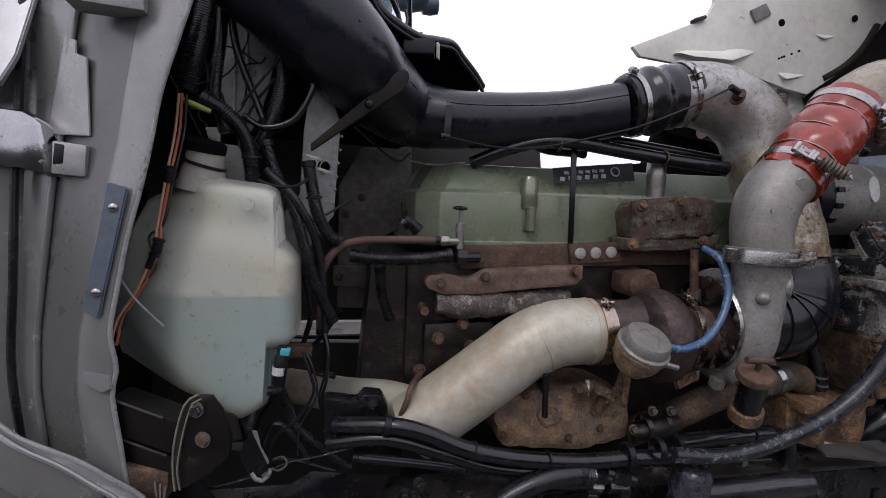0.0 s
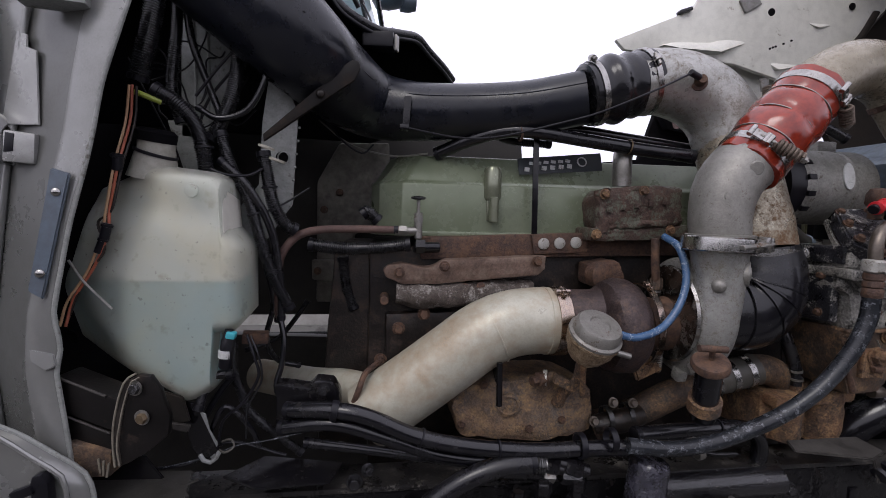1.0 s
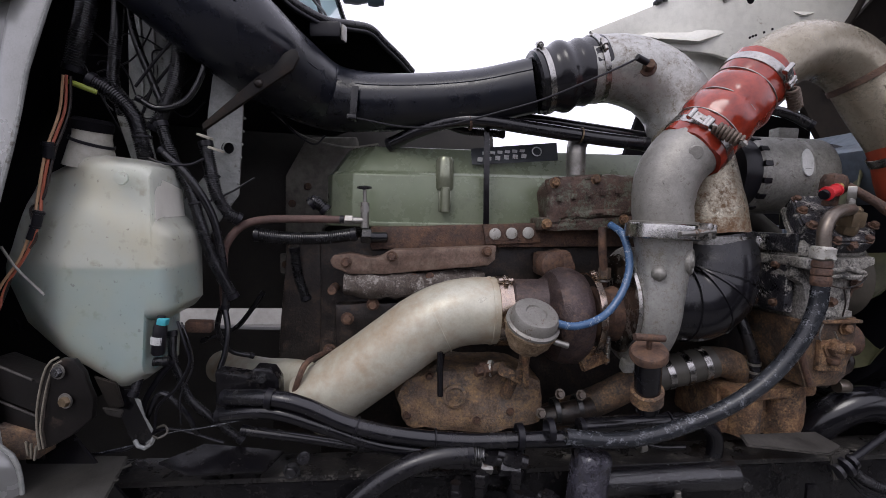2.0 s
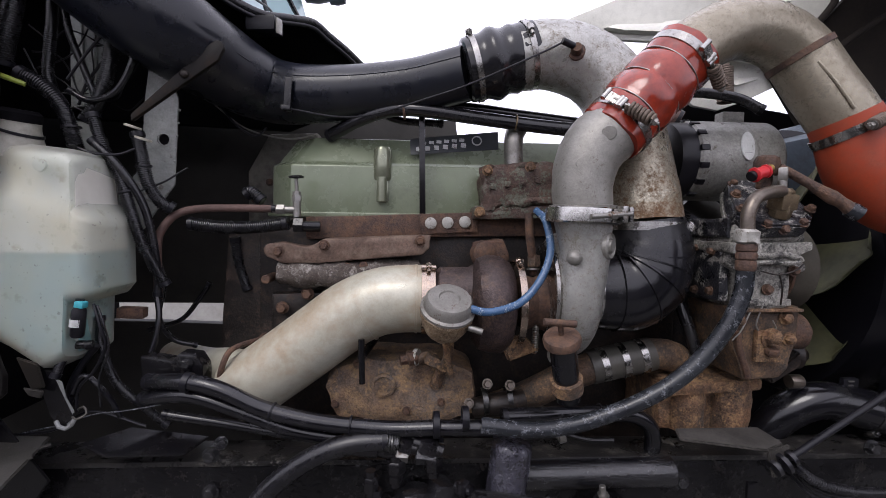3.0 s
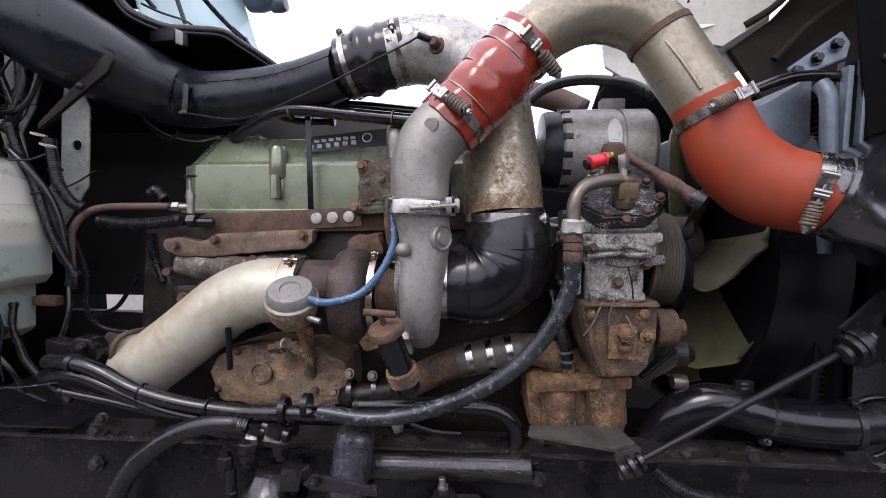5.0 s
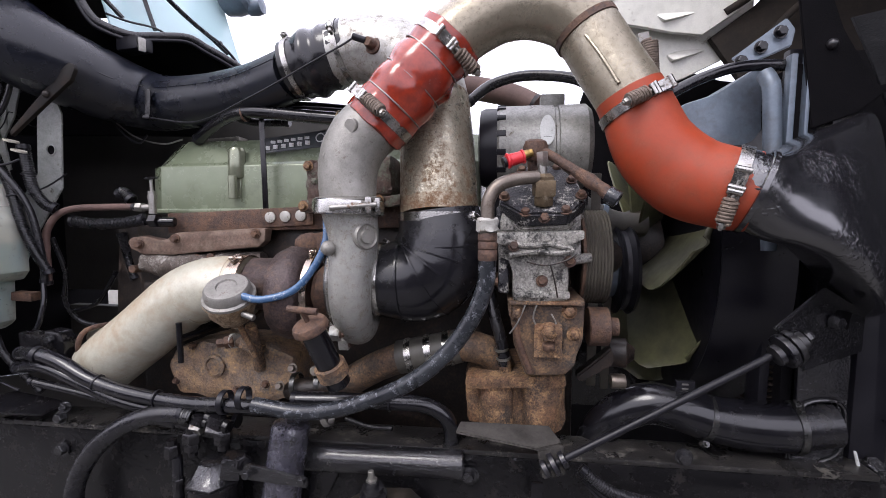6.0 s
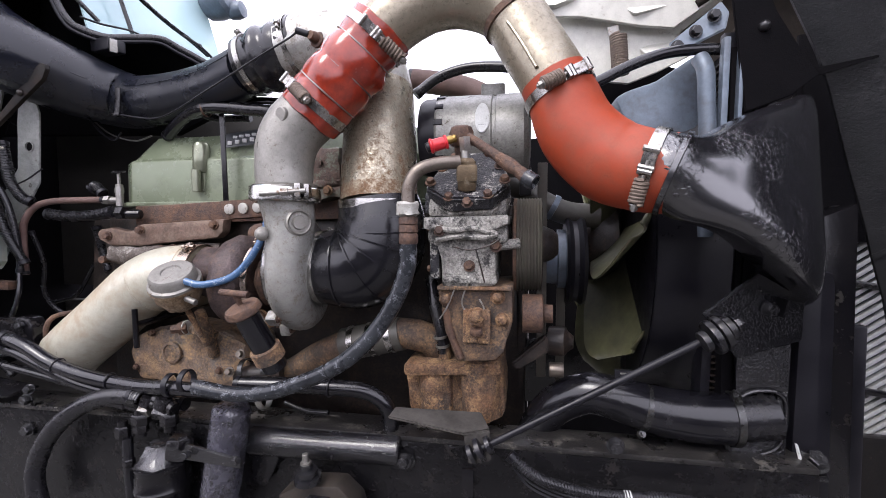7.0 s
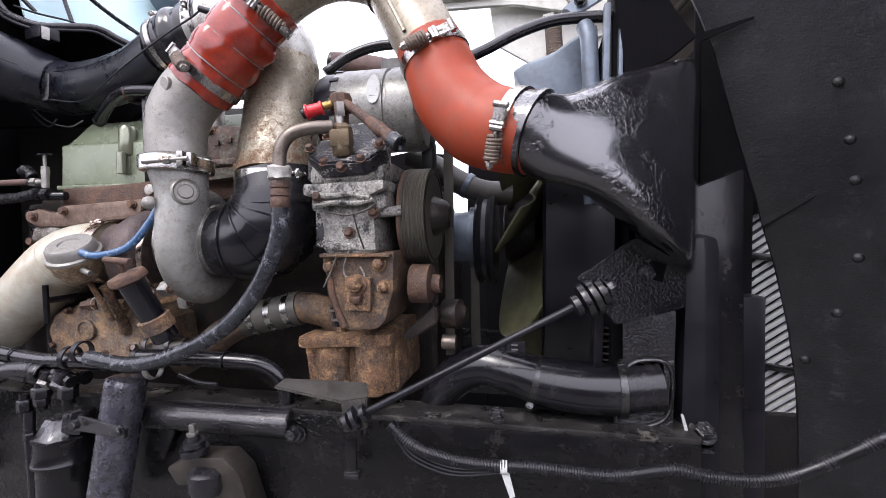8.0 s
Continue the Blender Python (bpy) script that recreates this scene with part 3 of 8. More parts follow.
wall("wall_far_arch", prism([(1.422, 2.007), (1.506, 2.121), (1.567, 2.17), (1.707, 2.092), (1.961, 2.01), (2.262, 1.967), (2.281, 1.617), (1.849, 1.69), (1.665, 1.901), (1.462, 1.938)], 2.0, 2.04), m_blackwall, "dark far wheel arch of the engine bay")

# ---- cab corner: silver panel, door edge, hinge, step ----
cab = thing("cab_corner", "silver grey painted truck cab corner panel beside the engine bay", "vehicle panel", (-0.45, 0.8, 0.9))
edge_line = [(-0.241, 0.745, 1.874), (-0.267, 0.742, 1.791), (-0.292, 0.738, 1.708), (-0.306, 0.735, 1.634), (-0.317, 0.73, 1.576), (-0.337, 0.725, 1.493), (-0.351, 0.722, 1.419), (-0.362, 0.72, 1.353), (-0.356, 0.72, 1.31), (-0.356, 0.72, 1.286), (-0.362, 0.72, 1.259), (-0.353, 0.72, 1.179), (-0.342, 0.72, 1.079)]
face_line = [(-0.31, 0.76, 1.873), (-0.332, 0.757, 1.79), (-0.346, 0.752, 1.707), (-0.358, 0.75, 1.633), (-0.369, 0.745, 1.575), (-0.386, 0.74, 1.492), (-0.398, 0.738, 1.416), (-0.41, 0.735, 1.349), (-0.414, 0.735, 1.307), (-0.415, 0.735, 1.282), (-0.416, 0.735, 1.255), (-0.409, 0.735, 1.175), (-0.399, 0.735, 1.074)]
back_line = [(-0.418, 0.8, 1.879), (-0.435, 0.8, 1.796), (-0.446, 0.8, 1.712), (-0.458, 0.8, 1.634), (-0.47, 0.8, 1.573), (-0.482, 0.8, 1.486), (-0.493, 0.8, 1.405), (-0.502, 0.8, 1.333), (-0.504, 0.8, 1.287), (-0.506, 0.8, 1.261), (-0.505, 0.8, 1.231), (-0.499, 0.8, 1.145), (-0.494, 0.8, 1.038)]
door_line = [(-0.504, 0.83, 1.884), (-0.512, 0.83, 1.799), (-0.519, 0.83, 1.713), (-0.526, 0.83, 1.635), (-0.532, 0.83, 1.573), (-0.538, 0.83, 1.482), (-0.543, 0.83, 1.4), (-0.549, 0.83, 1.325), (-0.551, 0.83, 1.278), (-0.551, 0.83, 1.251), (-0.549, 0.83, 1.22), (-0.541, 0.83, 1.131), (-0.535, 0.83, 1.02)]
part("panel", sheet([[tuple(Vector(p).lerp(Vector(q), k / 4)) for p, q in zip(face_line, back_line)] for k in range(5)], 0.006), m_jamb, cab, "silver door jamb painted darker for shade")
part("flange", sheet([edge_line, [tuple(Vector(p).lerp(Vector(q), 0.12) - Vector((0, 0.004, 0))) for p, q in zip(edge_line, face_line)], [tuple(Vector(p).lerp(Vector(q), 0.85) - Vector((0, 0.003, 0))) for p, q in zip(edge_line, face_line)], face_line], 0.006), m_silver, cab)
part("return_lip", tube(edge_line, 0.0035, 8, 0.02), m_silver_worn, cab)
part("inner_jamb", sheet([back_line, door_line], 0.006), m_silver, cab)
part("jamb_step", slab([(-0.404, 0.73, 1.294), (-0.362, 0.718, 1.29), (-0.358, 0.713, 1.272), (-0.372, 0.716, 1.264), (-0.4, 0.724, 1.276)], 0.004, 0.0015), m_silver, cab, "pressed step in the panel")
part("jamb_bead", tube([(x, y - 0.006, z) for x, y, z in back_line], 0.005, 10, 0.03), m_silver, cab)
plate = part("hinge_plate", slab([(-0.358, 0.722, 1.572), (-0.332, 0.722, 1.564), (-0.374, 0.718, 1.374), (-0.394, 0.718, 1.387)], 0.006), m_bluegrey, cab, "blue grey steel plate with two bolts")
part("bolt", dome((-0.351, 0.718, 1.536), (0, -1, 0), 0.007, 0.004), m_steel, plate)
part("bolt", dome((-0.375, 0.714, 1.414), (0, -1, 0), 0.007, 0.004), m_steel, plate)
for x, y, z in ((-0.502, 0.797, 1.309), (-0.489, 0.795, 1.305), (-0.49, 0.795, 1.186), (-0.473, 0.79, 1.18), (-0.559, 0.82, 1.162), (-0.528, 0.81, 1.148)):
    part("rivet", dome((x, y, z), (0, -1, 0), 0.0045, 0.003), m_silver, cab)
latch = part("latch", rough(prism([(-0.45, 1.631), (-0.405, 1.626), (-0.409, 1.579), (-0.454, 1.582)], 0.762, 0.80, 0.004), 0.0006, 30, 2), m_patch, cab, "dull chrome door latch block")
part("latch_recess", prism([(-0.446, 1.627), (-0.434, 1.625), (-0.437, 1.598), (-0.45, 1.596)], 0.7605, 0.763, 0.001), m_plastic, latch)
band_top = [(-0.62, 0.79, 1.682), (-0.543, 0.778, 1.676), (-0.49, 0.768, 1.67), (-0.478, 0.766, 1.664), (-0.467, 0.772, 1.653), (-0.457, 0.79, 1.633)]
band_low = [(-0.622, 0.79, 1.598), (-0.548, 0.778, 1.595), (-0.494, 0.768, 1.59), (-0.481, 0.766, 1.586), (-0.47, 0.772, 1.582), (-0.458, 0.79, 1.579)]
part("strap", sheet([[(x, y + 0.012, z + 0.003) for x, y, z in band_top], band_top, [tuple(Vector(p).lerp(Vector(q), 0.5) - Vector((0, 0.004, 0))) for p, q in zip(band_top, band_low)], band_low, [(x, y + 0.012, z - 0.003) for x, y, z in band_low]], 0.004), m_chrome, latch)
part("reflector_patch", slab([(-0.445, 0.791, 1.79), (-0.425, 0.787, 1.782), (-0.425, 0.787, 1.763), (-0.407, 0.781, 1.756), (-0.404, 0.768, 1.641), (-0.473, 0.797, 1.643)], 0.003, 0.001), m_patch, cab, "polished patch of bare metal")
part("hinge", box((-0.361, 0.75, 1.833), (0.095, 0.05, 0.035), (0, 0, 10)), m_silver_worn, cab)
part("door_skin", sheet([[(x, y, z) for x, y, z in door_line], [(x - 0.03, y - 0.01, z) for x, y, z in door_line], [(x - 0.5, y - 0.10, z) for x, y, z in door_line]], 0.006), m_silver, cab)
part("door_seal", tube([(x - 0.002, y - 0.016, z) for x, y, z in door_line], 0.006, 8, 0.03), m_rubber, cab, "black rubber door seal")
part("mirror_trim", slab([(-0.65, 0.84, 1.9), (-0.492, 0.84, 1.9), (-0.5, 0.78, 1.751), (-0.514, 0.765, 1.702), (-0.664, 0.75, 1.66)], 0.01), m_chrome, cab, "polished trim on the cab door")
fairing = thing("step_fairing", "silver grey side fairing with a rolled top edge below the cab", "vehicle panel", (-0.47, 0.72, 1.126))
lip_f = [(-0.603, 0.74, 1.275), (-0.52, 0.72, 1.232), (-0.476, 0.705, 1.207), (-0.406, 0.705, 1.17), (-0.369, 0.705, 1.144), (-0.335, 0.705, 1.12), (-0.318, 0.705, 1.104), (-0.31, 0.705, 1.084), (-0.306, 0.705, 1.047), (-0.306, 0.705, 0.95)]
crease_f = [(-0.588, 0.72, 1.265), (-0.507, 0.7, 1.225), (-0.46, 0.685, 1.201), (-0.414, 0.685, 1.173), (-0.375, 0.685, 1.142), (-0.345, 0.685, 1.12), (-0.337, 0.685, 1.109), (-0.333, 0.685, 1.089), (-0.331, 0.685, 1.053), (-0.331, 0.685, 0.955)]
foot_f = [(-0.588, 0.715, 1.09), (-0.51, 0.7, 1.06), (-0.471, 0.692, 1.043), (-0.45, 0.69, 1.032), (-0.413, 0.69, 1.021), (-0.39, 0.69, 1.014), (-0.379, 0.69, 1.009), (-0.368, 0.69, 0.999), (-0.357, 0.69, 0.985), (-0.346, 0.69, 0.95)]
part("skin", sheet([lip_f, [tuple(Vector(p).lerp(Vector(q), 0.55) - Vector((0, 0.004, 0))) for p, q in zip(lip_f, crease_f)], crease_f, [tuple(Vector(p).lerp(Vector(q), 0.2) + Vector((0, 0.004, 0))) for p, q in zip(crease_f, foot_f)], foot_f], 0.006), m_silver, fairing)
part("rolled_edge", tube(lip_f, 0.0035, 8, 0.02), m_silver_worn, fairing)
part("crease_bead", tube([(x, y - 0.001, z) for x, y, z in crease_f], 0.004, 8, 0.02), m_silver, fairing)
clip_f = part("clip", prism([(-0.372, 1.105), (-0.368, 1.122), (-0.356, 1.126), (-0.347, 1.112), (-0.345, 1.07), (-0.366, 1.07)], 0.668, 0.684, 0.003), m_plastic, fairing, "black plastic clip")
part("tongue", box((-0.38, 0.67, 1.1), (0.03, 0.012, 0.014), (0, -20, 0), 0.003), m_plastic, clip_f)
part("tread", slab([(-0.543, 0.64, 1.243), (-0.397, 0.6, 1.175), (-0.391, 0.56, 1.154), (-0.506, 0.56, 1.206)], 0.006), m_tread, fairing, "worn aluminium tread plate")

# ---- washer fluid tank ----


top_line = [(-0.452, 1.345), (-0.41, 1.436), (-0.387, 1.523), (-0.367, 1.555), (-0.307, 1.576), (-0.259, 1.591), (-0.163, 1.581), (-0.15, 1.571), (-0.146, 1.557), (-0.145, 1.485), (-0.12, 1.457), (-0.112, 1.439)]
low_line = [(-0.452, 1.295), (-0.447, 1.257), (-0.395, 1.24), (-0.341, 1.222), (-0.273, 1.205), (-0.206, 1.166), (-0.177, 1.181), (-0.164, 1.193), (-0.161, 1.292), (-0.131, 1.297), (-0.112, 1.319)]


def height_at(line, x):
    """The height of an outline at x."""
    for (a, p), (b, q) in zip(line, line[1:]):
        if x <= b:
            return p + (q - p) * max(0.0, (x - a) / max(b - a, 1e-6))
    return line[-1][1]


def tank_shell(inset, z_low, z_high, nx=64, nz=44):
    """The blown tank: a soft front with a receding flank, a shoulder and a fold low down, and a flat back."""
    xa, xb = top_line[0][0] + inset, top_line[-1][0] - inset
    crease = -0.246
    rows = []
    for i in range(nx + 1):
        x = xa + (xb - xa) * i / nx
        za, zb = height_at(low_line, x) + inset, height_at(top_line, x) - inset
        row = []
        for j in range(nz + 1):
            z = za + (zb - za) * j / nz
            near = min(x - xa, xb - x, z - za, zb - z)
            side = min(1.0, max(0.0, near / 0.024))
            y = 0.797 + 0.035 * (1 - math.sqrt(max(0.0, 1 - (1 - side) ** 2)))
            flank = crease - 0.05 * min(1.0, max(0.0, (1.52 - z) / 0.12)) - x
            y += 0.45 * (flank + math.sqrt(flank * flank + 0.0002)) / 2
            fold = -0.662 * (x + 0.369) - 0.75 * (z - 1.327)
            y += 0.6 * (fold + math.sqrt(fold * fold + 0.00012)) / 2
            y -= 0.010 / (1 + math.exp((z - 1.50 + 0.3 * max(0, x - crease)) * 90))
            row.append((x, min(y + inset, 0.93), min(max(z, z_low), z_high)))
        rows.append(row)
    front = [p for r in rows for p in r]
    m, k = nz + 1, len(front)
    mid = (xa + xb) / 2
    verts = front + [(mid + (x - mid) * 0.95, 0.935 - inset, z) for x, y, z in front]
    faces = []
    for i in range(nx):
        for j in range(nz):
            a = i * m + j
            faces += [(a, a + m, a + m + 1, a + 1), (k + a, k + a + 1, k + a + m + 1, k + a + m)]
    rim = [i * m for i in range(nx + 1)] + [nx * m + j for j in range(1, m)] + [i * m + nz for i in range(nx - 1, -1, -1)] + [j for j in range(nz - 1, 0, -1)]
    faces += [(rim[i], k + rim[i], k + rim[(i + 1) % len(rim)], rim[(i + 1) % len(rim)]) for i in range(len(rim))]
    return verts, faces


tank = thing("washer_tank", "milky white plastic washer tank half full of teal fluid", "tank", (-0.25, 0.86, 1.15))
part("body", tank_shell(0.0, 0.0, 3.0), m_milky, tank)
level = 1.389
part("fluid", tank_shell(0.007, 0.0, level), m_liquid, tank, "teal washer fluid")
part("inner_wall", tank_shell(0.0085, level + 0.001, 3.0), m_inside, tank)
part("neck", lathe([(0.042, -0.012), (0.039, 0.0), (0.035, 0.02), (0.030, 0.042), (0.030, 0.054)], (-0.275, 0.85, 1.58), (0.16, -0.1, 1), 28), m_neck, tank)
part("neck_tie", ring((-0.27, 0.847, 1.612), (0.3, -0.1, 1), 0.034, 0.006, 0.0016, 28), m_plastic, tank, "black tie round the neck")
part("cap", lathe([(0.032, 0), (0.033, 0.016), (0.026, 0.022)], (-0.268, 0.845, 1.632), (0.16, -0.1, 1), 24), m_blackwall, tank, "black cap")
part("dimple", lathe([(0.012, 0), (0.011, 0.004), (0.005, 0.005)], (-0.187, 0.785, 1.546), (0, -1, 0), 20), m_milky, tank)
part("drain_hole", lathe([(0.0135, 0), (0.0135, 0.003), (0.008, 0.004)], (-0.421, 0.857, 1.279), (-0.35, -0.85, -0.3), 20), m_blackwall, tank, "black round hole in the flank")
pump = part("pump", lathe([(0.009, 0), (0.0115, 0.004), (0.0115, 0.05), (0.009, 0.056), (0.007, 0.07)], (-0.14, 0.79, 1.237), (0.12, 0, 1), 20), m_plastic, tank, "black washer pump with a white tag")
part("tag", ring((-0.138, 0.79, 1.264), (0.12, 0, 1), 0.0117, 0.014, 0.0006, 24), m_whitetag, pump)
part("connector", box((-0.127, 0.785, 1.298), (0.016, 0.016, 0.012), (0, 10, 0)), surface("teal_plastic", (0.05, 0.36, 0.42), (0.04, 0.3, 0.36), 0.5), pump)

# ---- air intake ----
intake = thing("air_intake_duct", "large black moulded air intake duct with a rubber boot", "duct", (0.345, 0.98, 1.748))
duct_line = [(-0.388, 0.85, 2.131), (-0.225, 0.876, 1.996), (-0.062, 0.903, 1.861), (0.034, 1.023, 1.8), (0.113, 1.094, 1.771), (0.216, 1.072, 1.757), (0.342, 1.05, 1.76), (0.466, 1.015, 1.768), (0.584, 0.973, 1.787)]
duct_radii = [0.105, 0.102, 0.095, 0.088, 0.078, 0.068, 0.063, 0.061, 0.06]
part("duct", tube(duct_line, duct_radii, 40, 0.012), m_duct, intake)
seam_line = []
for k, p in enumerate(duct_line):
    run = (Vector(duct_line[min(k + 1, 8)]) - Vector(duct_line[max(k - 1, 0)])).normalized()
    face = (Vector((0, -1, 0)) + run * run.y).normalized()
    seam_line.append(Vector(p) + (face * 0.933 + face.cross(run) * 0.36) * duct_radii[k])
part("seam", tube([tuple(p) for p in seam_line[2:]], 0.0016, 6, 0.012), m_duct, intake, "moulded parting line")
boot_a, boot_b = Vector((0.578, 0.97, 1.79)), Vector((0.734, 0.965, 1.831))
boot_d = boot_b - boot_a
bl = boot_d.length
boot_rows = [(0.063, 0.0), (0.0685, 0.03), (0.0695, 0.2)] + [(0.0695 + 0.0085 * math.sin(math.pi * k / 12) ** 2, 0.24 + 0.026 * k) for k in range(13)] + [(0.0705, 0.6), (0.0735, 0.66), (0.0705, 0.72), (0.0712, 0.78), (0.0712, 0.98), (0.066, 1.0)]
part("boot", lathe([(r, bl * h) for r, h in boot_rows], boot_a, boot_d, 56), m_rubber_elbow, intake)


def band_clamp(parent, centre, axis, r, width=0.014, screw=(0, -1, 0), spring=0.0, band=None):
    """A hose clamp: band, screw housing and, on the heavy kind, a coil spring on its bolt."""
    a = Vector(axis).normalized()
    s = Vector(screw)
    s = (s - a * s.dot(a)).normalized()
    t = a.cross(s)
    c = Vector(centre)
    metal_ = band or m_steel
    clamp = part("clamp_band", ring(c, a, r, width, 0.0018), metal_, parent, "dark steel clamp" if band == m_clamp_dark else "bright steel clamp")
    p = c + s * (r + 0.006)
    part("trunnion", rod(p - a * width * 0.55, p + a * width * 0.55, 0.0055, 12), metal_, clamp)
    if spring:
        q = p + t * spring
        part("clamp_bolt", rod(p - t * 0.018, q + t * 0.012, 0.003, 10), m_steel_dull, clamp)
        part("spring", coil(p + t * 0.012, q, 0.0092, 0.0032, 7), m_spring, clamp)
        part("nut", hex_bolt(q, t, 0.0065, 0.007), m_steel_dull, clamp)
        ears = [p - t * 0.006, p - t * 0.034]
        part("bridge", join(slab([ears[0] + a * width * 0.5, ears[0] - a * width * 0.5, ears[1] - a * width * 0.5, ears[1] + a * width * 0.5], 0.003, 0.001), rod(ears[0] - a * width * 0.6, ears[0] + a * width * 0.6, 0.005, 12), rod(ears[1] - a * width * 0.6, ears[1] + a * width * 0.6, 0.005, 12)), m_steel, clamp)
    else:
        part("screw", rod(p - t * 0.014, p + t * 0.016, 0.0042, 10), band or m_steel_dull, clamp)
        part("housing", rod(p - t * 0.008, p + t * 0.006, 0.0075, 8), metal_, clamp)
    return clamp


band_clamp(intake, boot_a + boot_d * 0.14, boot_d, 0.0705, 0.013, (0, -0.4, 1))
band_clamp(intake, boot_a + boot_d * 0.88, boot_d, 0.0725, 0.013, (0.2, -0.95, 0.5))
part("bracket", join(box((0.181, 1.0, 1.74), (0.016, 0.005, 0.07), (0, 4, 0)), box((0.176, 1.01, 1.707), (0.022, 0.03, 0.012), (0, 4, 0))), m_black, intake)

elbow = thing("intake_elbow", "cast aluminium intake elbow running into a rusty downpipe", "pipe", (0.927, 0.95, 1.687))
part("elbow", rough(tube([(0.692, 0.965, 1.82), (0.75, 0.965, 1.829), (0.81, 0.962, 1.822), (0.866, 0.957, 1.796), (0.906, 0.948, 1.75), (0.924, 0.937, 1.69)], [0.070, 0.073, 0.076, 0.077, 0.077, 0.077], 40, 0.012), 0.0012, 60), m_alu, elbow)
part("rusty_end", tube([(0.9412, 0.8765, 1.492), (0.942, 0.873, 1.478), (0.943, 0.868, 1.455)], [0.0801, 0.0804, 0.081], 40, 0.01), m_pipe_end, elbow, "rust-eaten lower end of the tube")
part("rust_band", tube([(0.939, 0.8865, 1.532), (0.9405, 0.879, 1.51), (0.9415, 0.875, 1.488)], [0.0797, 0.0799, 0.0801], 40, 0.01), m_galv_rust_mid, elbow, "tube beginning to rust")
part("downpipe", tube([(0.922, 0.939, 1.705), (0.93, 0.92, 1.64), (0.936, 0.9, 1.575), (0.941, 0.878, 1.5)], [0.077, 0.078, 0.079, 0.0796], 40, 0.015), m_galv_rusty, elbow, "aluminised tube rusting at its lower end")
boss = part("sensor_boss", lathe([(0.018, 0), (0.018, 0.01), (0.012, 0.012), (0.012, 0.02), (0.009, 0.03)], (0.803, 0.898, 1.811), (-0.3, -1, 0.1), 20), m_rust, elbow)
part("sensor_plug", rod((0.79, 0.874, 1.816), (0.764, 0.868, 1.824), 0.007), m_plastic, boss)
wire = thing("sensor_wire", "thin black sensor cable strung below the intake duct", "cable", (0.512, 0.9, 1.694))
part("cable", tube([(0.766, 0.87, 1.822), (0.745, 0.872, 1.811), (0.673, 0.87, 1.776), (0.577, 0.88, 1.735), (0.508, 0.9, 1.715), (0.38, 0.95, 1.687), (0.292, 0.985, 1.687), (0.185, 1.0, 1.705)], 0.0022, 7, 0.02), m_plastic, wire)
rubber = thing("turbo_inlet_elbow", "shiny black ribbed rubber elbow into the turbocharger", "hose", (0.945, 0.87, 1.344))
part("hose", tube([(0.943, 0.869, 1.463), (0.949, 0.866, 1.41), (0.939, 0.862, 1.357), (0.905, 0.856, 1.328), (0.86, 0.852, 1.322), (0.812, 0.852, 1.322)], [0.083, 0.093, 0.097, 0.093, 0.082, 0.074], 40, 0.008), m_rubber_elbow, rubber)
for k, (p, d, r) in enumerate((((0.949, 0.866, 1.404), (0.0, 0.1, -1), 0.0925), ((0.946, 0.864, 1.378), (-0.3, -0.05, -0.95), 0.0945), ((0.934, 0.861, 1.352), (-0.6, -0.1, -0.8), 0.0955), ((0.915, 0.858, 1.334), (-0.85, -0.05, -0.5), 0.0935), ((0.872, 0.853, 1.324), (-1, 0, -0.05), 0.0845))):
    part("rib", ring(p, d, r, 0.005, 0.0035), m_rubber_elbow, rubber)
band_clamp(rubber, (0.944, 0.868, 1.452), (0, 0.03, 1), 0.0835, 0.018, (0.9, -0.6, 0), 0, m_vband)
band_clamp(rubber, (0.826, 0.852, 1.322), (1, 0, 0), 0.0765, 0.014, (0, 0.5, 1), 0, m_vband)

# ---- turbocharger ----
turbo = thing("turbocharger", "rust-brown turbine and cast aluminium compressor of a turbocharger", "turbocharger", (0.708, 0.87, 1.273))
tc = Vector((0.775, 0.855, 1.318))
R0 = 0.084
scroll, radii = [], []
for i in range(25):
    a = radians(-10 - 360 * i / 24)
    radii.append(0.016 + 0.026 * i / 24)
    scroll.append((0.742 + radii[-1], tc.y - math.cos(a) * R0, tc.z - math.sin(a) * R0 * 1.15))
vee = Vector((0.783, 0.775, 1.471))
scroll += [(0.79, 0.778, 1.412), tuple(vee)]
radii += [0.0475, 0.053]
part("compressor_scroll", rough(tube(scroll, radii, 32, 0.012), 0.0006, 40), m_alu, turbo, "cast aluminium compressor scroll")
part("compressor_cover", lathe([(0.04, -0.032), (0.085, -0.03), (0.088, -0.012), (0.07, 0.0), (0.06, 0.025), (0.062, 0.03), (0.062, 0.052), (0.05, 0.055)], tc, (1, 0, 0), 44), m_alu, turbo)
part("back_plate", lathe([(0.05, -0.04), (0.098, -0.04), (0.102, -0.035), (0.099, -0.030), (0.102, -0.025), (0.05, -0.022)], tc, (1, 0, 0), 48), m_steel, turbo, "bright turned back plate ring")
part("badge_boss", lathe([(0.025, -0.02), (0.025, 0.004), (0.022, 0.007), (0.019, 0.004), (0.014, 0.004), (0.012, 0.009), (0.004, 0.009)], (0.8225, 0.7485, 1.417), (0.75, -0.66, 0), 28), m_cast, turbo)
part("lug", dome((0.756, 0.735, 1.396), (-0.2, -1, 0), 0.014, 0.014), m_cast, turbo)
for k in (-45, -74):
    q = Vector((0.752, tc.y - math.cos(radians(k)) * 0.117, tc.z + math.sin(radians(k)) * 0.129))
    pad = part("clamp_pad", rough(box(q, (0.022, 0.024, 0.024), (k, 0, 0), 0.004), 0.0008, 80), m_alu, turbo)
    part("pad_bolt", hex_bolt(q + Vector((0.011, -0.003, 0)), (1, 0, 0), 0.0065, 0.006), m_rust, pad)
cartridge = Vector((0.716, 0.862, 1.293))
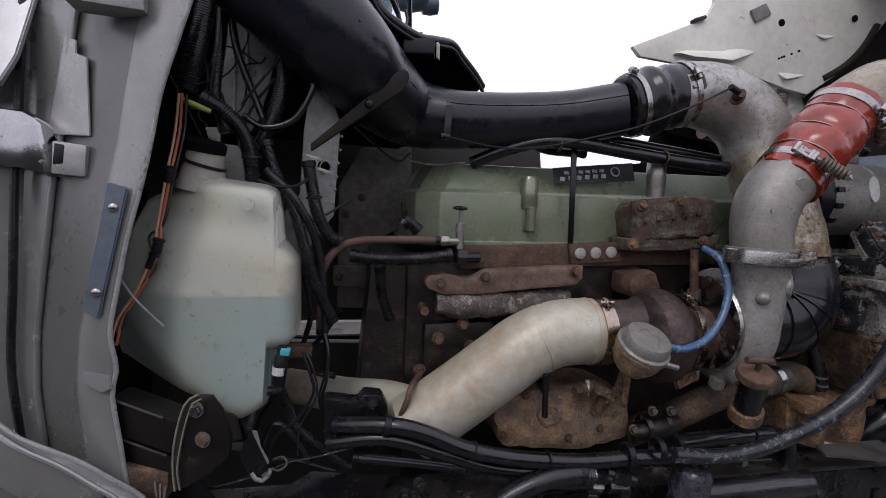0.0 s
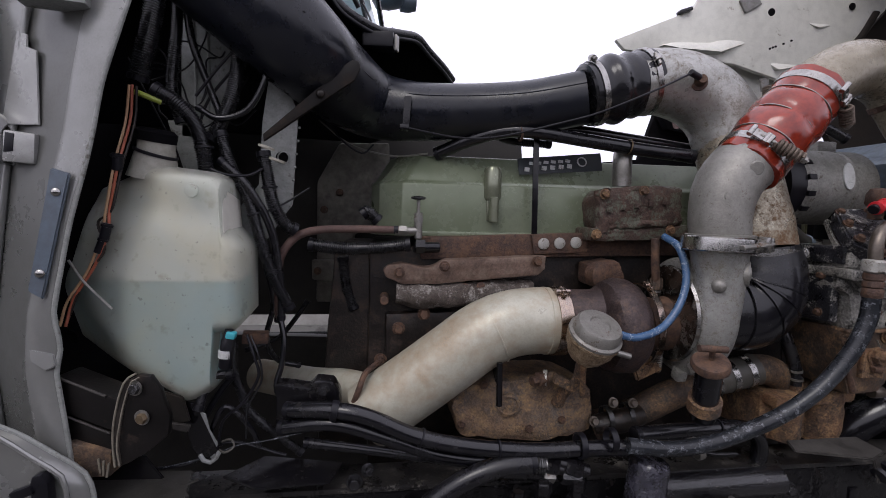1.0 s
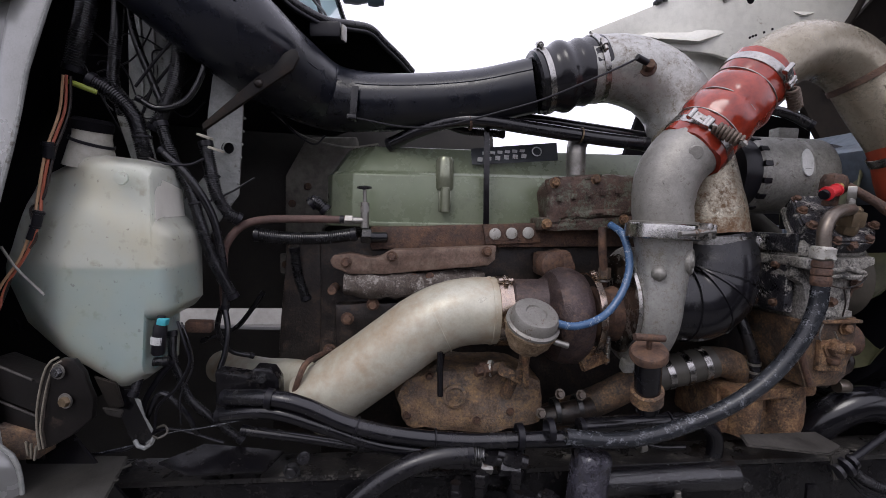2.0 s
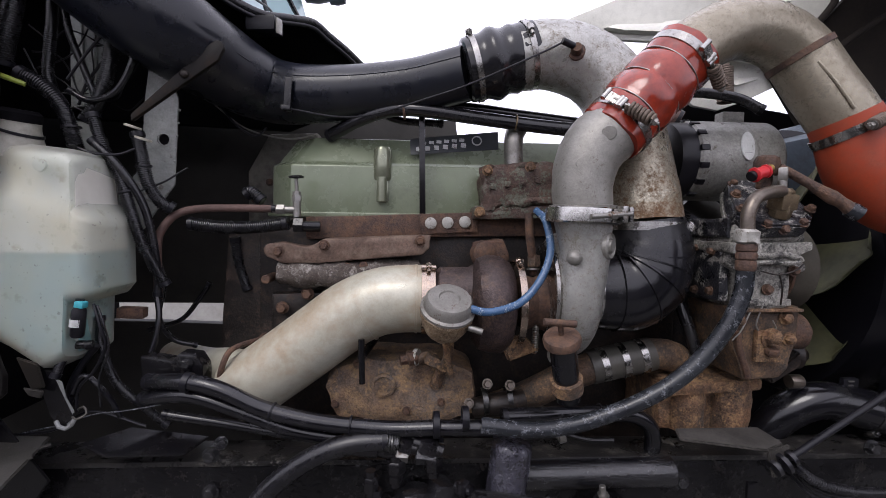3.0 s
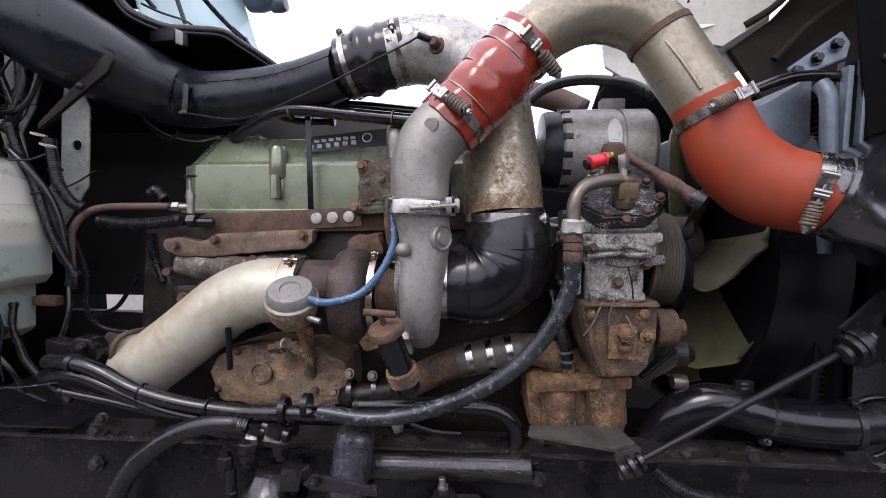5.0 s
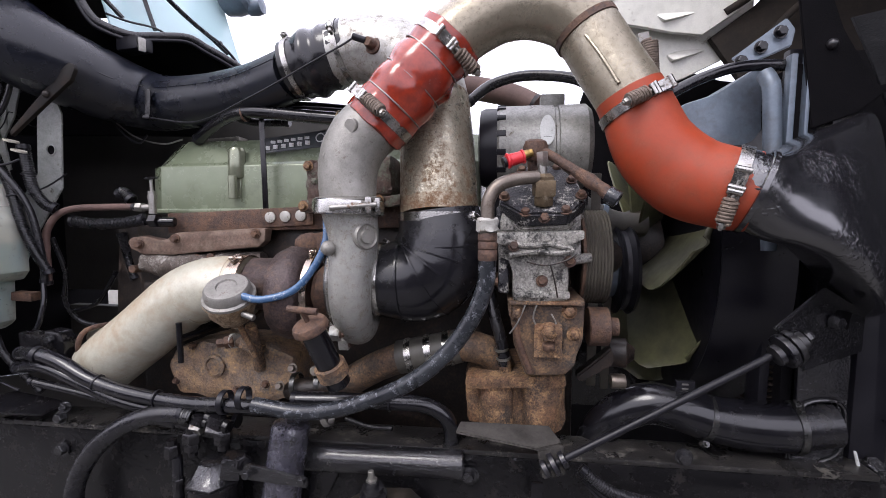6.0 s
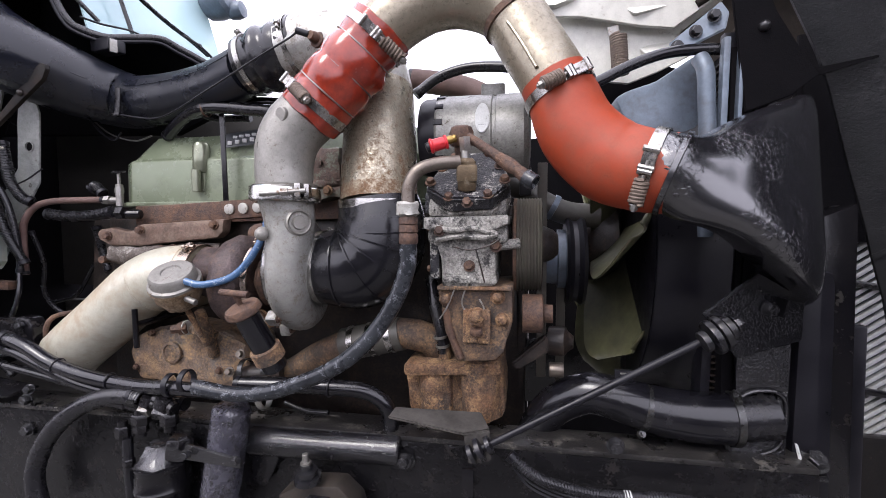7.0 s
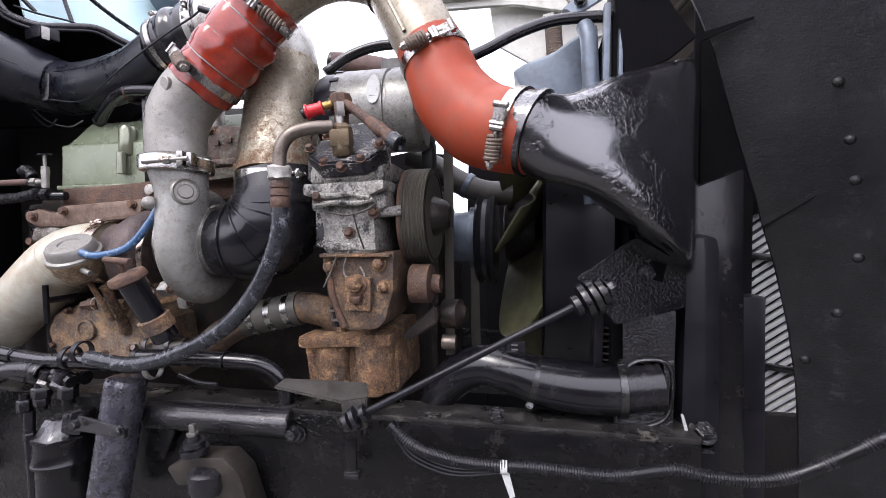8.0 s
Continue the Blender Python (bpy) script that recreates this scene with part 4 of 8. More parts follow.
part("cartridge", rough(lathe([(0.05, -0.03), (0.058, -0.02), (0.05, 0.0), (0.06, 0.025), (0.075, 0.035)], cartridge, (1, 0, 0), 28), 0.003, 60), m_rust, turbo, "rusty bearing housing")
tb = Vector((0.634, 0.868, 1.288))
part("turbine_housing", rough(lathe([(0.04, -0.05), (0.07, -0.046), (0.092, -0.034), (0.101, -0.012), (0.1, 0.012), (0.088, 0.03), (0.07, 0.038), (0.05, 0.042)], tb, (1, 0, 0), 44), 0.004, 30), m_turbine, turbo, "scorched iron turbine housing")
part("turbine_outlet", rough(lathe([(0.05, 0), (0.058, 0.01), (0.058, 0.07), (0.07, 0.09)], (0.514, 0.885, 1.304), (1, 0, 0), 36), 0.001, 40), m_turbine, turbo)
band_clamp(turbo, (0.681, 0.866, 1.291), (1, 0, 0), 0.086, 0.014, (0, -0.3, 1), 0, m_copper)
clamp_v = part("v_clamp", lathe([(0.054, -0.0145), (0.064, -0.0145), (0.0672, -0.012), (0.0678, 0.0), (0.0672, 0.012), (0.064, 0.0145), (0.054, 0.0145)], vee, (0.04, 0.02, 1), 44), m_vband, turbo, "bright steel v-band clamp")
part("clamp_bolt", join(rod((0.772, 0.704, 1.469), (0.852, 0.724, 1.475), 0.0048), lathe([(0.008, -0.006), (0.008, 0.006)], (0.815, 0.7148, 1.472), (0.97, 0.24, 0.07), 6)), m_steel_dull, clamp_v)
part("clamp_lug", join(box((0.836, 0.727, 1.474), (0.012, 0.022, 0.03), (0, 0, 14)), box((0.85, 0.735, 1.474), (0.010, 0.024, 0.026), (0, 0, 14))), m_steel, clamp_v)
part("flange", lathe([(0.05, 0.0), (0.060, 0.0), (0.061, 0.005), (0.05, 0.007)], vee + Vector((0, 0, 0.014)), (0, 0, 1), 40), m_cast, turbo)

# wastegate canister with its blue hose
gate = thing("wastegate_actuator", "rusty wastegate canister with a dull metal cap", "actuator", (0.524, 0.8, 1.291))
ga = Vector((0.1, -0.5, 0.86)).normalized()
gc = Vector((0.531, 0.784, 1.27))
part("body", rough(lathe([(0.02, -0.03), (0.034, -0.024), (0.046, 0.0), (0.047, 0.02), (0.051, 0.022), (0.051, 0.028)], gc, ga, 36), 0.003, 80), m_crust, gate)
part("cap", lathe([(0.051, 0.0285), (0.051, 0.034), (0.046, 0.037), (0.044, 0.052), (0.040, 0.057), (0.02, 0.058), (0.018, 0.055), (0.003, 0.056)], gc, ga, 36), m_gate_cap, gate, "dull dented metal cap")
part("rod", rod(gc - ga * 0.03, gc - ga * 0.03 + Vector((0.02, 0.04, -0.1)), 0.006), m_rust_orange, gate)
part("nipple", rod(gc + Vector((0.04, -0.03, -0.005)), gc + Vector((0.066, -0.035, -0.012)), 0.006), m_steel_dull, gate)
blue = thing("boost_hose", "clear blue boost hose with a braided core", "hose", (0.649, 0.77, 1.296))
part("hose", tube([(0.568, 0.75, 1.302), (0.61, 0.752, 1.294), (0.669, 0.765, 1.31), (0.709, 0.775, 1.354), (0.729, 0.79, 1.406), (0.724, 0.81, 1.46), (0.716, 0.85, 1.481)], 0.0075, 14, 0.008), m_blue, blue)

# ---- charge air piping ----
cast_pipe = thing("charge_elbow", "rough cast aluminium charge air elbow above the turbocharger", "pipe", vee)
part("elbow", rough(tube([tuple(vee + Vector((0, 0, 0.01))), (0.781, 0.777, 1.526), (0.787, 0.779, 1.567), (0.806, 0.782, 1.602), (0.842, 0.785, 1.635)], [0.053, 0.055, 0.0575, 0.0585, 0.0585], 40, 0.01), 0.0015, 70), m_cast, cast_pipe)
part("lug", rod((0.81, 0.735, 1.616), (0.806, 0.722, 1.614), 0.013), m_cast, cast_pipe)
for k in range(2):
    part("cast_mark", ring(Vector(((0.762, 0.731, 1.562), (0.784, 0.728, 1.576))[k]), (0, 1, 0), 0.009, 0.003, 0.0015, 24), m_cast, cast_pipe)
for k in range(5):
    part("raised_bar", box(Vector((0.78, 0.732, 1.54)).lerp(Vector((0.804, 0.727, 1.58)), k / 4), (0.007, 0.003, 0.003), (0, 40, 0), 0.0005), m_cast, cast_pipe)
h0, h1 = Vector((0.831, 0.785, 1.62)), Vector((0.981, 0.797, 1.783))
hd = h1 - h0
hl = hd.length
red = thing("charge_hose", "glossy red silicone hump hose with two spring clamps", "hose", h0)
part("hose", rough(lathe([(0.060, 0), (0.063, 0.002), (0.063, hl * 0.2), (0.061, hl * 0.26), (0.0655, hl * 0.32), (0.067, hl * 0.38), (0.0655, hl * 0.45), (0.062, hl * 0.495), (0.0655, hl * 0.54), (0.0672, hl * 0.62), (0.065, hl * 0.69), (0.061, hl * 0.735), (0.063, hl * 0.8), (0.063, hl - 0.002), (0.060, hl)], h0, hd, 72), 0.0048, 30), m_red, red)
for k in (0.262, 0.497, 0.735):
    part("wire_ring", ring(h0 + hd * k, hd, 0.0618, 0.003, 0.0022, 44), m_steel_dull, red)
band_clamp(red, h0 + hd * 0.13, hd, 0.0635, 0.018, (-0.4, -1, 0.35), 0.06)
band_clamp(red, h0 + hd * 0.88, hd, 0.0635, 0.018, (0.35, -0.9, -0.3), 0.056)
arch = thing("charge_pipe", "weathered aluminised charge air pipe arching over the engine", "pipe", (1.112, 0.79, 1.833))
part("pipe", tube([(0.966, 0.796, 1.768), (0.997, 0.8, 1.793), (1.028, 0.803, 1.812), (1.065, 0.808, 1.829), (1.108, 0.813, 1.836), (1.153, 0.818, 1.831), (1.194, 0.821, 1.815), (1.225, 0.82, 1.787), (1.255, 0.808, 1.733), (1.286, 0.793, 1.677), (1.306, 0.786, 1.637)], [0.057, 0.0565, 0.056, 0.056, 0.056, 0.056, 0.0565, 0.058, 0.0585, 0.0585, 0.0585], 44, 0.01), m_galv, arch)
part("weld_collar", ring((1.222, 0.82, 1.79), (0.5, -0.16, -0.85), 0.0575, 0.014, 0.003), m_rust, arch)
part("seam", tube([(1.213, 0.766, 1.762), (1.235, 0.752, 1.724), (1.262, 0.737, 1.672)], 0.0035, 8), m_galv, arch)
oh = thing("charge_hose", "matt orange silicone elbow hose with spring clamps", "hose", (1.369, 0.78, 1.58))
part("hose", tube([(1.291, 0.79, 1.668), (1.308, 0.786, 1.632), (1.335, 0.78, 1.57), (1.382, 0.768, 1.521), (1.432, 0.75, 1.5), (1.474, 0.735, 1.491)], [0.059, 0.061, 0.068, 0.0715, 0.068, 0.065], 48, 0.008), m_orange, oh)
ca, cb = Vector((1.303, 0.788, 1.642)), Vector((1.317, 0.784, 1.614))
band_clamp(oh, ca, cb - ca, 0.062, 0.018, (0.15, -0.95, 0.2), 0.046)
ca, cb = Vector((1.448, 0.745, 1.499)), Vector((1.48, 0.733, 1.489))
band_clamp(oh, ca, cb - ca, 0.0675, 0.020, (-0.1, -0.95, -0.2), 0.05)

# ---- charge air cooler, radiator, fan ----
cooler = thing("charge_air_cooler", "glossy black steel charge air cooler end tank with lumpy paint", "cooler", (1.65, 0.85, 1.0))
n0 = Vector((1.478, 0.734, 1.49))
ring_a = [n0 + Vector((0.36, -0.12, 0.92)).normalized() * (math.sin(2 * math.pi * i / 32) * 0.064) + Vector((-0.3, -0.95, 0)).normalized() * (math.cos(2 * math.pi * i / 32) * 0.064) for i in range(32)]


def section(top, bottom, y0, tilt, depth, square):
    """A ring of 32 points round an oblong between two corners of the front face, leaning back by tilt."""
    out = []
    for i in range(32):
        c, s = math.cos(2 * math.pi * i / 32), math.sin(2 * math.pi * i / 32)
        k = 0.5 + 0.5 * math.copysign(abs(s) ** square, s)
        out.append(Vector((bottom[0] + (top[0] - bottom[0]) * k, y0 + tilt * k + depth * (0.5 - 0.5 * math.copysign(abs(c) ** square, c)), bottom[2] + (top[2] - bottom[2]) * k)))
    return out


rings = [[p + Vector((-0.03, 0.01, 0.011)) for p in ring_a], ring_a, section((1.53, 0.7, 1.556), (1.481, 0.7, 1.416), 0.664, 0.035, 0.13, 0.95), section((1.566, 0.7, 1.576), (1.527, 0.7, 1.404), 0.655, 0.075, 0.15, 0.75), section((1.607, 0.715, 1.596), (1.573, 0.715, 1.383), 0.654, 0.1, 0.18, 0.6), section((1.668, 0.76, 1.62), (1.638, 0.76, 1.334), 0.672, 0.12, 0.2, 0.5), section((1.722, 0.82, 1.642), (1.705, 0.82, 1.292), 0.735, 0.1, 0.2, 0.45), section((1.758, 0.87, 1.654), (1.745, 0.87, 1.26), 0.83, 0.05, 0.17, 0.4), section((1.778, 0.9, 1.66), (1.775, 0.9, 1.25), 0.94, 0.0, 0.10, 0.4)]
fine_rings = [rings[0]]
for k in range(1, len(rings)):
    a, b, c, d = rings[max(k - 2, 0)], rings[k - 1], rings[k], rings[min(k + 1, len(rings) - 1)]
    for t in (0.2, 0.4, 0.6, 0.8, 1.0):
        fine_rings.append([0.5 * (2 * q + (r - p) * t + (2 * p - 5 * q + 4 * r - s) * t * t + (3 * q - p - 3 * r + s) * t**3) for p, q, r, s in zip(a, b, c, d)])
rings = fine_rings
verts = [tuple(p) for r in rings for p in r]
faces = [(k * 32 + i, k * 32 + (i + 1) % 32, k * 32 + 32 + (i + 1) % 32, k * 32 + 32 + i) for k in range(len(rings) - 1) for i in range(32)] + [tuple(range(len(verts) - 32, len(verts)))]
part("end_tank", rough((verts, faces), 0.0006, 14), m_tankpaint, cooler)
part("inlet_bead", ring(n0 + Vector((-0.002, 0, 0)), (0.9, -0.28, -0.38), 0.066, 0.010, 0.004), m_tankpaint, cooler)
part("side_tank", prism([(1.736, 1.33), (1.8, 1.33), (1.806, 0.76), (1.724, 0.76)], 0.868, 0.97, 0.03), m_plastic, cooler, "black lower side tank")
# Black sheet added to stop light showing between end tank and liner.
part("gap_blocker", prism([(1.8, 1.37), (2.25, 1.37), (2.25, 1.8), (1.8, 1.8)], 1.03, 1.04, 0.001), m_blackwall, cooler, "added black sheet that closes a bright gap")
part("core", box((1.86, 1.45, 1.3), (0.10, 0.85, 0.85)), m_blackwall, cooler)

radiator = thing("radiator", "black radiator with vertical side channels", "radiator", (1.62, 1.0, 0.8))
for k, (x, y) in enumerate(((1.60, 0.93), (1.635, 0.915), (1.67, 0.90))):
    part("side_channel", box((x, y, 1.25), (0.018, 0.05, 0.76), (0, 2, 0)), m_plastic, radiator)
part("core", box((1.70, 1.45, 1.28), (0.06, 0.95, 0.9)), m_blackwall, radiator)
part("header_tube", tube([(1.567, 0.9, 1.722), (1.573, 0.887, 1.696), (1.576, 0.885, 1.638), (1.579, 0.885, 1.555), (1.58, 0.885, 1.386)], 0.0155, 20), m_bluegrey, radiator, "grey metal header tube")
part("side_strip", box((1.603, 0.885, 1.616), (0.012, 0.02, 0.27), (0, 1, 0)), m_bluegrey, radiator)
part("side_strip", box((1.627, 0.88, 1.619), (0.008, 0.02, 0.29), (0, 1, 0)), m_bluegrey, radiator)
part("dark_channel", box((1.624, 0.905, 1.62), (0.04, 0.02, 0.29), (0, 1, 0)), m_plastic, radiator)

fin_mesh = mesh_of("fin", box((1.611, 1.36, 0.95), (0.012, 0.9, 0.004), (0, 0, 0), 0))
fin_mesh.materials.append(m_rust_dark)
for k in range(62):
    fin = new("fin", fin_mesh)
    fin.parent = radiator
    fin.matrix_parent_inverse = Matrix.Translation(radiator.location).inverted()
    fin.location = (0, 0, 0.0125 * k)
    tagged(fin)
shroud = thing("fan_shroud", "black plastic fan shroud ring flaring to the radiator", "shroud", (1.52, 1.28, 1.28))
fc = Vector((1.445, 1.245, 1.36))
part("ring", lathe([(0.371, 0.046), (0.365, 0.051), (0.365, 0.12), (0.37, 0.14), (0.392, 0.165), (0.396, 0.17), (0.39, 0.174), (0.36, 0.16), (0.36, 0.051)], fc, (1, 0, 0), 72), m_plastic, shroud)
# Blue-grey colour stands in for the sky's sheen on the black plastic.
part("funnel_top", prism([(1.428, 1.675), (1.453, 1.689), (1.51, 1.706), (1.583, 1.753), (1.601, 1.757), (1.608, 1.488), (1.515, 1.49)], 0.97, 1.5, 0.02), m_bluegrey, shroud, "black shroud top painted blue-grey for its sky sheen")
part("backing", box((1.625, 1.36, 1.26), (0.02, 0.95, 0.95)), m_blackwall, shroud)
clip = part("clip", box((1.439, 0.885, 1.106), (0.036, 0.012, 0.034)), m_plastic, shroud)
for k in range(3):
    part("slot", box(Vector((1.437, 0.878, 1.117)) + Vector((0, 0, -0.009 * k)), (0.012, 0.004, 0.003), (0, 0, 0), 0.0005), m_steel_dull, clip)
fan = thing("cooling_fan", "olive green plastic cooling fan with broad blades", "fan", (1.42, 1.22, 1.27))
part("hub", lathe([(0.05, -0.05), (0.10, -0.045), (0.11, -0.02), (0.11, 0.03), (0.06, 0.05)], fc, (1, 0, 0), 40), m_rust_dark, fan, "dark fan hub")


def blade(angle):
    """A broad paddle blade, twisted from root to tip, dished and rounded at its end."""
    rows = []
    for i in range(15):
        s = i / 14
        r = 0.09 + 0.268 * s
        w = (0.07 + 0.05 * math.sin(math.pi * 0.55 * s)) * math.sqrt(max(0.02, 1 - max(0, (s - 0.66) / 0.34) ** 2.6))
        twist = radians(39 - 7 * s)
        row = []
        for j in range(11):
            t = j / 5 - 1
            along, across = t * w * math.cos(twist), -t * w * math.sin(twist) + 0.016 * (1 - t * t)
            c, q = math.cos(angle + along / r * 0.55), math.sin(angle + along / r * 0.55)
            row.append((fc.x + 0.01 + across, fc.y + c * r - q * along * 0.45, fc.z + q * r + c * along * 0.45))
        rows.append(row)
    k, n = 11, 15
    v = [p for row in rows for p in row]
    m = len(v)
    f = [(i * k + j, i * k + j + 1, i * k + k + j + 1, i * k + k + j) for i in range(n - 1) for j in range(k - 1)]
    v2 = v + [(x + 0.005, y, z) for x, y, z in v]
    f2 = f + [tuple(m + i for i in p[::-1]) for p in f]
    rim = list(range(k)) + [i * k + k - 1 for i in range(1, n)] + [(n - 1) * k + j for j in range(k - 2, -1, -1)] + [i * k for i in range(n - 2, 0, -1)]
    f2 += [(rim[i], rim[(i + 1) % len(rim)], m + rim[(i + 1) % len(rim)], m + rim[i]) for i in range(len(rim))]
    return v2, f2


for k in range(8):
    part("blade", blade(radians(219 + 45 * k)), m_fan, fan)

# ---- engine block, valve cover, manifold ----
block = thing("engine_block", "dark oily cast iron diesel engine block", "engine", (0.55, 1.2, 0.9))
part("block", rough(prism([(0.10, 0.86), (1.12, 0.86), (1.12, 1.44), (0.10, 1.44)], 1.03, 1.45, 0.012), 0.006, 20, 6), m_rust_dark, block)
part("rear_housing", rough(prism([(-0.02, 0.95), (0.14, 0.92), (0.14, 1.43), (0.02, 1.43)], 1.06, 1.5, 0.012), 0.006, 20, 4), m_rust_dark, block)
part("front_cover", rough(prism([(1.115, 0.88), (1.245, 0.88), (1.25, 1.30), (1.215, 1.46), (1.115, 1.46)], 1.06, 1.42, 0.012), 0.005, 22, 5), m_rust_dark, block)
head = part("cylinder_head", rough(prism([(0.219, 1.463), (0.877, 1.487), (0.88, 1.428), (0.219, 1.412)], 1.0, 1.4, 0.005), 0.002, 40, 5), m_rust, block, "rust-brown cylinder head rail")
for x, z in ((0.506, 1.452), (0.545, 1.454), (0.585, 1.456)):
    part("plug", lathe([(0.0135, 0), (0.0135, 0.004), (0.0115, 0.005)], (x, 0.992, z), (0, -1, 0), 24), m_white, head, "white painted core plug")
part("plug_boss", prism([(0.476, 1.473), (0.615, 1.479), (0.616, 1.433), (0.485, 1.426)], 0.992, 1.03, 0.004), m_rust, head)

cover = thing("valve_cover", "grey-green painted valve cover with a black name plate", "engine cover", (0.5, 1.1, 1.5))
ctop, cbot, cmid = 1.612, 1.466, 1.59
x0, x1 = 0.115, 1.02


def cover_tier(rows, bevel):
    """A moulded tier: outlines in x and y at rising heights, the rear front corner cut on a slant."""
    bm = bmesh.new()
    loops = []
    for left, right, front, back, z in rows:
        loops.append([bm.verts.new(p) for p in ((left + 0.075, front, z), (right, front, z), (right, back, z), (left, back, z), (left, front + 0.11, z), (left + 0.02, front + 0.045, z))])
    for a, b in zip(loops, loops[1:]):
        for k in range(6):
            bm.faces.new((a[k], a[(k + 1) % 6], b[(k + 1) % 6], b[k]))
    bm.faces.new(loops[0][::-1]), bm.faces.new(loops[-1])
    bmesh.ops.bevel(bm, geom=bm.edges[:], offset=bevel, segments=3, affect="EDGES", profile=0.6, clamp_overlap=True)
    return from_bm(bm)


part("cover", cover_tier([(0.1, x1, 1.035, 1.36, cbot), (0.102, x1, 1.037, 1.358, cmid - 0.004), (0.112, x1, 1.05, 1.35, cmid + 0.004), (0.15, x1, 1.085, 1.32, ctop + 0.045)], 0.006), m_green, cover)
part("base_lip", cover_tier([(0.092, x1 + 0.006, 1.026, 1.37, cbot - 0.003), (0.092, x1 + 0.006, 1.026, 1.37, cbot + 0.009)], 0.003), m_green, cover)
bz = (0.391, 1.588)
part("bolt_recess", join(lathe([(0.018, 0), (0.0215, 0.006), (0.0215, 0.07), (0.017, 0.078)], (bz[0], 1.04, bz[1] - 0.036), (0, 0.04, 1), 28), box((bz[0], 1.044, bz[1] - 0.062), (0.03, 0.024, 0.05))), m_green_polished, cover, "polished bolt column")
part("recess_bolt", rod((bz[0], 1.02, bz[1] - 0.088), (bz[0], 1.02, bz[1] - 0.03), 0.0115), m_green_polished, cover)
strap = thing("hose_bracket", "black steel strap holding hoses above the valve cover", "bracket", (0.483, 1, 1.587))
part("strap", box(Vector((0.485, 1.005, 1.588)), (0.014, 0.005, 0.24), (0, -1, 0)), m_black, strap)
name = part("name_plate", slab([(0.455, 1.06, 1.655), (0.669, 1.06, 1.677), (0.669, 1.045, 1.632), (0.457, 1.045, 1.615)], 0.003, 0.001), m_tag, cover, "black name plate with pale bars")
for k, (a, b, w) in enumerate((((0.479, 1.049, 1.643), (0.589, 1.049, 1.654), 0.007), ((0.465, 1.044, 1.627), (0.594, 1.044, 1.641), 0.010))):
    for q in range(6):
        part("letter_bar", box(tuple(Vector(a).lerp(Vector(b), (q + 0.5) / 6)), (0.012, 0.003, w), (0, 4, 0), 0.0005), m_whitetag, name)
part("emblem", ring((0.616, 1.047, 1.652), (0, 1, -0.3), 0.010, 0.003, 0.0025, 24), m_whitetag, name)

manifold = thing("exhaust_manifold", "rusted exhaust manifold under a pressed heat shield", "manifold", (0.323, 0.97, 1.366))
part("heat_shield", rough(prism([(0.131, 1.391), (0.143, 1.402), (0.176, 1.408), (0.225, 1.397), (0.245, 1.4), (0.268, 1.414), (0.508, 1.427), (0.503, 1.395), (0.486, 1.379), (0.351, 1.368), (0.263, 1.359), (0.175, 1.358), (0.141, 1.373)], 0.965, 1.0, 0.008), 0.002, 40, 3), m_shield, manifold)
part("runner", rough(tube([(0.165, 0.99, 1.337), (0.234, 0.985, 1.331), (0.348, 0.99, 1.336), (0.48, 1, 1.345)], [0.026, 0.03, 0.028, 0.024], 20, 0.01), 0.007, 40), m_crust_grey, manifold)
for p in ((0.269, 0.963, 1.4), (0.482, 0.963, 1.413), (0.169, 0.964, 1.385)):
    part("bolt", hex_bolt(p, (0, -1, 0), 0.009, 0.01), m_rust, manifold)
for p in ((0.137, 0.97, 1.321), (0.317, 0.97, 1.351), (0.355, 0.97, 1.354)):
    part("stud", rod(p, Vector(p) + Vector((0, 0.06, 0)), 0.010), m_rust, manifold)
part("rear_bracket", rough(prism([(0.603, 1.409), (0.668, 1.42), (0.683, 1.371), (0.605, 1.357)], 0.93, 1.02, 0.01), 0.003, 40, 2), m_rust, manifold)
part("round_cap", rough(lathe([(0.03, 0), (0.03, 0.03), (0.02, 0.036)], (0.623, 0.96, 1.386), (0.2, -1, 0), 24), 0.002, 60), m_rust, manifold)

thermo = thing("thermostat_housing", "rusted iron thermostat housing beside the valve cover", "housing", (0.713, 0.97, 1.539))
part("housing", rough(join(prism([(0.617, 1.565), (0.64, 1.583), (0.718, 1.58), (0.744, 1.593), (0.822, 1.593), (0.826, 1.5), (0.748, 1.506), (0.715, 1.492), (0.621, 1.491)], 0.946, 1.1, 0.014), tube([(0.633, 0.965, 1.58), (0.635, 0.962, 1.486)], 0.018, 14), tube([(0.729, 0.965, 1.59), (0.734, 0.962, 1.498)], 0.015, 14), tube([(0.627, 0.96, 1.496), (0.716, 0.955, 1.503), (0.823, 0.96, 1.512)], 0.012, 12), tube([(0.631, 0.962, 1.572), (0.682, 0.958, 1.58), (0.729, 0.962, 1.584)], 0.009, 12)), 0.006, 45, 3), m_flaked, thermo)
part("flange", rough(prism([(0.601, 1.49), (0.679, 1.499), (0.731, 1.493), (0.844, 1.505), (0.845, 1.479), (0.746, 1.467), (0.602, 1.462)], 0.95, 1.1, 0.006), 0.005, 45, 3), m_flaked, thermo)
for p in ((0.628, 0.945, 1.57), (0.724, 0.948, 1.58), (0.613, 0.946, 1.478), (0.794, 0.946, 1.491)):
    part("bolt", hex_bolt(p, (0, -1, 0), 0.009, 0.009), m_rust_orange, thermo)
for k in range(5):
    part("cast_bar", box(Vector((0.64, 0.943, 1.536)).lerp(Vector((0.775, 0.943, 1.556)), k / 4), (0.012, 0.004, 0.012), (0, 6, 0), 0.001), m_flaked, thermo)
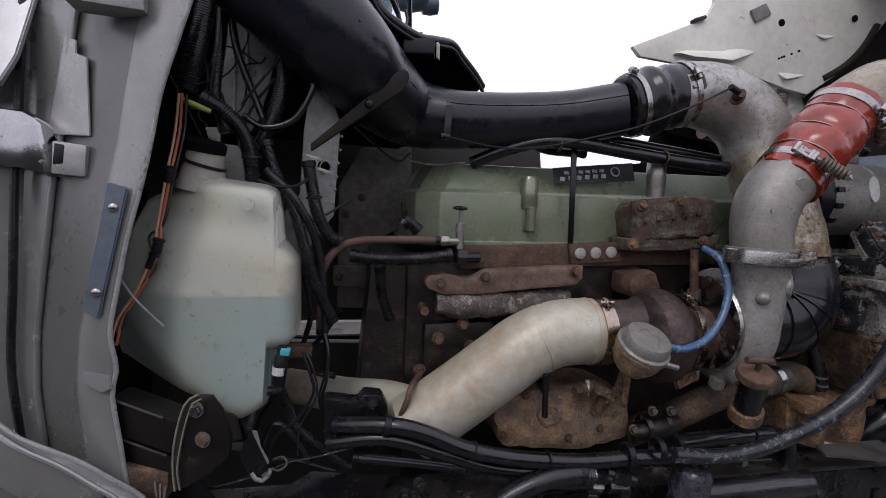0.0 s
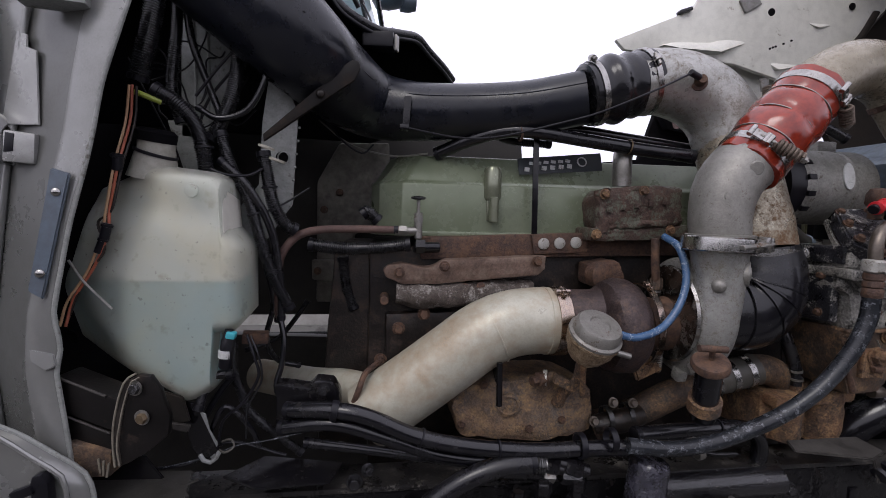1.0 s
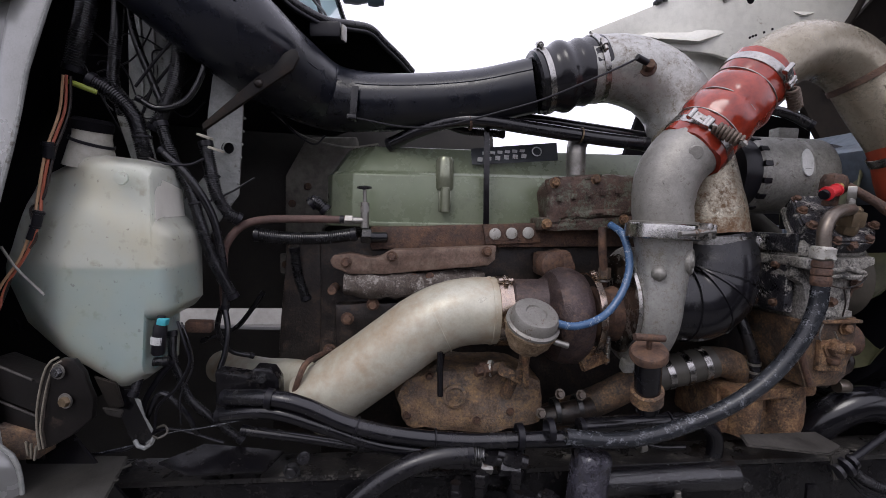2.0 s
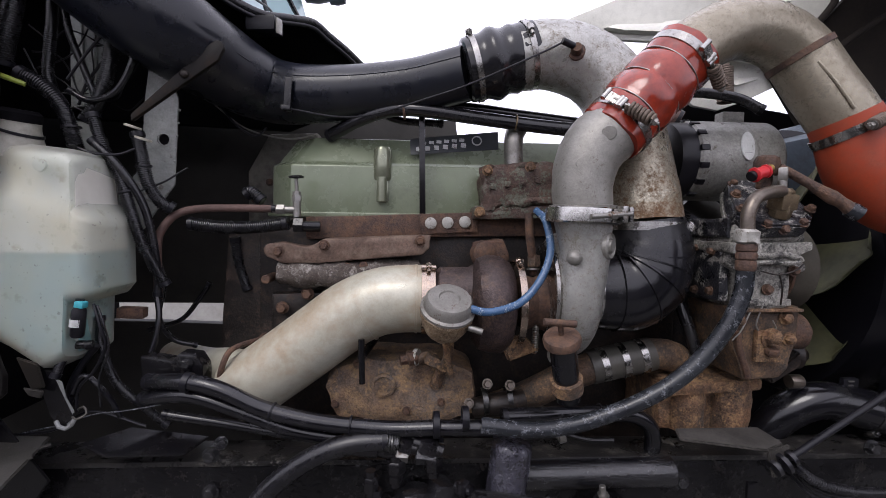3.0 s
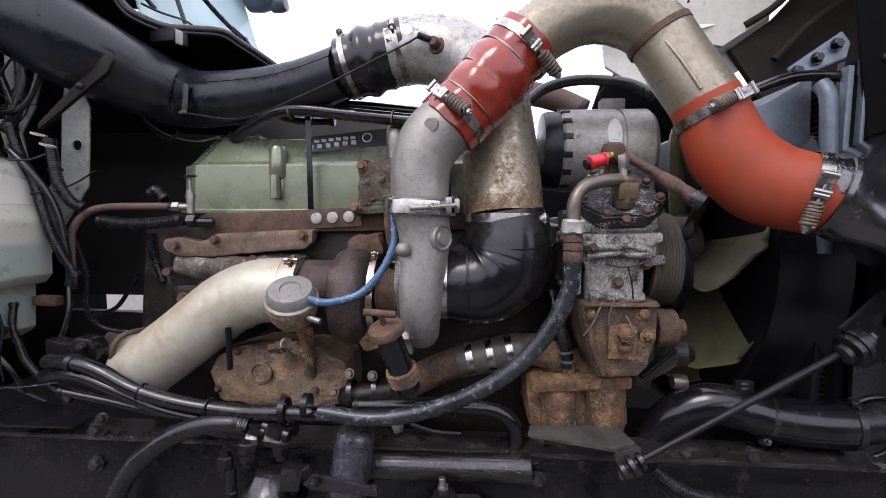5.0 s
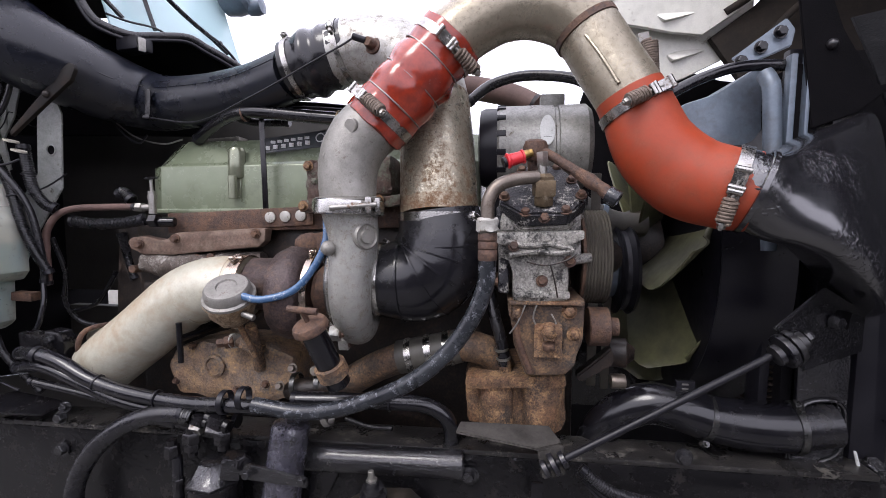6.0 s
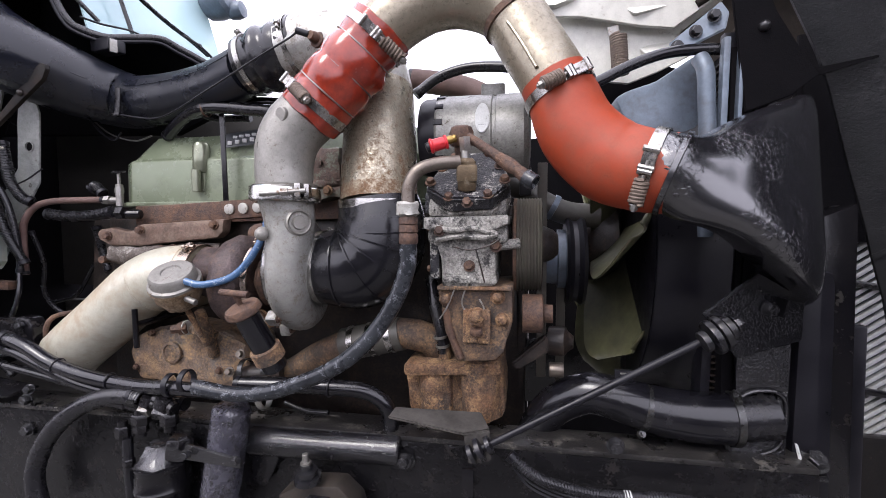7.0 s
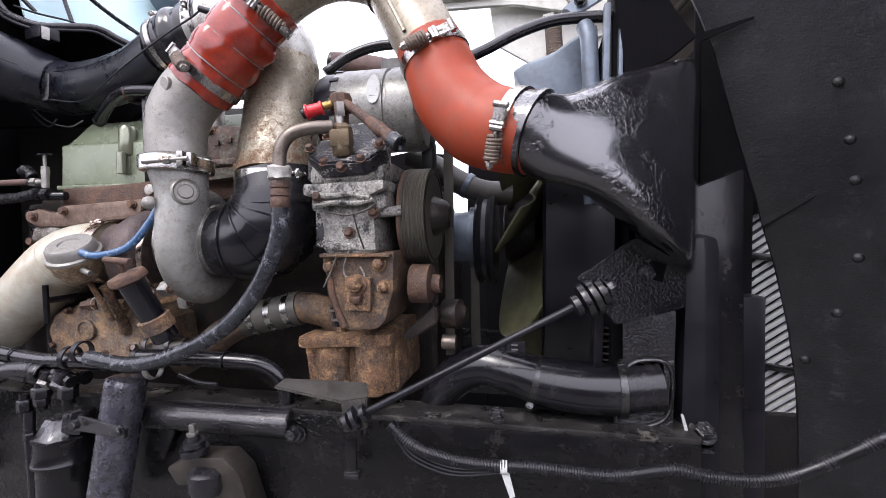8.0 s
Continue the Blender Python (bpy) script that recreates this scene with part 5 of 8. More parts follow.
part("outlet", rough(tube([(0.698, 1, 1.592), (0.696, 1, 1.651), (0.711, 1.02, 1.681)], 0.022, 20), 0.001, 50), m_steel_dull, thermo)

exhaust = thing("exhaust_pipe", "cream heat-stained exhaust pipe bending down from the turbocharger", "pipe", (0.281, 0.9, 1.206))
er = 0.1403 / 2
part("pipe", tube([(0.507, 0.885, 1.295), (0.451, 0.886, 1.295), (0.396, 0.888, 1.287), (0.34, 0.89, 1.262), (0.281, 0.893, 1.218), (0.223, 0.897, 1.174), (0.158, 0.9, 1.127), (0.106, 0.905, 1.089)], er, 48, 0.012), m_exhaust, exhaust)
part("weld_seam", ring((0.366, 0.889, 1.274), (0.9, 0, 0.42), er - 0.0008, 0.004, 0.0022), m_exhaust, exhaust)
part("end_bead", ring((0.475, 0.886, 1.295), (1, 0, 0), er, 0.005, 0.0018), m_exhaust, exhaust)
part("tail_pipe", tube([(0.133, 0.93, 1.106), (0.055, 0.99, 1.113), (-0.04, 1.08, 1.092), (-0.187, 1.2, 1.075)], [0.05, 0.045, 0.042, 0.042], 32), m_exhaust, exhaust)
band_clamp(exhaust, (0.5, 0.885, 1.295), (1, 0, 0), er + 0.001, 0.028, (0, -0.5, 1), 0, m_copper)
part("hanger", tube([(0.075, 0.87, 1.123), (0.09, 0.86, 1.167), (0.101, 0.88, 1.19), (0.129, 0.95, 1.19)], 0.006, 8), m_rust, exhaust)

cooler_oil = thing("oil_cooler", "orange-rusted oil cooler housing low on the block", "housing", (0.39, 0.92, 1.086))
part("housing", rough(prism([(0.279, 1.1), (0.303, 1.144), (0.376, 1.162), (0.525, 1.161), (0.602, 1.135), (0.605, 1.037), (0.478, 1.013), (0.304, 1.034)], 0.90, 1.06, 0.016), 0.006, 30, 4), m_cooler_iron, cooler_oil)
part("boss", rough(lathe([(0.026, 0), (0.026, 0.008), (0.02, 0.01), (0.018, 0.006)], (0.407, 0.9, 1.106), (0, -1, 0), 24), 0.001, 60), m_cooler_iron, cooler_oil)
for p in ((0.305, 0.9, 1.065), (0.457, 0.9, 1.049), (0.531, 0.9, 1.067), (0.352, 0.9, 1.151)):
    part("bolt", hex_bolt(p, (0, -1, 0), 0.007, 0.008), m_rust, cooler_oil)
part("plug", rod((0.516, 0.9, 1.168), (0.464, 0.87, 1.172), 0.013), m_cooler_iron, cooler_oil)
handle = thing("drain_rod", "upright black steel rod on a cross bar", "rod", (0.367, 0.86, 1.17))
part("rod", rod((0.368, 0.835, 1.222), (0.37, 0.835, 1.132), 0.0062), m_black, handle)
part("bar", rod((0.368, 0.835, 1.185), (0.386, 0.97, 1.19), 0.0075), m_black, handle)

filler = thing("oil_filler", "rusty capped oil filler on a black tube", "filler", (0.747, 0.74, 1.19))
fa, fb = Vector((0.731, 0.71, 1.25)), Vector((0.762, 0.76, 1.13))
fd = fa - fb
part("tube", rod(fb, fa, 0.0235, 24), m_rubber_gloss, filler)
part("collar", rough(ring(fb + fd * 0.28, fd, 0.0235, 0.03, 0.006), 0.001, 80), m_rust_orange, filler)
cap = part("cap", rough(lathe([(0.027, -0.004), (0.033, 0), (0.033, 0.009), (0.030, 0.014), (0.01, 0.018)], fa, fd, 28), 0.001, 80), m_rust, filler, "rusty cap with a cross handle")
part("stem", rod(fa + fd.normalized() * 0.015, fa + fd.normalized() * 0.042, 0.005), m_rust, cap)
part("cross_handle", rod(fa + fd.normalized() * 0.042 + Vector((-0.028, 0, 0.002)), fa + fd.normalized() * 0.042 + Vector((0.028, 0, -0.002)), 0.0065), m_rust, cap)

# ---- alternator ----
alt = thing("alternator", "grey cast alternator with cooling slots and an oval badge", "alternator", (1.157, 0.94, 1.589))
ac = Vector((1.156, 0.95, 1.6))
part("body", lathe([(0.05, -0.095), (0.084, -0.095), (0.088, -0.09), (0.088, 0.02), (0.084, 0.022), (0.084, 0.028), (0.088, 0.03), (0.088, 0.085), (0.08, 0.095), (0.04, 0.1)], ac, (1, 0, 0), 56), m_altern, alt)
part("end_cover", lathe([(0.04, -0.135), (0.08, -0.13), (0.084, -0.12), (0.084, -0.094), (0.05, -0.094)], ac, (1, 0, 0), 48), m_plastic, alt)
for k in range(9):
    a = radians(-60 + 24 * k)
    part("slot", box((ac.x - 0.086, ac.y - math.cos(a) * 0.0865, ac.z + math.sin(a) * 0.0865), (0.018, 0.008, 0.012), (math.degrees(-a), 0, 0), 0.001), m_plastic, alt)
badge = part("badge", slab([ac + Vector((0.004 + 0.015 * math.cos(k * math.pi / 10), -0.0892 + 0.012 * math.sin(k * math.pi / 10) ** 2 * (0.5 + 0.5 * math.sin(k * math.pi / 10)), 0.022 + 0.03 * math.sin(k * math.pi / 10))) for k in range(20)], 0.004, 0.001), m_whitetag, alt, "oval white badge with dark bars")
for k in range(3):
    part("badge_bar", box(ac + Vector((0.004, -0.088 + 0.003 * k, 0.008 + 0.014 * k)), (0.016, 0.004, 0.004), (15, 0, 0), 0.0005), m_redcap if k == 2 else m_tag, badge)
part("mount_ear", box((ac.x + 0.02, ac.y, ac.z + 0.095), (0.05, 0.03, 0.03)), m_altern, alt)
part("lower_bracket", join(box((1.2, 0.985, 1.54), (0.11, 0.05, 0.028), (0, 3, 0)), box((1.245, 0.985, 1.505), (0.026, 0.04, 0.06))), m_plastic, alt)

# ---- air conditioning compressor ----
comp = thing("ac_compressor", "dirty aluminium air conditioning compressor with a greasy head", "compressor", (1.137, 0.8, 1.36))
part("crankcase", rough(prism([(1.07, 1.433), (1.211, 1.435), (1.215, 1.383), (1.194, 1.372), (1.192, 1.299), (1.095, 1.295), (1.091, 1.369), (1.066, 1.382)], 0.775, 0.95, 0.006), 0.003, 60, 4), m_pump, comp)
flank_x = (1.072, 0.79, 1.371)[0]
part("flank_plate", rough(box((flank_x + 0.004, 0.87, (1.085, 0.79, 1.366)[2]), (0.02, 0.15, 0.115), (0, 0, 0), 0.004), 0.003, 60, 4), m_pump_head, comp, "black greasy side cover")
part("upper_flank", rough(box((1.068, 0.85, 1.452), (0.012, 0.15, 0.036), (0, 0, 0), 0.003), 0.002, 60, 3), m_pump_head, comp)
for dy, dz in ((-0.05, 0.04), (0.05, 0.04), (-0.05, -0.04), (0.05, -0.04), (0.0, 0.045), (0.0, -0.045)):
    part("cover_bolt", hex_bolt((flank_x - 0.006, 0.87 + dy, (1.085, 0.79, 1.366)[2] + dz), (-1, 0, 0), 0.007, 0.007), m_rust, comp)
part("mid_flange", rough(prism([(1.063, 1.425), (1.216, 1.428), (1.216, 1.412), (1.188, 1.4), (1.178, 1.388), (1.109, 1.385), (1.086, 1.4), (1.063, 1.406)], 0.755, 0.95, 0.004), 0.002, 60, 3), m_pump, comp)
hp = [(1.066, 0.765, 1.474), (1.083, 0.81, 1.508), (1.104, 0.85, 1.535), (1.179, 0.85, 1.538), (1.207, 0.81, 1.51), (1.22, 0.765, 1.476), (1.187, 0.745, 1.445), (1.108, 0.745, 1.441)]
part("head", rough(slab(hp, 0.03, 0.004), 0.002, 60, 3), m_pump_head, comp, "black greasy cylinder head with eight bolts")
nh = (Vector(hp[2]) - Vector(hp[7])).cross(Vector(hp[5]) - Vector(hp[0])).normalized()
nh = nh if nh.z > 0 else -nh
part("head_gasket", slab([Vector(p) - nh * 0.022 for p in hp], 0.012, 0.002), m_pump, comp)
part("cylinder_block", rough(prism([(1.072, 1.467), (1.213, 1.467), (1.211, 1.428), (1.07, 1.427)], 0.768, 0.93, 0.006), 0.003, 60, 3), m_pump, comp)
hcen = sum((Vector(p) for p in hp), Vector()) / 8
for p in hp:
    part("head_bolt", hex_bolt(hcen + (Vector(p) - hcen) * 0.86 + nh * 0.014, nh, 0.0075, 0.008), m_rust, comp)
for p in ((1.145, 0.742, 1.451), (1.094, 0.752, 1.401), (1.193, 0.77, 1.372), (1.145, 0.772, 1.336)):
    part("side_bolt", hex_bolt(p, (0, -1, 0.2), 0.008, 0.009), m_rust, comp)
fit_ = part("service_fitting", join(lathe([(0.0165, -0.001), (0.018, 0.002), (0.018, 0.022), (0.0165, 0.025)], (1.144, 0.752, 1.475), (0, -0.35, 1), 6), box((1.144, 0.745, 1.502), (0.036, 0.034, 0.030), (8, 0, 8), 0.005), lathe([(0.018, 0), (0.018, 0.006), (0.012, 0.012)], (1.144, 0.745, 1.515), (0, -0.1, 1), 6)), m_brass, comp, "tarnished brass service valve")
part("valve_stem", join(rod((1.142, 0.745, 1.517), (1.141, 0.745, 1.541), 0.0075, 12), rod((1.142, 0.745, 1.539), (1.14, 0.743, 1.564), 0.0095, 4)), m_steel_dull, fit_)
part("rusty_knob", rough(lathe([(0.018, -0.004), (0.021, 0.0), (0.022, 0.02), (0.018, 0.03), (0.010, 0.033)], (1.131, 0.775, 1.557), (0, -0.15, 1), 8), 0.001, 80), m_rust, fit_)
part("rusty_stub", rough(rod((1.131, 0.778, 1.527), (1.131, 0.775, 1.559), 0.013), 0.001, 80), m_rust, fit_)
part("brass_nipple", lathe([(0.0065, 0), (0.0075, 0.002), (0.0065, 0.006), (0.0075, 0.008), (0.0075, 0.016)], (1.124, 0.752, 1.564), (-1, -0.3, -0.3), 16), m_brass_clean, fit_)
part("red_cap", lathe([(0.0095, 0), (0.0125, 0.001), (0.0125, 0.004), (0.0105, 0.005), (0.0115, 0.026), (0.0135, 0.028), (0.0135, 0.031), (0.009, 0.033)], (1.11, 0.745, 1.557), (-1, -0.25, -0.3), 18), m_redcap, fit_, "red plastic valve cap")
part("cap_end", rod((1.081, 0.739, 1.548), (1.074, 0.737, 1.545), 0.0095, 16), m_plastic, fit_)
part("pressure_pipe", rough(tube([(1.145, 0.76, 1.566), (1.171, 0.748, 1.548), (1.193, 0.738, 1.531), (1.218, 0.727, 1.512), (1.231, 0.72, 1.502), (1.247, 0.715, 1.488)], [0.0085, 0.0085, 0.0085, 0.0125, 0.010, 0.0125], 16, 0.004), 0.0008, 90), m_rust, fit_, "rusty brown pressure pipe")
part("pipe_end", lathe([(0.0135, 0), (0.0145, 0.003), (0.014, 0.02), (0.010, 0.021), (0.009, 0.014)], (1.244, 0.717, 1.49), (0.75, -0.3, -0.5), 20), m_hose_worn, fit_)
suction = thing("suction_hose", "scuffed black air conditioning hose with a pale crimp", "hose", (1.049, 0.7, 1.407))
part("metal_bend", tube([(1.132, 0.735, 1.52), (1.096, 0.72, 1.516), (1.065, 0.71, 1.504), (1.05, 0.705, 1.478), (1.049, 0.703, 1.445)], 0.0115, 18, 0.006), m_pipe_brown, suction, "grey metal pipe bend")
part("crimp", rough(lathe([(0.012, 0), (0.0175, 0.001), (0.0195, 0.005), (0.0185, 0.014), (0.0195, 0.022), (0.012, 0.026)], (1.048, 0.703, 1.451), (0, 0, -1), 24), 0.003, 90), m_white, suction, "whitish crimp collar")
part("rusty_sleeve", lathe([(0.015, 0), (0.0165, 0.004), (0.0165, 0.012), (0.0145, 0.014), (0.0165, 0.017), (0.0165, 0.026), (0.0145, 0.028), (0.0165, 0.031), (0.0165, 0.044), (0.014, 0.048)], (1.049, 0.703, 1.426), (0, 0, -1), 22), m_rust, suction)
part("hose", tube([(1.049, 0.703, 1.38), (1.046, 0.703, 1.339), (1.026, 0.705, 1.285), (0.987, 0.71, 1.225), (0.939, 0.715, 1.177), (0.884, 0.72, 1.141), (0.825, 0.725, 1.114), (0.756, 0.73, 1.091), (0.684, 0.735, 1.082), (0.596, 0.74, 1.089)], 0.0148, 20, 0.008), m_hose_worn, suction)

bracket = thing("compressor_bracket", "rusty iron compressor bracket with large bolts", "bracket", (1.154, 0.8, 1.231))
part("top_plate", rough(prism([(1.083, 1.296), (1.224, 1.302), (1.223, 1.231), (1.207, 1.174), (1.191, 1.158), (1.119, 1.153), (1.098, 1.208)], 0.785, 0.93, 0.006), 0.002, 50, 5), m_bracket_iron, bracket)
part("flange", rough(box((1.153, 0.8, 1.295), (0.136, 0.06, 0.007), (0, -0.5, 0), 0.002), 0.001, 60), m_rust_orange, bracket)
for p, r in (((1.1, 0.784, 1.274), 0.0105), ((1.196, 0.784, 1.279), 0.0105), ((1.205, 0.784, 1.237), 0.010)):
    part("bolt", join(hex_bolt(p, (0, -1, 0), r, 0.009), dome(Vector(p) - Vector((0, 0.010, 0)), (0, -1, 0), r * 0.85, 0.004)), m_rust_orange, bracket)
part("square_boss", rough(box((1.158, 0.779, 1.224), (0.050, 0.014, 0.062), (0, 1, 0), 0.003), 0.001, 60), m_rust_orange, bracket)
part("bolt", join(hex_bolt((1.158, 0.771, 1.242), (0, -1, 0), 0.0145, 0.014), dome((1.158, 0.755, 1.246), (0, -1, 0), 0.012, 0.005)), m_rust_orange, bracket)
part("nut", lathe([(0.011, -0.006), (0.0125, -0.004), (0.0125, 0.004), (0.011, 0.006)], (1.158, 0.766, 1.217), (0, -0.3, 1), 6), m_rust, bracket)
part("rib", rough(tube([(1.098, 0.783, 1.253), (1.107, 0.783, 1.212), (1.128, 0.785, 1.161)], 0.007, 10), 0.001, 60), m_rust, bracket)
idler = thing("idler_pulley", "rusted steel idler drum", "pulley", (1.258, 0.85, 1.234))
part("drum", rough(lathe([(0.036, -0.022), (0.038, -0.02), (0.038, 0.016), (0.03, 0.019), (0.018, 0.02), (0.018, 0.036)], (1.262, 0.85, 1.237), (1, 0, 0), 36), 0.0008, 60), m_rust, idler)
drive = thing("gear_drive", "orange-rusted cast accessory drive pedestal", "housing", (1.101, 0.88, 1.077))
part("pedestal", rough(join(prism([(0.995, 1.121), (1.2, 1.143), (1.207, 1.029), (1.201, 1.008), (1.001, 1.014)], 0.875, 1.05, 0.012), tube([(1.06, 0.875, 1.113), (1.063, 0.88, 1.016)], 0.036, 20), tube([(1.154, 0.87, 1.132), (1.158, 0.878, 1.014)], 0.04, 20)), 0.005, 35, 3), m_rust_orange, drive)
part("rim", rough(box((1.101, 0.875, 1.12), (0.2, 0.08, 0.026), (0, -3, 0), 0.008), 0.003, 50), m_rust_orange, drive)
water = thing("coolant_pipe", "rusty coolant pipe joined by a rubber hose with bright bands", "pipe", (0.956, 0.88, 1.181))
part("elbow", rough(tube([(0.96, 0.89, 1.176), (1.015, 0.89, 1.175), (1.053, 0.9, 1.157), (1.076, 0.92, 1.109)], 0.033, 24), 0.0015, 60), m_bracket_iron, water)
wa, wb = Vector((0.851, 0.89, 1.146)), Vector((0.985, 0.888, 1.177))
part("hose", tube([tuple(wa), tuple(wb)], 0.036, 26), m_hose_grey, water)
for k in (0.2, 0.52, 0.82):
    part("band", ring(wa.lerp(wb, k), wb - wa, 0.0362, 0.015, 0.0015), m_steel, water, "bright steel band")
part("low_pipe", rough(tube([(0.858, 0.89, 1.147), (0.795, 0.9, 1.118), (0.717, 0.92, 1.07), (0.63, 0.95, 1.024)], 0.033, 22), 0.001, 60), m_bracket_iron, water)

pulley = thing("drive_pulley", "grooved compressor pulley with a dusty belt", "pulley", (1.259, 0.88, 1.366))
pc = Vector((1.25, 0.895, 1.37))
prof = [(0.03, -0.026), (0.091, -0.026)] + [(0.0915 + (0.0035 if k % 2 else 0), -0.023 + 0.0029 * k) for k in range(17)] + [(0.095, 0.026), (0.085, 0.028), (0.04, 0.012)]
part("belt", lathe(prof[2:-2], pc, (1, 0, 0), 56), m_belt, pulley, "dusty ribbed belt")
part("wheel", lathe([(0.03, -0.028), (0.088, -0.028), (0.09, -0.026), (0.09, 0.026), (0.086, 0.028), (0.075, 0.014), (0.04, 0.012)], pc, (1, 0, 0), 48), m_rust_dark, pulley)
part("rim", ring(pc + Vector((-0.024, 0, 0)), (1, 0, 0), 0.086, 0.010, 0.008), m_rust, pulley)
part("hub", lathe([(0.02, -0.03), (0.045, -0.026), (0.04, 0.026), (0.03, 0.05), (0.02, 0.06)], pc, (1, 0, 0), 28), m_rust_dark, pulley)
crank = thing("crank_pulley", "black fan drive pulley with belts", "pulley", (1.32, 1.12, 1.2))
part("wheel", lathe([(0.03, -0.02), (0.10, -0.022), (0.108, -0.016), (0.098, -0.006), (0.098, 0.004), (0.108, 0.014), (0.104, 0.022), (0.05, 0.024)], (1.362, 1.1, 1.32), (1, 0, 0), 40), m_plastic, crank)
part("belt", box((1.283, 1.02, 1.3), (0.022, 0.006, 0.5), (2, 0, 0)), m_belt, crank, "dusty ribbed belt")
part("belt_return", box((1.332, 1.1, 1.16), (0.022, 0.006, 0.3), (6, 0, 0)), m_belt, crank)
part("fan_hub", lathe([(0.03, -0.06), (0.06, -0.055), (0.062, -0.01), (0.072, -0.008), (0.072, 0.02), (0.05, 0.03)], (1.33, 1.1, 1.325), (1, 0, 0), 32), m_bluegrey, crank, "blue-grey fan hub")

# ---- small fittings round the turbocharger and the pump drive ----
oil = thing("oil_feed_pipe", "rusty oil feed pipe with a union nut", "pipe", (0.712, 0.88, 1.379))
part("pipe", tube([(0.703, 0.86, 1.476), (0.706, 0.86, 1.427), (0.713, 0.865, 1.39), (0.72, 0.88, 1.35)], 0.0085, 14), m_rust, oil)
part("nut", lathe([(0.012, -0.012), (0.013, -0.01), (0.013, 0.01), (0.012, 0.012)], (0.717, 0.868, 1.378), (0, 0.1, 1), 6), m_rust_orange, oil)
part("collar", ring((0.717, 0.872, 1.361), (0, 0.1, 1), 0.009, 0.006, 0.004, 20), m_steel_dull, oil)
adj = thing("wastegate_linkage", "rusty wastegate link with a brass adjuster nut", "linkage", (0.717, 0.84, 1.268))
part("adjuster", lathe([(0.011, -0.016), (0.013, -0.014), (0.013, 0.014), (0.011, 0.016)], (0.717, 0.84, 1.273), (0, 0, 1), 6), m_brass, adj)
part("threaded_rod", coil((0.718, 0.84, 1.252), (0.718, 0.845, 1.195), 0.005, 0.002, 12), m_steel_dull, adj)
part("core", rod((0.717, 0.84, 1.291), (0.718, 0.845, 1.19), 0.0045), m_rust, adj)
part("lever", rough(slab([(0.636, 0.82, 1.227), (0.689, 0.83, 1.233), (0.729, 0.845, 1.199), (0.662, 0.83, 1.178)], 0.012, 0.004), 0.001, 60), m_rust_orange, adj)
strut = thing("oil_drain_stay", "rusty stay bracket between turbocharger and oil cooler", "bracket", (0.542, 0.86, 1.168))
part("stay", rough(tube([(0.54, 0.83, 1.223), (0.54, 0.85, 1.178), (0.527, 0.88, 1.14), (0.519, 0.9, 1.105)], [0.012, 0.010, 0.012, 0.014], 12), 0.002, 60), m_rust_orange, strut)
part("foot", rough(box((0.52, 0.87, 1.165), (0.05, 0.03, 0.02), (0, 25, 0), 0.004), 0.002, 60), m_rust_orange, strut)
nut = thing("union_fitting", "rusty union with a pale gasket on the oil cooler", "fitting", (0.479, 0.87, 1.174))
part("gasket", lathe([(0.017, -0.004), (0.017, 0.004)], (0.477, 0.868, 1.176), (0.9, -0.4, 0), 20), m_white, nut)
part("union", lathe([(0.014, 0), (0.016, 0.004), (0.016, 0.018), (0.011, 0.02), (0.011, 0.035)], (0.477, 0.868, 1.176), (-0.9, -0.3, -0.1), 6), m_rust, nut)
clamp2 = thing("pipe_joint", "dark cast pipe joint with two clamp bolts", "fitting", (0.648, 0.87, 1.081))
part("joint", rough(tube([(0.599, 0.88, 1.062), (0.648, 0.87, 1.073), (0.705, 0.88, 1.081)], [0.02, 0.026, 0.022], 18), 0.002, 50), m_rust_dark, clamp2)
for p in ((0.623, 0.85, 1.125), (0.671, 0.855, 1.12), (0.587, 0.86, 1.08)):
    part("bolt", hex_bolt(p, (0, -1, 0.3), 0.008, 0.009), m_pipe_brown, clamp2)
for p in ((0.622, 0.842, 1.08), (0.674, 0.85, 1.082)):
    part("strap", ring(Vector(p) + Vector((0, 0.028, 0)), (1, 0, 0.1), 0.0265, 0.012, 0.002, 24), m_clamp_dark, clamp2)
bypass = thing("bypass_hose", "short black bypass hose with two wire clamps", "hose", (1.067, 0.87, 1.221))
part("run", tube([(1.046, 0.9, 1.3), (1.059, 0.88, 1.242), (1.075, 0.87, 1.185), (1.079, 0.87, 1.144)], 0.0125, 18), m_rubber, bypass)
for p in ((1.073, 0.868, 1.179), (1.077, 0.868, 1.16)):
    part("wire_clamp", ring(p, (0.1, 0.1, -1), 0.0128, 0.006, 0.002, 22), m_steel_dull, bypass)
part("stub", rough(rod((1.079, 0.87, 1.159), (1.082, 0.872, 1.125), 0.013), 0.001, 60), m_rust_orange, bypass)
tens = thing("belt_tensioner", "small black belt tensioner with a greasy roller", "pulley", (1.316, 0.9, 1.164))
part("body", rough(lathe([(0.02, -0.02), (0.03, -0.018), (0.03, 0.014), (0.022, 0.018), (0.012, 0.03)], (1.313, 0.9, 1.171), (1, -0.2, 0), 24), 0.001, 60), m_rust_dark, tens)
part("roller", lathe([(0.014, -0.014), (0.015, -0.012), (0.015, 0.012), (0.014, 0.014)], (1.308, 0.88, 1.117), (1, 0, 0), 24), m_pipe_brown, tens)
part("arm", rough(slab([(1.219, 0.86, 1.136), (1.288, 0.86, 1.196), (1.293, 0.86, 1.162), (1.23, 0.86, 1.122)], 0.03, 0.004), 0.001, 50), m_rust_dark, tens)
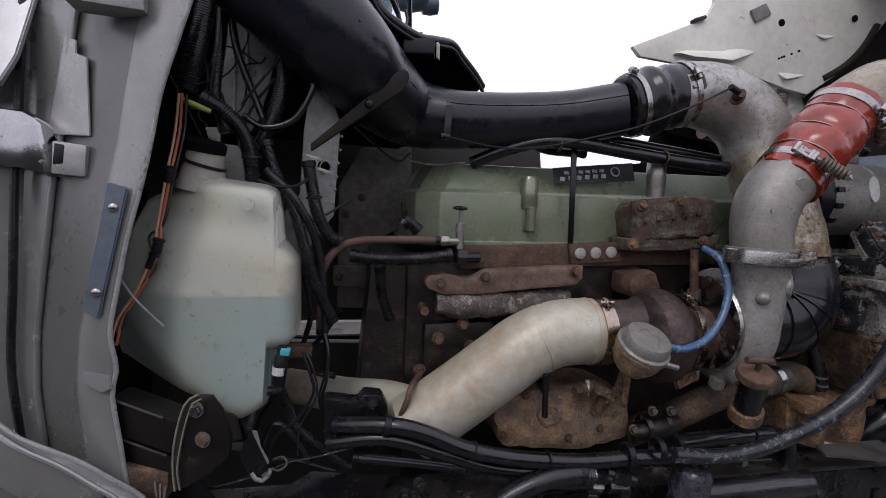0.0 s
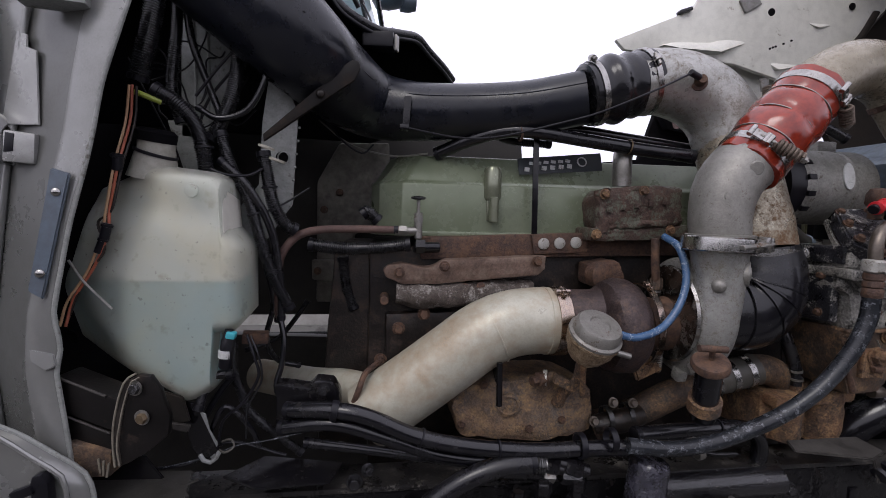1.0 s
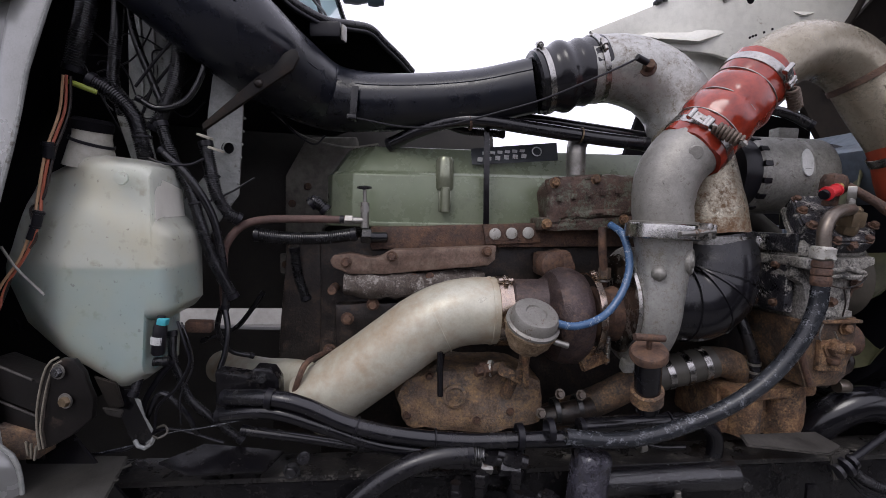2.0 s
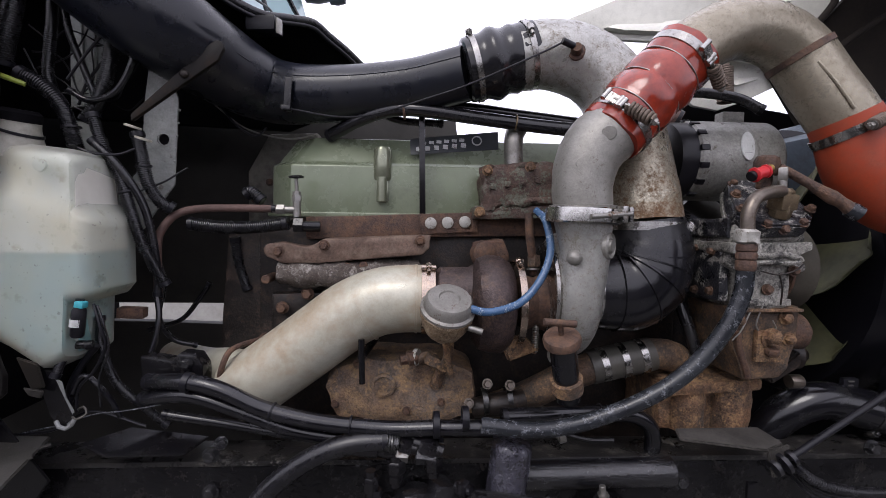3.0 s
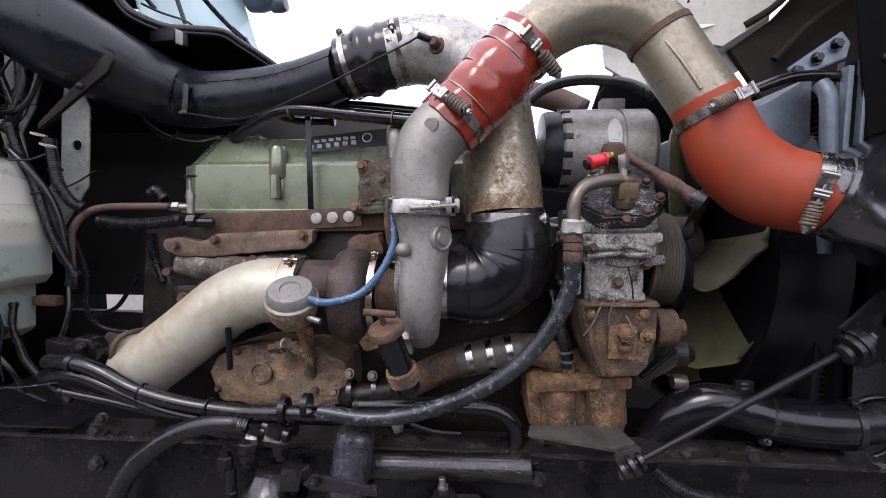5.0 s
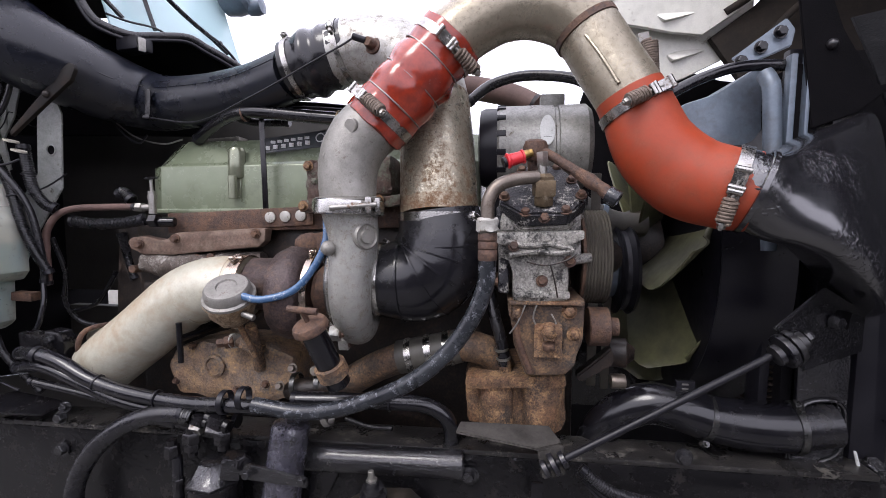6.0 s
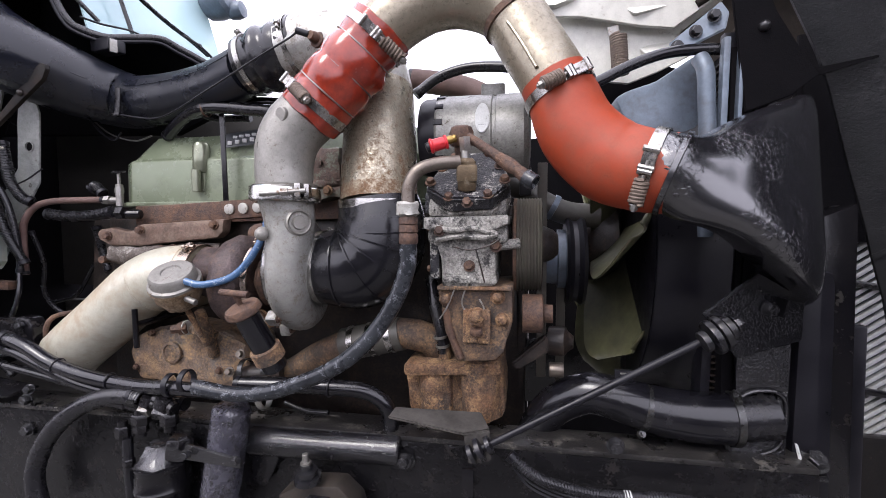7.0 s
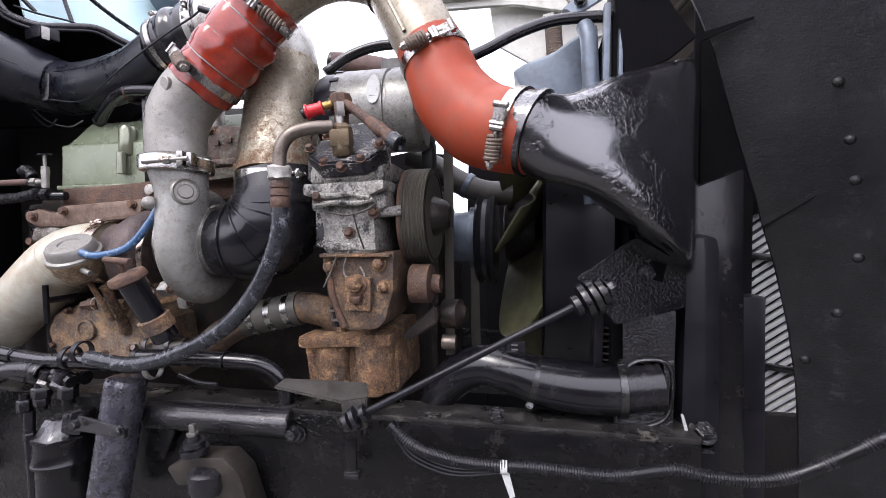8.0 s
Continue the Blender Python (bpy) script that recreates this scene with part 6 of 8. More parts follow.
for k, pts in enumerate(([(1.152, 0.78, 1.326), (1.138, 0.775, 1.295), (1.131, 0.775, 1.264), (1.15, 0.775, 1.243), (1.171, 0.775, 1.256), (1.163, 0.775, 1.275)], [(1.158, 0.76, 1.369), (1.166, 0.76, 1.339), (1.173, 0.77, 1.307)], [(1.119, 0.775, 1.297), (1.102, 0.775, 1.257), (1.088, 0.78, 1.235)], [(1.116, 0.752, 1.373), (1.148, 0.75, 1.367), (1.183, 0.752, 1.375), (1.202, 0.756, 1.387)])):
    single("sensor_wire", tube(pts, 0.0016, 6, 0.005), m_rust_dark if k in (1, 3) else m_steel_dull, "thin stray wire beside the compressor", "wire", "stray wires at the compressor")
part("through_boss", rod((1.193, 0.79, 1.372), (1.235, 0.8, 1.377), 0.0095), m_pump, comp)
part("arched_rib", join(rough(tube([(1.08, 0.752, 1.409), (1.118, 0.75, 1.401), (1.153, 0.749, 1.405), (1.192, 0.752, 1.397)], 0.005, 8), 0.001, 60), rough(tube([(1.086, 0.755, 1.384), (1.128, 0.752, 1.391), (1.173, 0.752, 1.389), (1.197, 0.755, 1.395)], 0.005, 8), 0.001, 60)), m_pump, comp)
part("bottom_flange", rough(box((1.145, 0.8, 1.311), (0.1, 0.06, 0.014), (0, 0, 0), 0.003), 0.001, 60), m_pump, comp)
for p in ((0.17, 0.985, 1.255), (0.246, 0.985, 1.235), (0.13, 0.99, 1.181), (0.227, 0.985, 1.288)):
    part("block_bolt", hex_bolt(p, (0, -1, 0), 0.011, 0.012), m_rust, block)
part("side_cover", rough(prism([(0.14, 1.285), (0.295, 1.292), (0.347, 1.233), (0.243, 1.152), (0.139, 1.125)], 0.998, 1.05, 0.01), 0.004, 40, 3), m_rust_dark, block)

# ---- frame rail and what is bolted to it ----
rail = thing("frame_rail", "black oily steel truck frame rail", "frame rail", (0.5, 0.82, 0.7))
part("web", box((0.45, 0.822, 0.845), (2.6, 0.012, 0.26), (0, 0, 0), 0.004), m_rail, rail)
part("top_flange", box((0.45, 0.86, 0.98), (2.6, 0.088, 0.012), (0, 0, 0), 0.005), m_flange, rail)
part("bottom_flange", box((0.45, 0.86, 0.712), (2.6, 0.088, 0.012), (0, 0, 0), 0.005), m_rail, rail)
# Rod laid on to form the rail's rounded top edge.
part("rounded_top", rod((0.669, 0.815, 0.951), (1.001, 0.815, 0.955), 0.030, 30), m_greasy, rail, "greasy black rounded top edge of the rail")
for p in ((1.014, 0.812, 0.937), (0.716, 0.812, 0.936), (1.01, 0.8, 0.943), (1.409, 0.8, 1.008), (0.083, 0.812, 0.928), (0.085, 0.812, 1.002), (0.912, 0.812, 0.82)):
    part("rail_bolt", hex_bolt(p, (0, -1, 0), 0.012, 0.012), m_greasy, rail)
far = thing("frame_rail", "black far side steel frame rail", "frame rail", (0.5, 1.6, 0.7))
part("web", box((0.45, 1.66, 0.86), (2.6, 0.012, 0.24), (0, 0, 0), 0.004), m_rail, far)

ped = thing("stay_bracket", "bent black steel stay bracket on the frame rail", "bracket", (1.082, 0.78, 1.035))
part("plate", slab([(0.987, 0.77, 1.043), (0.994, 0.8, 1.05), (1.164, 0.8, 1.05), (1.184, 0.755, 1.041), (1.138, 0.74, 1.032)], 0.006), m_dust_highlight, ped)
part("tab", slab([(1.138, 0.74, 1.034), (1.185, 0.745, 1.045), (1.187, 0.74, 0.991), (1.148, 0.735, 0.984)], 0.006), m_dust_highlight, ped)
stay = thing("radiator_stay", "black radiator stay rod with stacked rubber bushings", "rod", (1.178, 0.735, 1.014))
sa, sb = Vector((1.149, 0.735, 1.002)), Vector((1.603, 0.79, 1.243))
sd = (sb - sa).normalized()
part("rod", rod(sa, sb, 0.0066, 16), m_plastic, stay)
for p, rr in (((1.152, 0.735, 1.004), 0.016), ((1.167, 0.736, 1.012), 0.021), ((1.183, 0.737, 1.021), 0.016)):
    part("bushing", lathe([(rr * 0.6, -0.006), (rr, -0.004), (rr, 0.004), (rr * 0.6, 0.006)], p, sd, 24), m_rubber, stay)
for k, rr in enumerate((0.018, 0.03, 0.03, 0.022)):
    p = Vector((1.545, 0.775, 1.213)).lerp(Vector((1.586, 0.788, 1.233)), k / 3)
    part("bushing", lathe([(rr * 0.6, -0.007), (rr, -0.005), (rr * 1.02, 0.0), (rr, 0.005), (rr * 0.6, 0.007)], p, sd, 28), m_rubber, stay)
part("nut", hex_bolt((1.595, 0.79, 1.239), sd, 0.011, 0.012), m_greasy, stay)

post = thing("radiator_support", "black steel radiator support with a lumpy painted gusset", "support", (1.72, 0.88, 0.75))
part("gusset", rough(slab([(1.543, 0.79, 1.258), (1.645, 0.82, 1.325), (1.735, 0.862, 1.275), (1.735, 0.862, 1.2), (1.612, 0.815, 1.175)], 0.008), 0.0012, 90, 7), m_greasy, post)
part("upright", join(prism([(1.631, 1.191), (1.721, 1.194), (1.72, 1.104), (1.632, 1.094)], 0.862, 0.874, 0.002), prism([(1.701, 1.103), (1.72, 1.104), (1.719, 1.018), (1.702, 1.016)], 0.862, 0.874, 0.002), prism([(1.618, 0.997), (1.667, 1.007), (1.702, 1.026), (1.719, 1.027), (1.716, 0.809), (1.615, 0.796)], 0.862, 0.874, 0.002)), m_greasy, post)
part("column", prism([(1.747, 1.409), (1.843, 1.448), (1.852, 0.778), (1.753, 0.766)], 0.90, 0.98, 0.008), m_black, post)
part("rear_column", prism([(1.86, 1.207), (1.912, 1.208), (1.916, 0.754), (1.866, 0.748)], 0.97, 1.02, 0.006), m_plastic, post)
part("gusset_bolt", hex_bolt((1.662, 0.822, 1.263), (0.3, -1, 0), 0.011, 0.012), m_greasy, post)
part("square_hole", box((1.682, 0.831, 1.266), (0.024, 0.008, 0.032), (0, 14, 24), 0.001), m_blackwall, post)
part("opening_rim", tube([(1.624, 0.86, 0.985), (1.62, 0.86, 1.03), (1.628, 0.86, 1.072), (1.65, 0.86, 1.098), (1.685, 0.86, 1.105), (1.708, 0.86, 1.098), (1.716, 0.86, 1.075), (1.714, 0.86, 1.03), (1.704, 0.86, 1.0), (1.67, 0.86, 0.982), (1.624, 0.86, 0.974)], 0.004, 8), m_greasy, post)
part("corner_bolt", hex_bolt((1.765, 0.86, 0.979), (0.1, -0.6, 0.8), 0.017, 0.014), m_greasy, post)
part("corner_plate", slab([(1.731, 0.86, 0.942), (1.778, 0.84, 0.956), (1.796, 0.9, 0.966), (1.749, 0.9, 0.962)], 0.008), m_greasy, post)
part("white_edge", slab([(1.726, 0.85, 1.015), (1.731, 0.85, 1.013), (1.748, 0.85, 0.952), (1.741, 0.85, 0.95)], 0.004, 0.001), m_whitetag, post)

low = thing("radiator_hose", "black lower radiator hose with two steel clamps", "hose", (1.531, 0.87, 1.038))
part("hose", tube([(1.253, 0.93, 0.927), (1.275, 0.92, 0.984), (1.313, 0.905, 1.037), (1.371, 0.89, 1.07), (1.428, 0.88, 1.065), (1.49, 0.875, 1.05), (1.561, 0.872, 1.043), (1.63, 0.87, 1.044)], [0.034, 0.037, 0.04, 0.041, 0.042, 0.046, 0.048, 0.048], 34, 0.01), m_rubber_gloss, low)
part("spigot", tube([(1.615, 0.87, 1.043), (1.699, 0.872, 1.055)], 0.044, 34), m_rubber, low)
band_clamp(low, (1.476, 0.876, 1.052), (1, 0, -0.25), 0.0445, 0.013, (0.1, -0.5, -0.9), 0, m_clamp_dark)
band_clamp(low, (1.63, 0.87, 1.044), (1, 0, 0.03), 0.0485, 0.013, (0, -0.4, 1), 0, m_clamp_dark)


def cable(name, label, pts, r, material, ribbed=False, seg=12, pitch=0.0042, group=""):
    """A wire is one mesh; a hose or a conduit has its run and a sleeve or tape at both ends."""
    if r < 0.006 and not ribbed:
        return single(name, tube(pts, r, seg, 0.006), material, label, "wire", group)
    ob = thing(name, label, "conduit" if ribbed else "hose", pts[0], group)
    part("conduit" if ribbed else "run", loom(pts, r, pitch) if ribbed else tube(pts, r, max(seg, 16), max(r * 0.7, 0.006)), material, ob)
    for p, q in ((pts[0], pts[1]), (pts[-1], pts[-2])):
        d = Vector(q) - Vector(p)
        part("tape" if ribbed else "sleeve", ring(Vector(p) + d.normalized() * 0.006, d, r * 0.98, 0.010, 0.0012, 18), m_plastic, ob)
    return ob


cable("wire_loom", "grey ribbed wire conduit looped below the frame rail", [(1.218, 0.77, 0.989), (1.253, 0.765, 0.963), (1.294, 0.76, 0.948), (1.374, 0.76, 0.936), (1.479, 0.765, 0.937), (1.597, 0.77, 0.933), (1.693, 0.775, 0.95), (1.751, 0.775, 0.944), (1.829, 0.77, 0.95), (1.894, 0.765, 0.98), (1.99, 0.75, 1.051)], 0.0210 / 2, m_conduit, True, pitch=0.005)
for k in range(3):
    cable("wire", "thin black wire beside the conduit", [(1.227 - 0.0015 * k, 0.775 + 0.002 * k, 0.974 - 0.006 * k), (1.265 - 0.002 * k, 0.77 + 0.002 * k, 0.943 - 0.0085 * k), (1.332, 0.77 + 0.002 * k, 0.921 - 0.0075 * k), (1.421, 0.775 + 0.002 * k, 0.923 - 0.004 * k)], 0.0022, m_plastic, seg=6)
tape = thing("cable_tape", "white tape wrapped round the wire conduit", "tape", (1.424, 0.765, 0.933))
part("wrap", ring((1.424, 0.763, 0.934), (1, 0, 0), 0.0105, 0.012, 0.001, 18), m_whitetag, tape)
part("tail", slab([(1.418, 0.757, 0.93), (1.432, 0.757, 0.931), (1.443, 0.757, 0.888), (1.434, 0.757, 0.885)], 0.0012, 0), m_whitetag, tape)

# fuel filter head, canister and mount on the rail
can = thing("strut_canister", "greasy black steel canister strapped to the frame rail", "canister", (0.65, 0.75, 0.897))
a, b = Vector((0.66, 0.765, 1.046)), Vector((0.625, 0.745, 0.79))
part("body", rough(lathe([(0.03, 0), (0.036, 0.004), (0.038, 0.012)] + [(0.0375, 0.012 + 0.006 * k) for k in range(1, int((b - a).length / 0.006))], a, b - a, 48), 0.0014, 110), m_can, can)
part("strap", slab([(0.567, 0.735, 0.955), (0.587, 0.72, 0.978), (0.718, 0.71, 0.968), (0.717, 0.71, 0.95), (0.585, 0.72, 0.946)], 0.008), m_greasy, can)
part("strap_bolt", hex_bolt((0.594, 0.712, 0.965), (0, -1, 0), 0.008, 0.008), m_greasy, can)
part("strap_bolt", hex_bolt((0.71, 0.7, 0.968), (0, -1, 0), 0.008, 0.008), m_greasy, can)
part("angle", slab([(0.68, 0.8, 0.957), (0.743, 0.8, 0.961), (0.74, 0.8, 0.923), (0.709, 0.8, 0.86), (0.677, 0.8, 0.861)], 0.006), m_black, can)
filt = thing("fuel_filter", "wet black fuel filter head with hose fittings", "filter", (0.481, 0.76, 0.956))
fr = 0.0549
fx, fy, fz = (0.478, 0.78, 0.821)
part("bowl", lathe([(fr * 0.9, -0.06), (fr * 0.93, 0.028), (fr * 1.04, 0.03), (fr * 1.06, 0.036), (fr, 0.042), (fr * 0.97, 0.075), (fr, 0.078), (fr * 0.99, 0.083)], (fx, fy, fz), (0, 0, 1), 36), m_black, filt)
part("head", lathe([(fr, 0.0835), (fr * 1.02, 0.088), (fr * 0.86, 0.094), (fr * 0.55, 0.125), (fr * 0.42, 0.128)], (fx, fy, fz), (0, 0, 1), 6, 0.4), m_greasy, filt)
part("head_side", rough(box((0.524, 0.775, 0.943), (0.04, 0.05, 0.045), (0, 10, 20), 0.006), 0.002, 60), m_greasy, filt)
for p, d, r, h in (((0.442, 0.765, 1.001), (0, 0, 1), 0.0185, 0.012), ((0.441, 0.765, 0.981), (0, 0, 1), 0.015, 0.010), ((0.395, 0.765, 0.968), (0, 0, 1), 0.015, 0.014), ((0.406, 0.765, 0.903), (0, 0, 1), 0.0125, 0.008), ((0.405, 0.765, 0.89), (0, 0, 1), 0.012, 0.004), ((0.568, 0.74, 0.97), (0.7, -0.7, 0.1), 0.016, 0.010), ((0.502, 0.765, 1.037), (1, -0.2, -0.25), 0.0195, 0.016), ((0.459, 0.767, 1.038), (1, -0.1, -0.2), 0.0165, 0.012), ((0.511, 0.765, 1.006), (0, 0, 1), 0.018, 0.014)):
    part("hex_fitting", join(lathe([(r * 0.86, -h), (r, -h * 0.75), (r, h * 0.75), (r * 0.86, h)], p, d, 6, 0.3), lathe([(r * 0.66, -h * 1.8), (r * 0.66, h * 1.8)], p, d, 18)), m_black, filt)
part("side_line", tube([(0.406, 0.765, 0.957), (0.405, 0.765, 0.888), (0.41, 0.765, 0.823), (0.412, 0.765, 0.749)], 0.0105, 14), m_rubber_gloss, filt)
part("crimp", coil((0.425, 0.765, 1.046), (0.444, 0.765, 1.043), 0.0155, 0.003, 4), m_clamp_dark, filt)
cable("fuel_hose", "black braided fuel hose curving up to bright fittings", [(0.428, 0.77, 1.047), (0.354, 0.77, 1.041), (0.279, 0.77, 1.012), (0.209, 0.77, 0.958), (0.165, 0.77, 0.895), (0.148, 0.77, 0.834), (0.163, 0.77, 0.755)], 0.0386 / 2, m_rubber)
fit2 = thing("hose_fitting", "black and bright hex hose fitting", "fitting", (0.422, 0.77, 1.027))
part("sleeve", rod((0.362, 0.77, 1.037), (0.409, 0.77, 1.031), 0.0165, 20), m_black, fit2)
part("hex_nut", lathe([(0.015, -0.012), (0.017, -0.01), (0.017, 0.01), (0.015, 0.012)], (0.453, 0.77, 1.023), (1, 0, -0.1), 6), m_steel_dull, fit2, "bright hex nut")
part("hex_body", lathe([(0.017, -0.02), (0.019, -0.018), (0.019, 0.018), (0.016, 0.02)], (0.498, 0.77, 1.02), (1, 0, -0.1), 6), m_greasy, fit2)
part("collar", rod((0.409, 0.77, 1.031), (0.442, 0.77, 1.025), 0.014, 18), m_black, fit2)
mnt = thing("engine_mount", "black rubber engine mount with a stacked bolt", "mount", (0.819, 0.76, 0.885))
part("arm", prism([(0.764, 0.877), (0.811, 0.904), (0.893, 0.909), (0.927, 0.879), (0.964, 0.771), (0.871, 0.76), (0.861, 0.855), (0.789, 0.842)], 0.745, 0.80, 0.008), m_frame_black, mnt)
for rr, p, m in ((0.026, (0.832, 0.745, 0.916), m_rubber), (0.02, (0.831, 0.745, 0.929), m_greasy), (0.012, (0.83, 0.745, 0.94), m_greasy)):
    part("washer", lathe([(rr, 0), (rr, 0.010)], p, (0, -0.1, 1), 28), m, mnt)
part("bolt", rod((0.829, 0.745, 0.943), (0.827, 0.745, 0.969), 0.006), m_steel_dull, mnt)
part("nut", lathe([(0.011, 0), (0.011, 0.012)], (0.829, 0.745, 0.942), (0, -0.1, 1), 6), m_steel_dull, mnt)
part("lower_bush", lathe([(0.03, 0), (0.034, 0.01), (0.034, 0.04), (0.02, 0.05)], (0.855, 0.75, 0.838), (0, 0, 1), 28), m_rubber, mnt)
hang = thing("hook_bracket", "small black hanger bracket below the stay", "bracket", (1.148, 0.76, 0.937))
part("tab", box((1.141, 0.775, 0.924), (0.022, 0.008, 0.06)), m_black, hang)
part("lower_tab", box((1.144, 0.775, 0.889), (0.03, 0.02, 0.014)), m_greasy, hang)

# hoses that lie along the rail
cable("coolant_hose", "shiny black hose lying along the frame rail", [(-0.047, 0.84, 1.136), (0.052, 0.8, 1.149), (0.116, 0.79, 1.137), (0.194, 0.785, 1.103), (0.293, 0.78, 1.08), (0.42, 0.775, 1.068), (0.525, 0.765, 1.073), (0.631, 0.755, 1.076)], 0.0152, m_rubber_gloss)
cable("coolant_hose", "shiny black hose lying along the frame rail", [(-0.059, 0.84, 1.101), (0.048, 0.81, 1.119), (0.144, 0.8, 1.093), (0.249, 0.8, 1.054), (0.378, 0.795, 1.037), (0.531, 0.79, 1.029)], 0.0138, m_rubber_gloss)
cable("coolant_hose", "dull black hose behind the frame rail hoses", [(-0.013, 0.83, 1.075), (0.114, 0.83, 1.054), (0.244, 0.83, 1.029), (0.378, 0.83, 1.007)], 0.0095, m_rubber)
cable("coolant_hose", "black hose looping down at the gear drive", [(0.968, 0.84, 0.964), (0.972, 0.84, 1.007), (0.958, 0.835, 1.044), (0.918, 0.83, 1.067), (0.848, 0.82, 1.074), (0.754, 0.81, 1.077), (0.645, 0.8, 1.077)], 0.0165, m_rubber_gloss)
for p, ax, r in (((0.048, 0.8, 1.149), (1, 0, -0.2), 0.016), ((0.516, 0.768, 1.078), (1, 0, 0), 0.022), ((0.742, 0.745, 1.074), (1, 0, 0.3), 0.0185), ((0.568, 0.75, 1.097), (1, 0, 0), 0.02)):
    cl = single("hose_clip", ring(p, ax, r, 0.013, 0.0025, 28), m_steel_dull if p[0] > 0.4 and r < 0.02 else m_plastic, "clip round the hoses on the rail", "clip")
cable("brake_line", "thin black line along the rail with a bright end", [(0.762, 0.79, 1.048), (0.812, 0.785, 1.037), (0.861, 0.78, 1.038)], 0.005, m_black)

eb = thing("exhaust_bracket", "black steel bracket beside the exhaust pipe", "bracket", (0.009, 0.86, 1.121))
part("plate", rough(prism([(-0.07, 1.182), (-0.008, 1.172), (0.005, 1.187), (0.038, 1.184), (0.052, 1.161), (0.054, 1.108), (0.025, 1.08), (-0.07, 1.095)], 0.855, 0.895, 0.006), 0.001, 50, 2), m_black, eb)
part("bolt", hex_bolt((0.022, 0.853, 1.168), (0, -1, 0), 0.009, 0.009), m_greasy, eb)
part("bolt", hex_bolt((0.109, 0.8, 1.032), (0.4, -1, 0.2), 0.009, 0.012), m_greasy, eb)

for p, ax, r in (((0.209, 0.785, 1.098), (1, 0, -0.35), 0.0165), ((0.356, 0.778, 1.074), (1, 0, -0.08), 0.0165), ((0.848, 0.82, 1.074), (1, 0, -0.05), 0.018), ((-0.2, 0.877, 1.629), (0.1, 0, -1), 0.0155), ((-0.121, 0.91, 1.507), (0.3, 0, -1), 0.013), ((-0.096, 0.93, 1.562), (0.1, 0, -1), 0.0145)):
    single("cable_tie", ring(p, ax, r, 0.004, 0.0016, 22), m_plastic, "black plastic tie round a hose", "tie", "black ties")

# hoses above the valve cover
cable("coolant_hose", "shiny black hose running above the valve cover", [(0.256, 1.08, 1.66), (0.331, 1.04, 1.69), (0.402, 1.01, 1.708), (0.472, 0.99, 1.708), (0.6, 0.98, 1.692), (0.728, 0.97, 1.676), (0.845, 0.95, 1.662)], 0.0155, m_rubber_gloss)
cable("coolant_hose", "black hose running above the valve cover", [(0.449, 1.03, 1.725), (0.581, 1.02, 1.723), (0.717, 1.02, 1.709), (0.875, 1, 1.687)], 0.0125, m_rubber_gloss)
cable("wire_loom", "ribbed black conduit behind the intake", [(0.295, 1.05, 1.781), (0.407, 1.05, 1.703), (0.535, 1.05, 1.691)], 0.010, m_conduit, True)
single("cable_tie", ring((0.694, 0.972, 1.681), (1, 0, -0.1), 0.017, 0.004, 0.0015, 24), m_brass, "yellowed tie round the hose", "tie")
single("hose_clip", ring((0.442, 1, 1.707), (1, 0, 0.1), 0.018, 0.006, 0.002, 24), m_rust, "rusty clip round the hose", "clip")
cable("wire", "thin grey wire strung under the intake duct", [(-0.023, 1.1, 1.732), (0.051, 1.1, 1.678), (0.152, 1.08, 1.652), (0.234, 1.05, 1.657)], 0.0022, m_steel_dull, seg=6)
cable("brake_hose", "black hose behind the alternator", [(0.992, 1, 1.713), (1.046, 1.02, 1.757), (1.123, 1.02, 1.774), (1.221, 1, 1.759), (1.278, 0.98, 1.725)], 0.012, m_rubber)
cable("coolant_hose", "large brown-black hose behind the alternator", [(0.939, 1.15, 1.795), (1.013, 1.15, 1.783), (1.093, 1.14, 1.761), (1.156, 1.12, 1.725)], 0.03, m_red_rust_hose, seg=20)
cable("hood_cable", "black stay hose to the radiator bracket", [(1.326, 0.86, 1.659), (1.379, 0.87, 1.681), (1.442, 0.88, 1.712), (1.505, 0.89, 1.733), (1.569, 0.9, 1.739), (1.618, 0.9, 1.736)], 0.0105, m_rubber_gloss)
upper = thing("radiator_hose", "dusty grey upper coolant hose with a blue clamp", "hose", (1.27, 1.1, 1.475))
part("hose", tube([(1.17, 1.1, 1.53), (1.23, 1.1, 1.5), (1.29, 1.105, 1.462), (1.35, 1.11, 1.436), (1.42, 1.12, 1.43)], 0.029, 24), m_hose_grey, upper)
part("clamp", ring((1.312, 1.107, 1.452), (0.85, 0.05, -0.45), 0.0292, 0.014, 0.0025, 28), m_bluegrey, upper, "blue-grey clamp")
angle = thing("radiator_bracket", "blue grey angle bracket with black bolts", "bracket", (1.577, 0.9, 1.784))
part("plate", slab([(1.519, 0.93, 1.762), (1.601, 0.9, 1.824), (1.614, 0.895, 1.8), (1.608, 0.895, 1.77), (1.539, 0.92, 1.743)], 0.006), m_bluegrey, angle)
for p in ((1.587, 0.893, 1.796), (1.56, 0.905, 1.774), (1.532, 0.918, 1.753)):
    part("bolt", hex_bolt(p, (0, -1, 0), 0.009, 0.01), m_black, angle)
part("side_plate", slab([(1.6, 0.872, 1.873), (1.652, 0.872, 1.867), (1.681, 0.872, 1.787), (1.724, 0.872, 1.713), (1.752, 0.872, 1.673), (1.709, 0.872, 1.638), (1.635, 0.872, 1.612)], 0.006), m_blackwall, angle, "black steel side plate")
part("knob", dome((1.66, 0.868, 1.761), (0, -1, 0), 0.010, 0.012), m_rubber, angle)

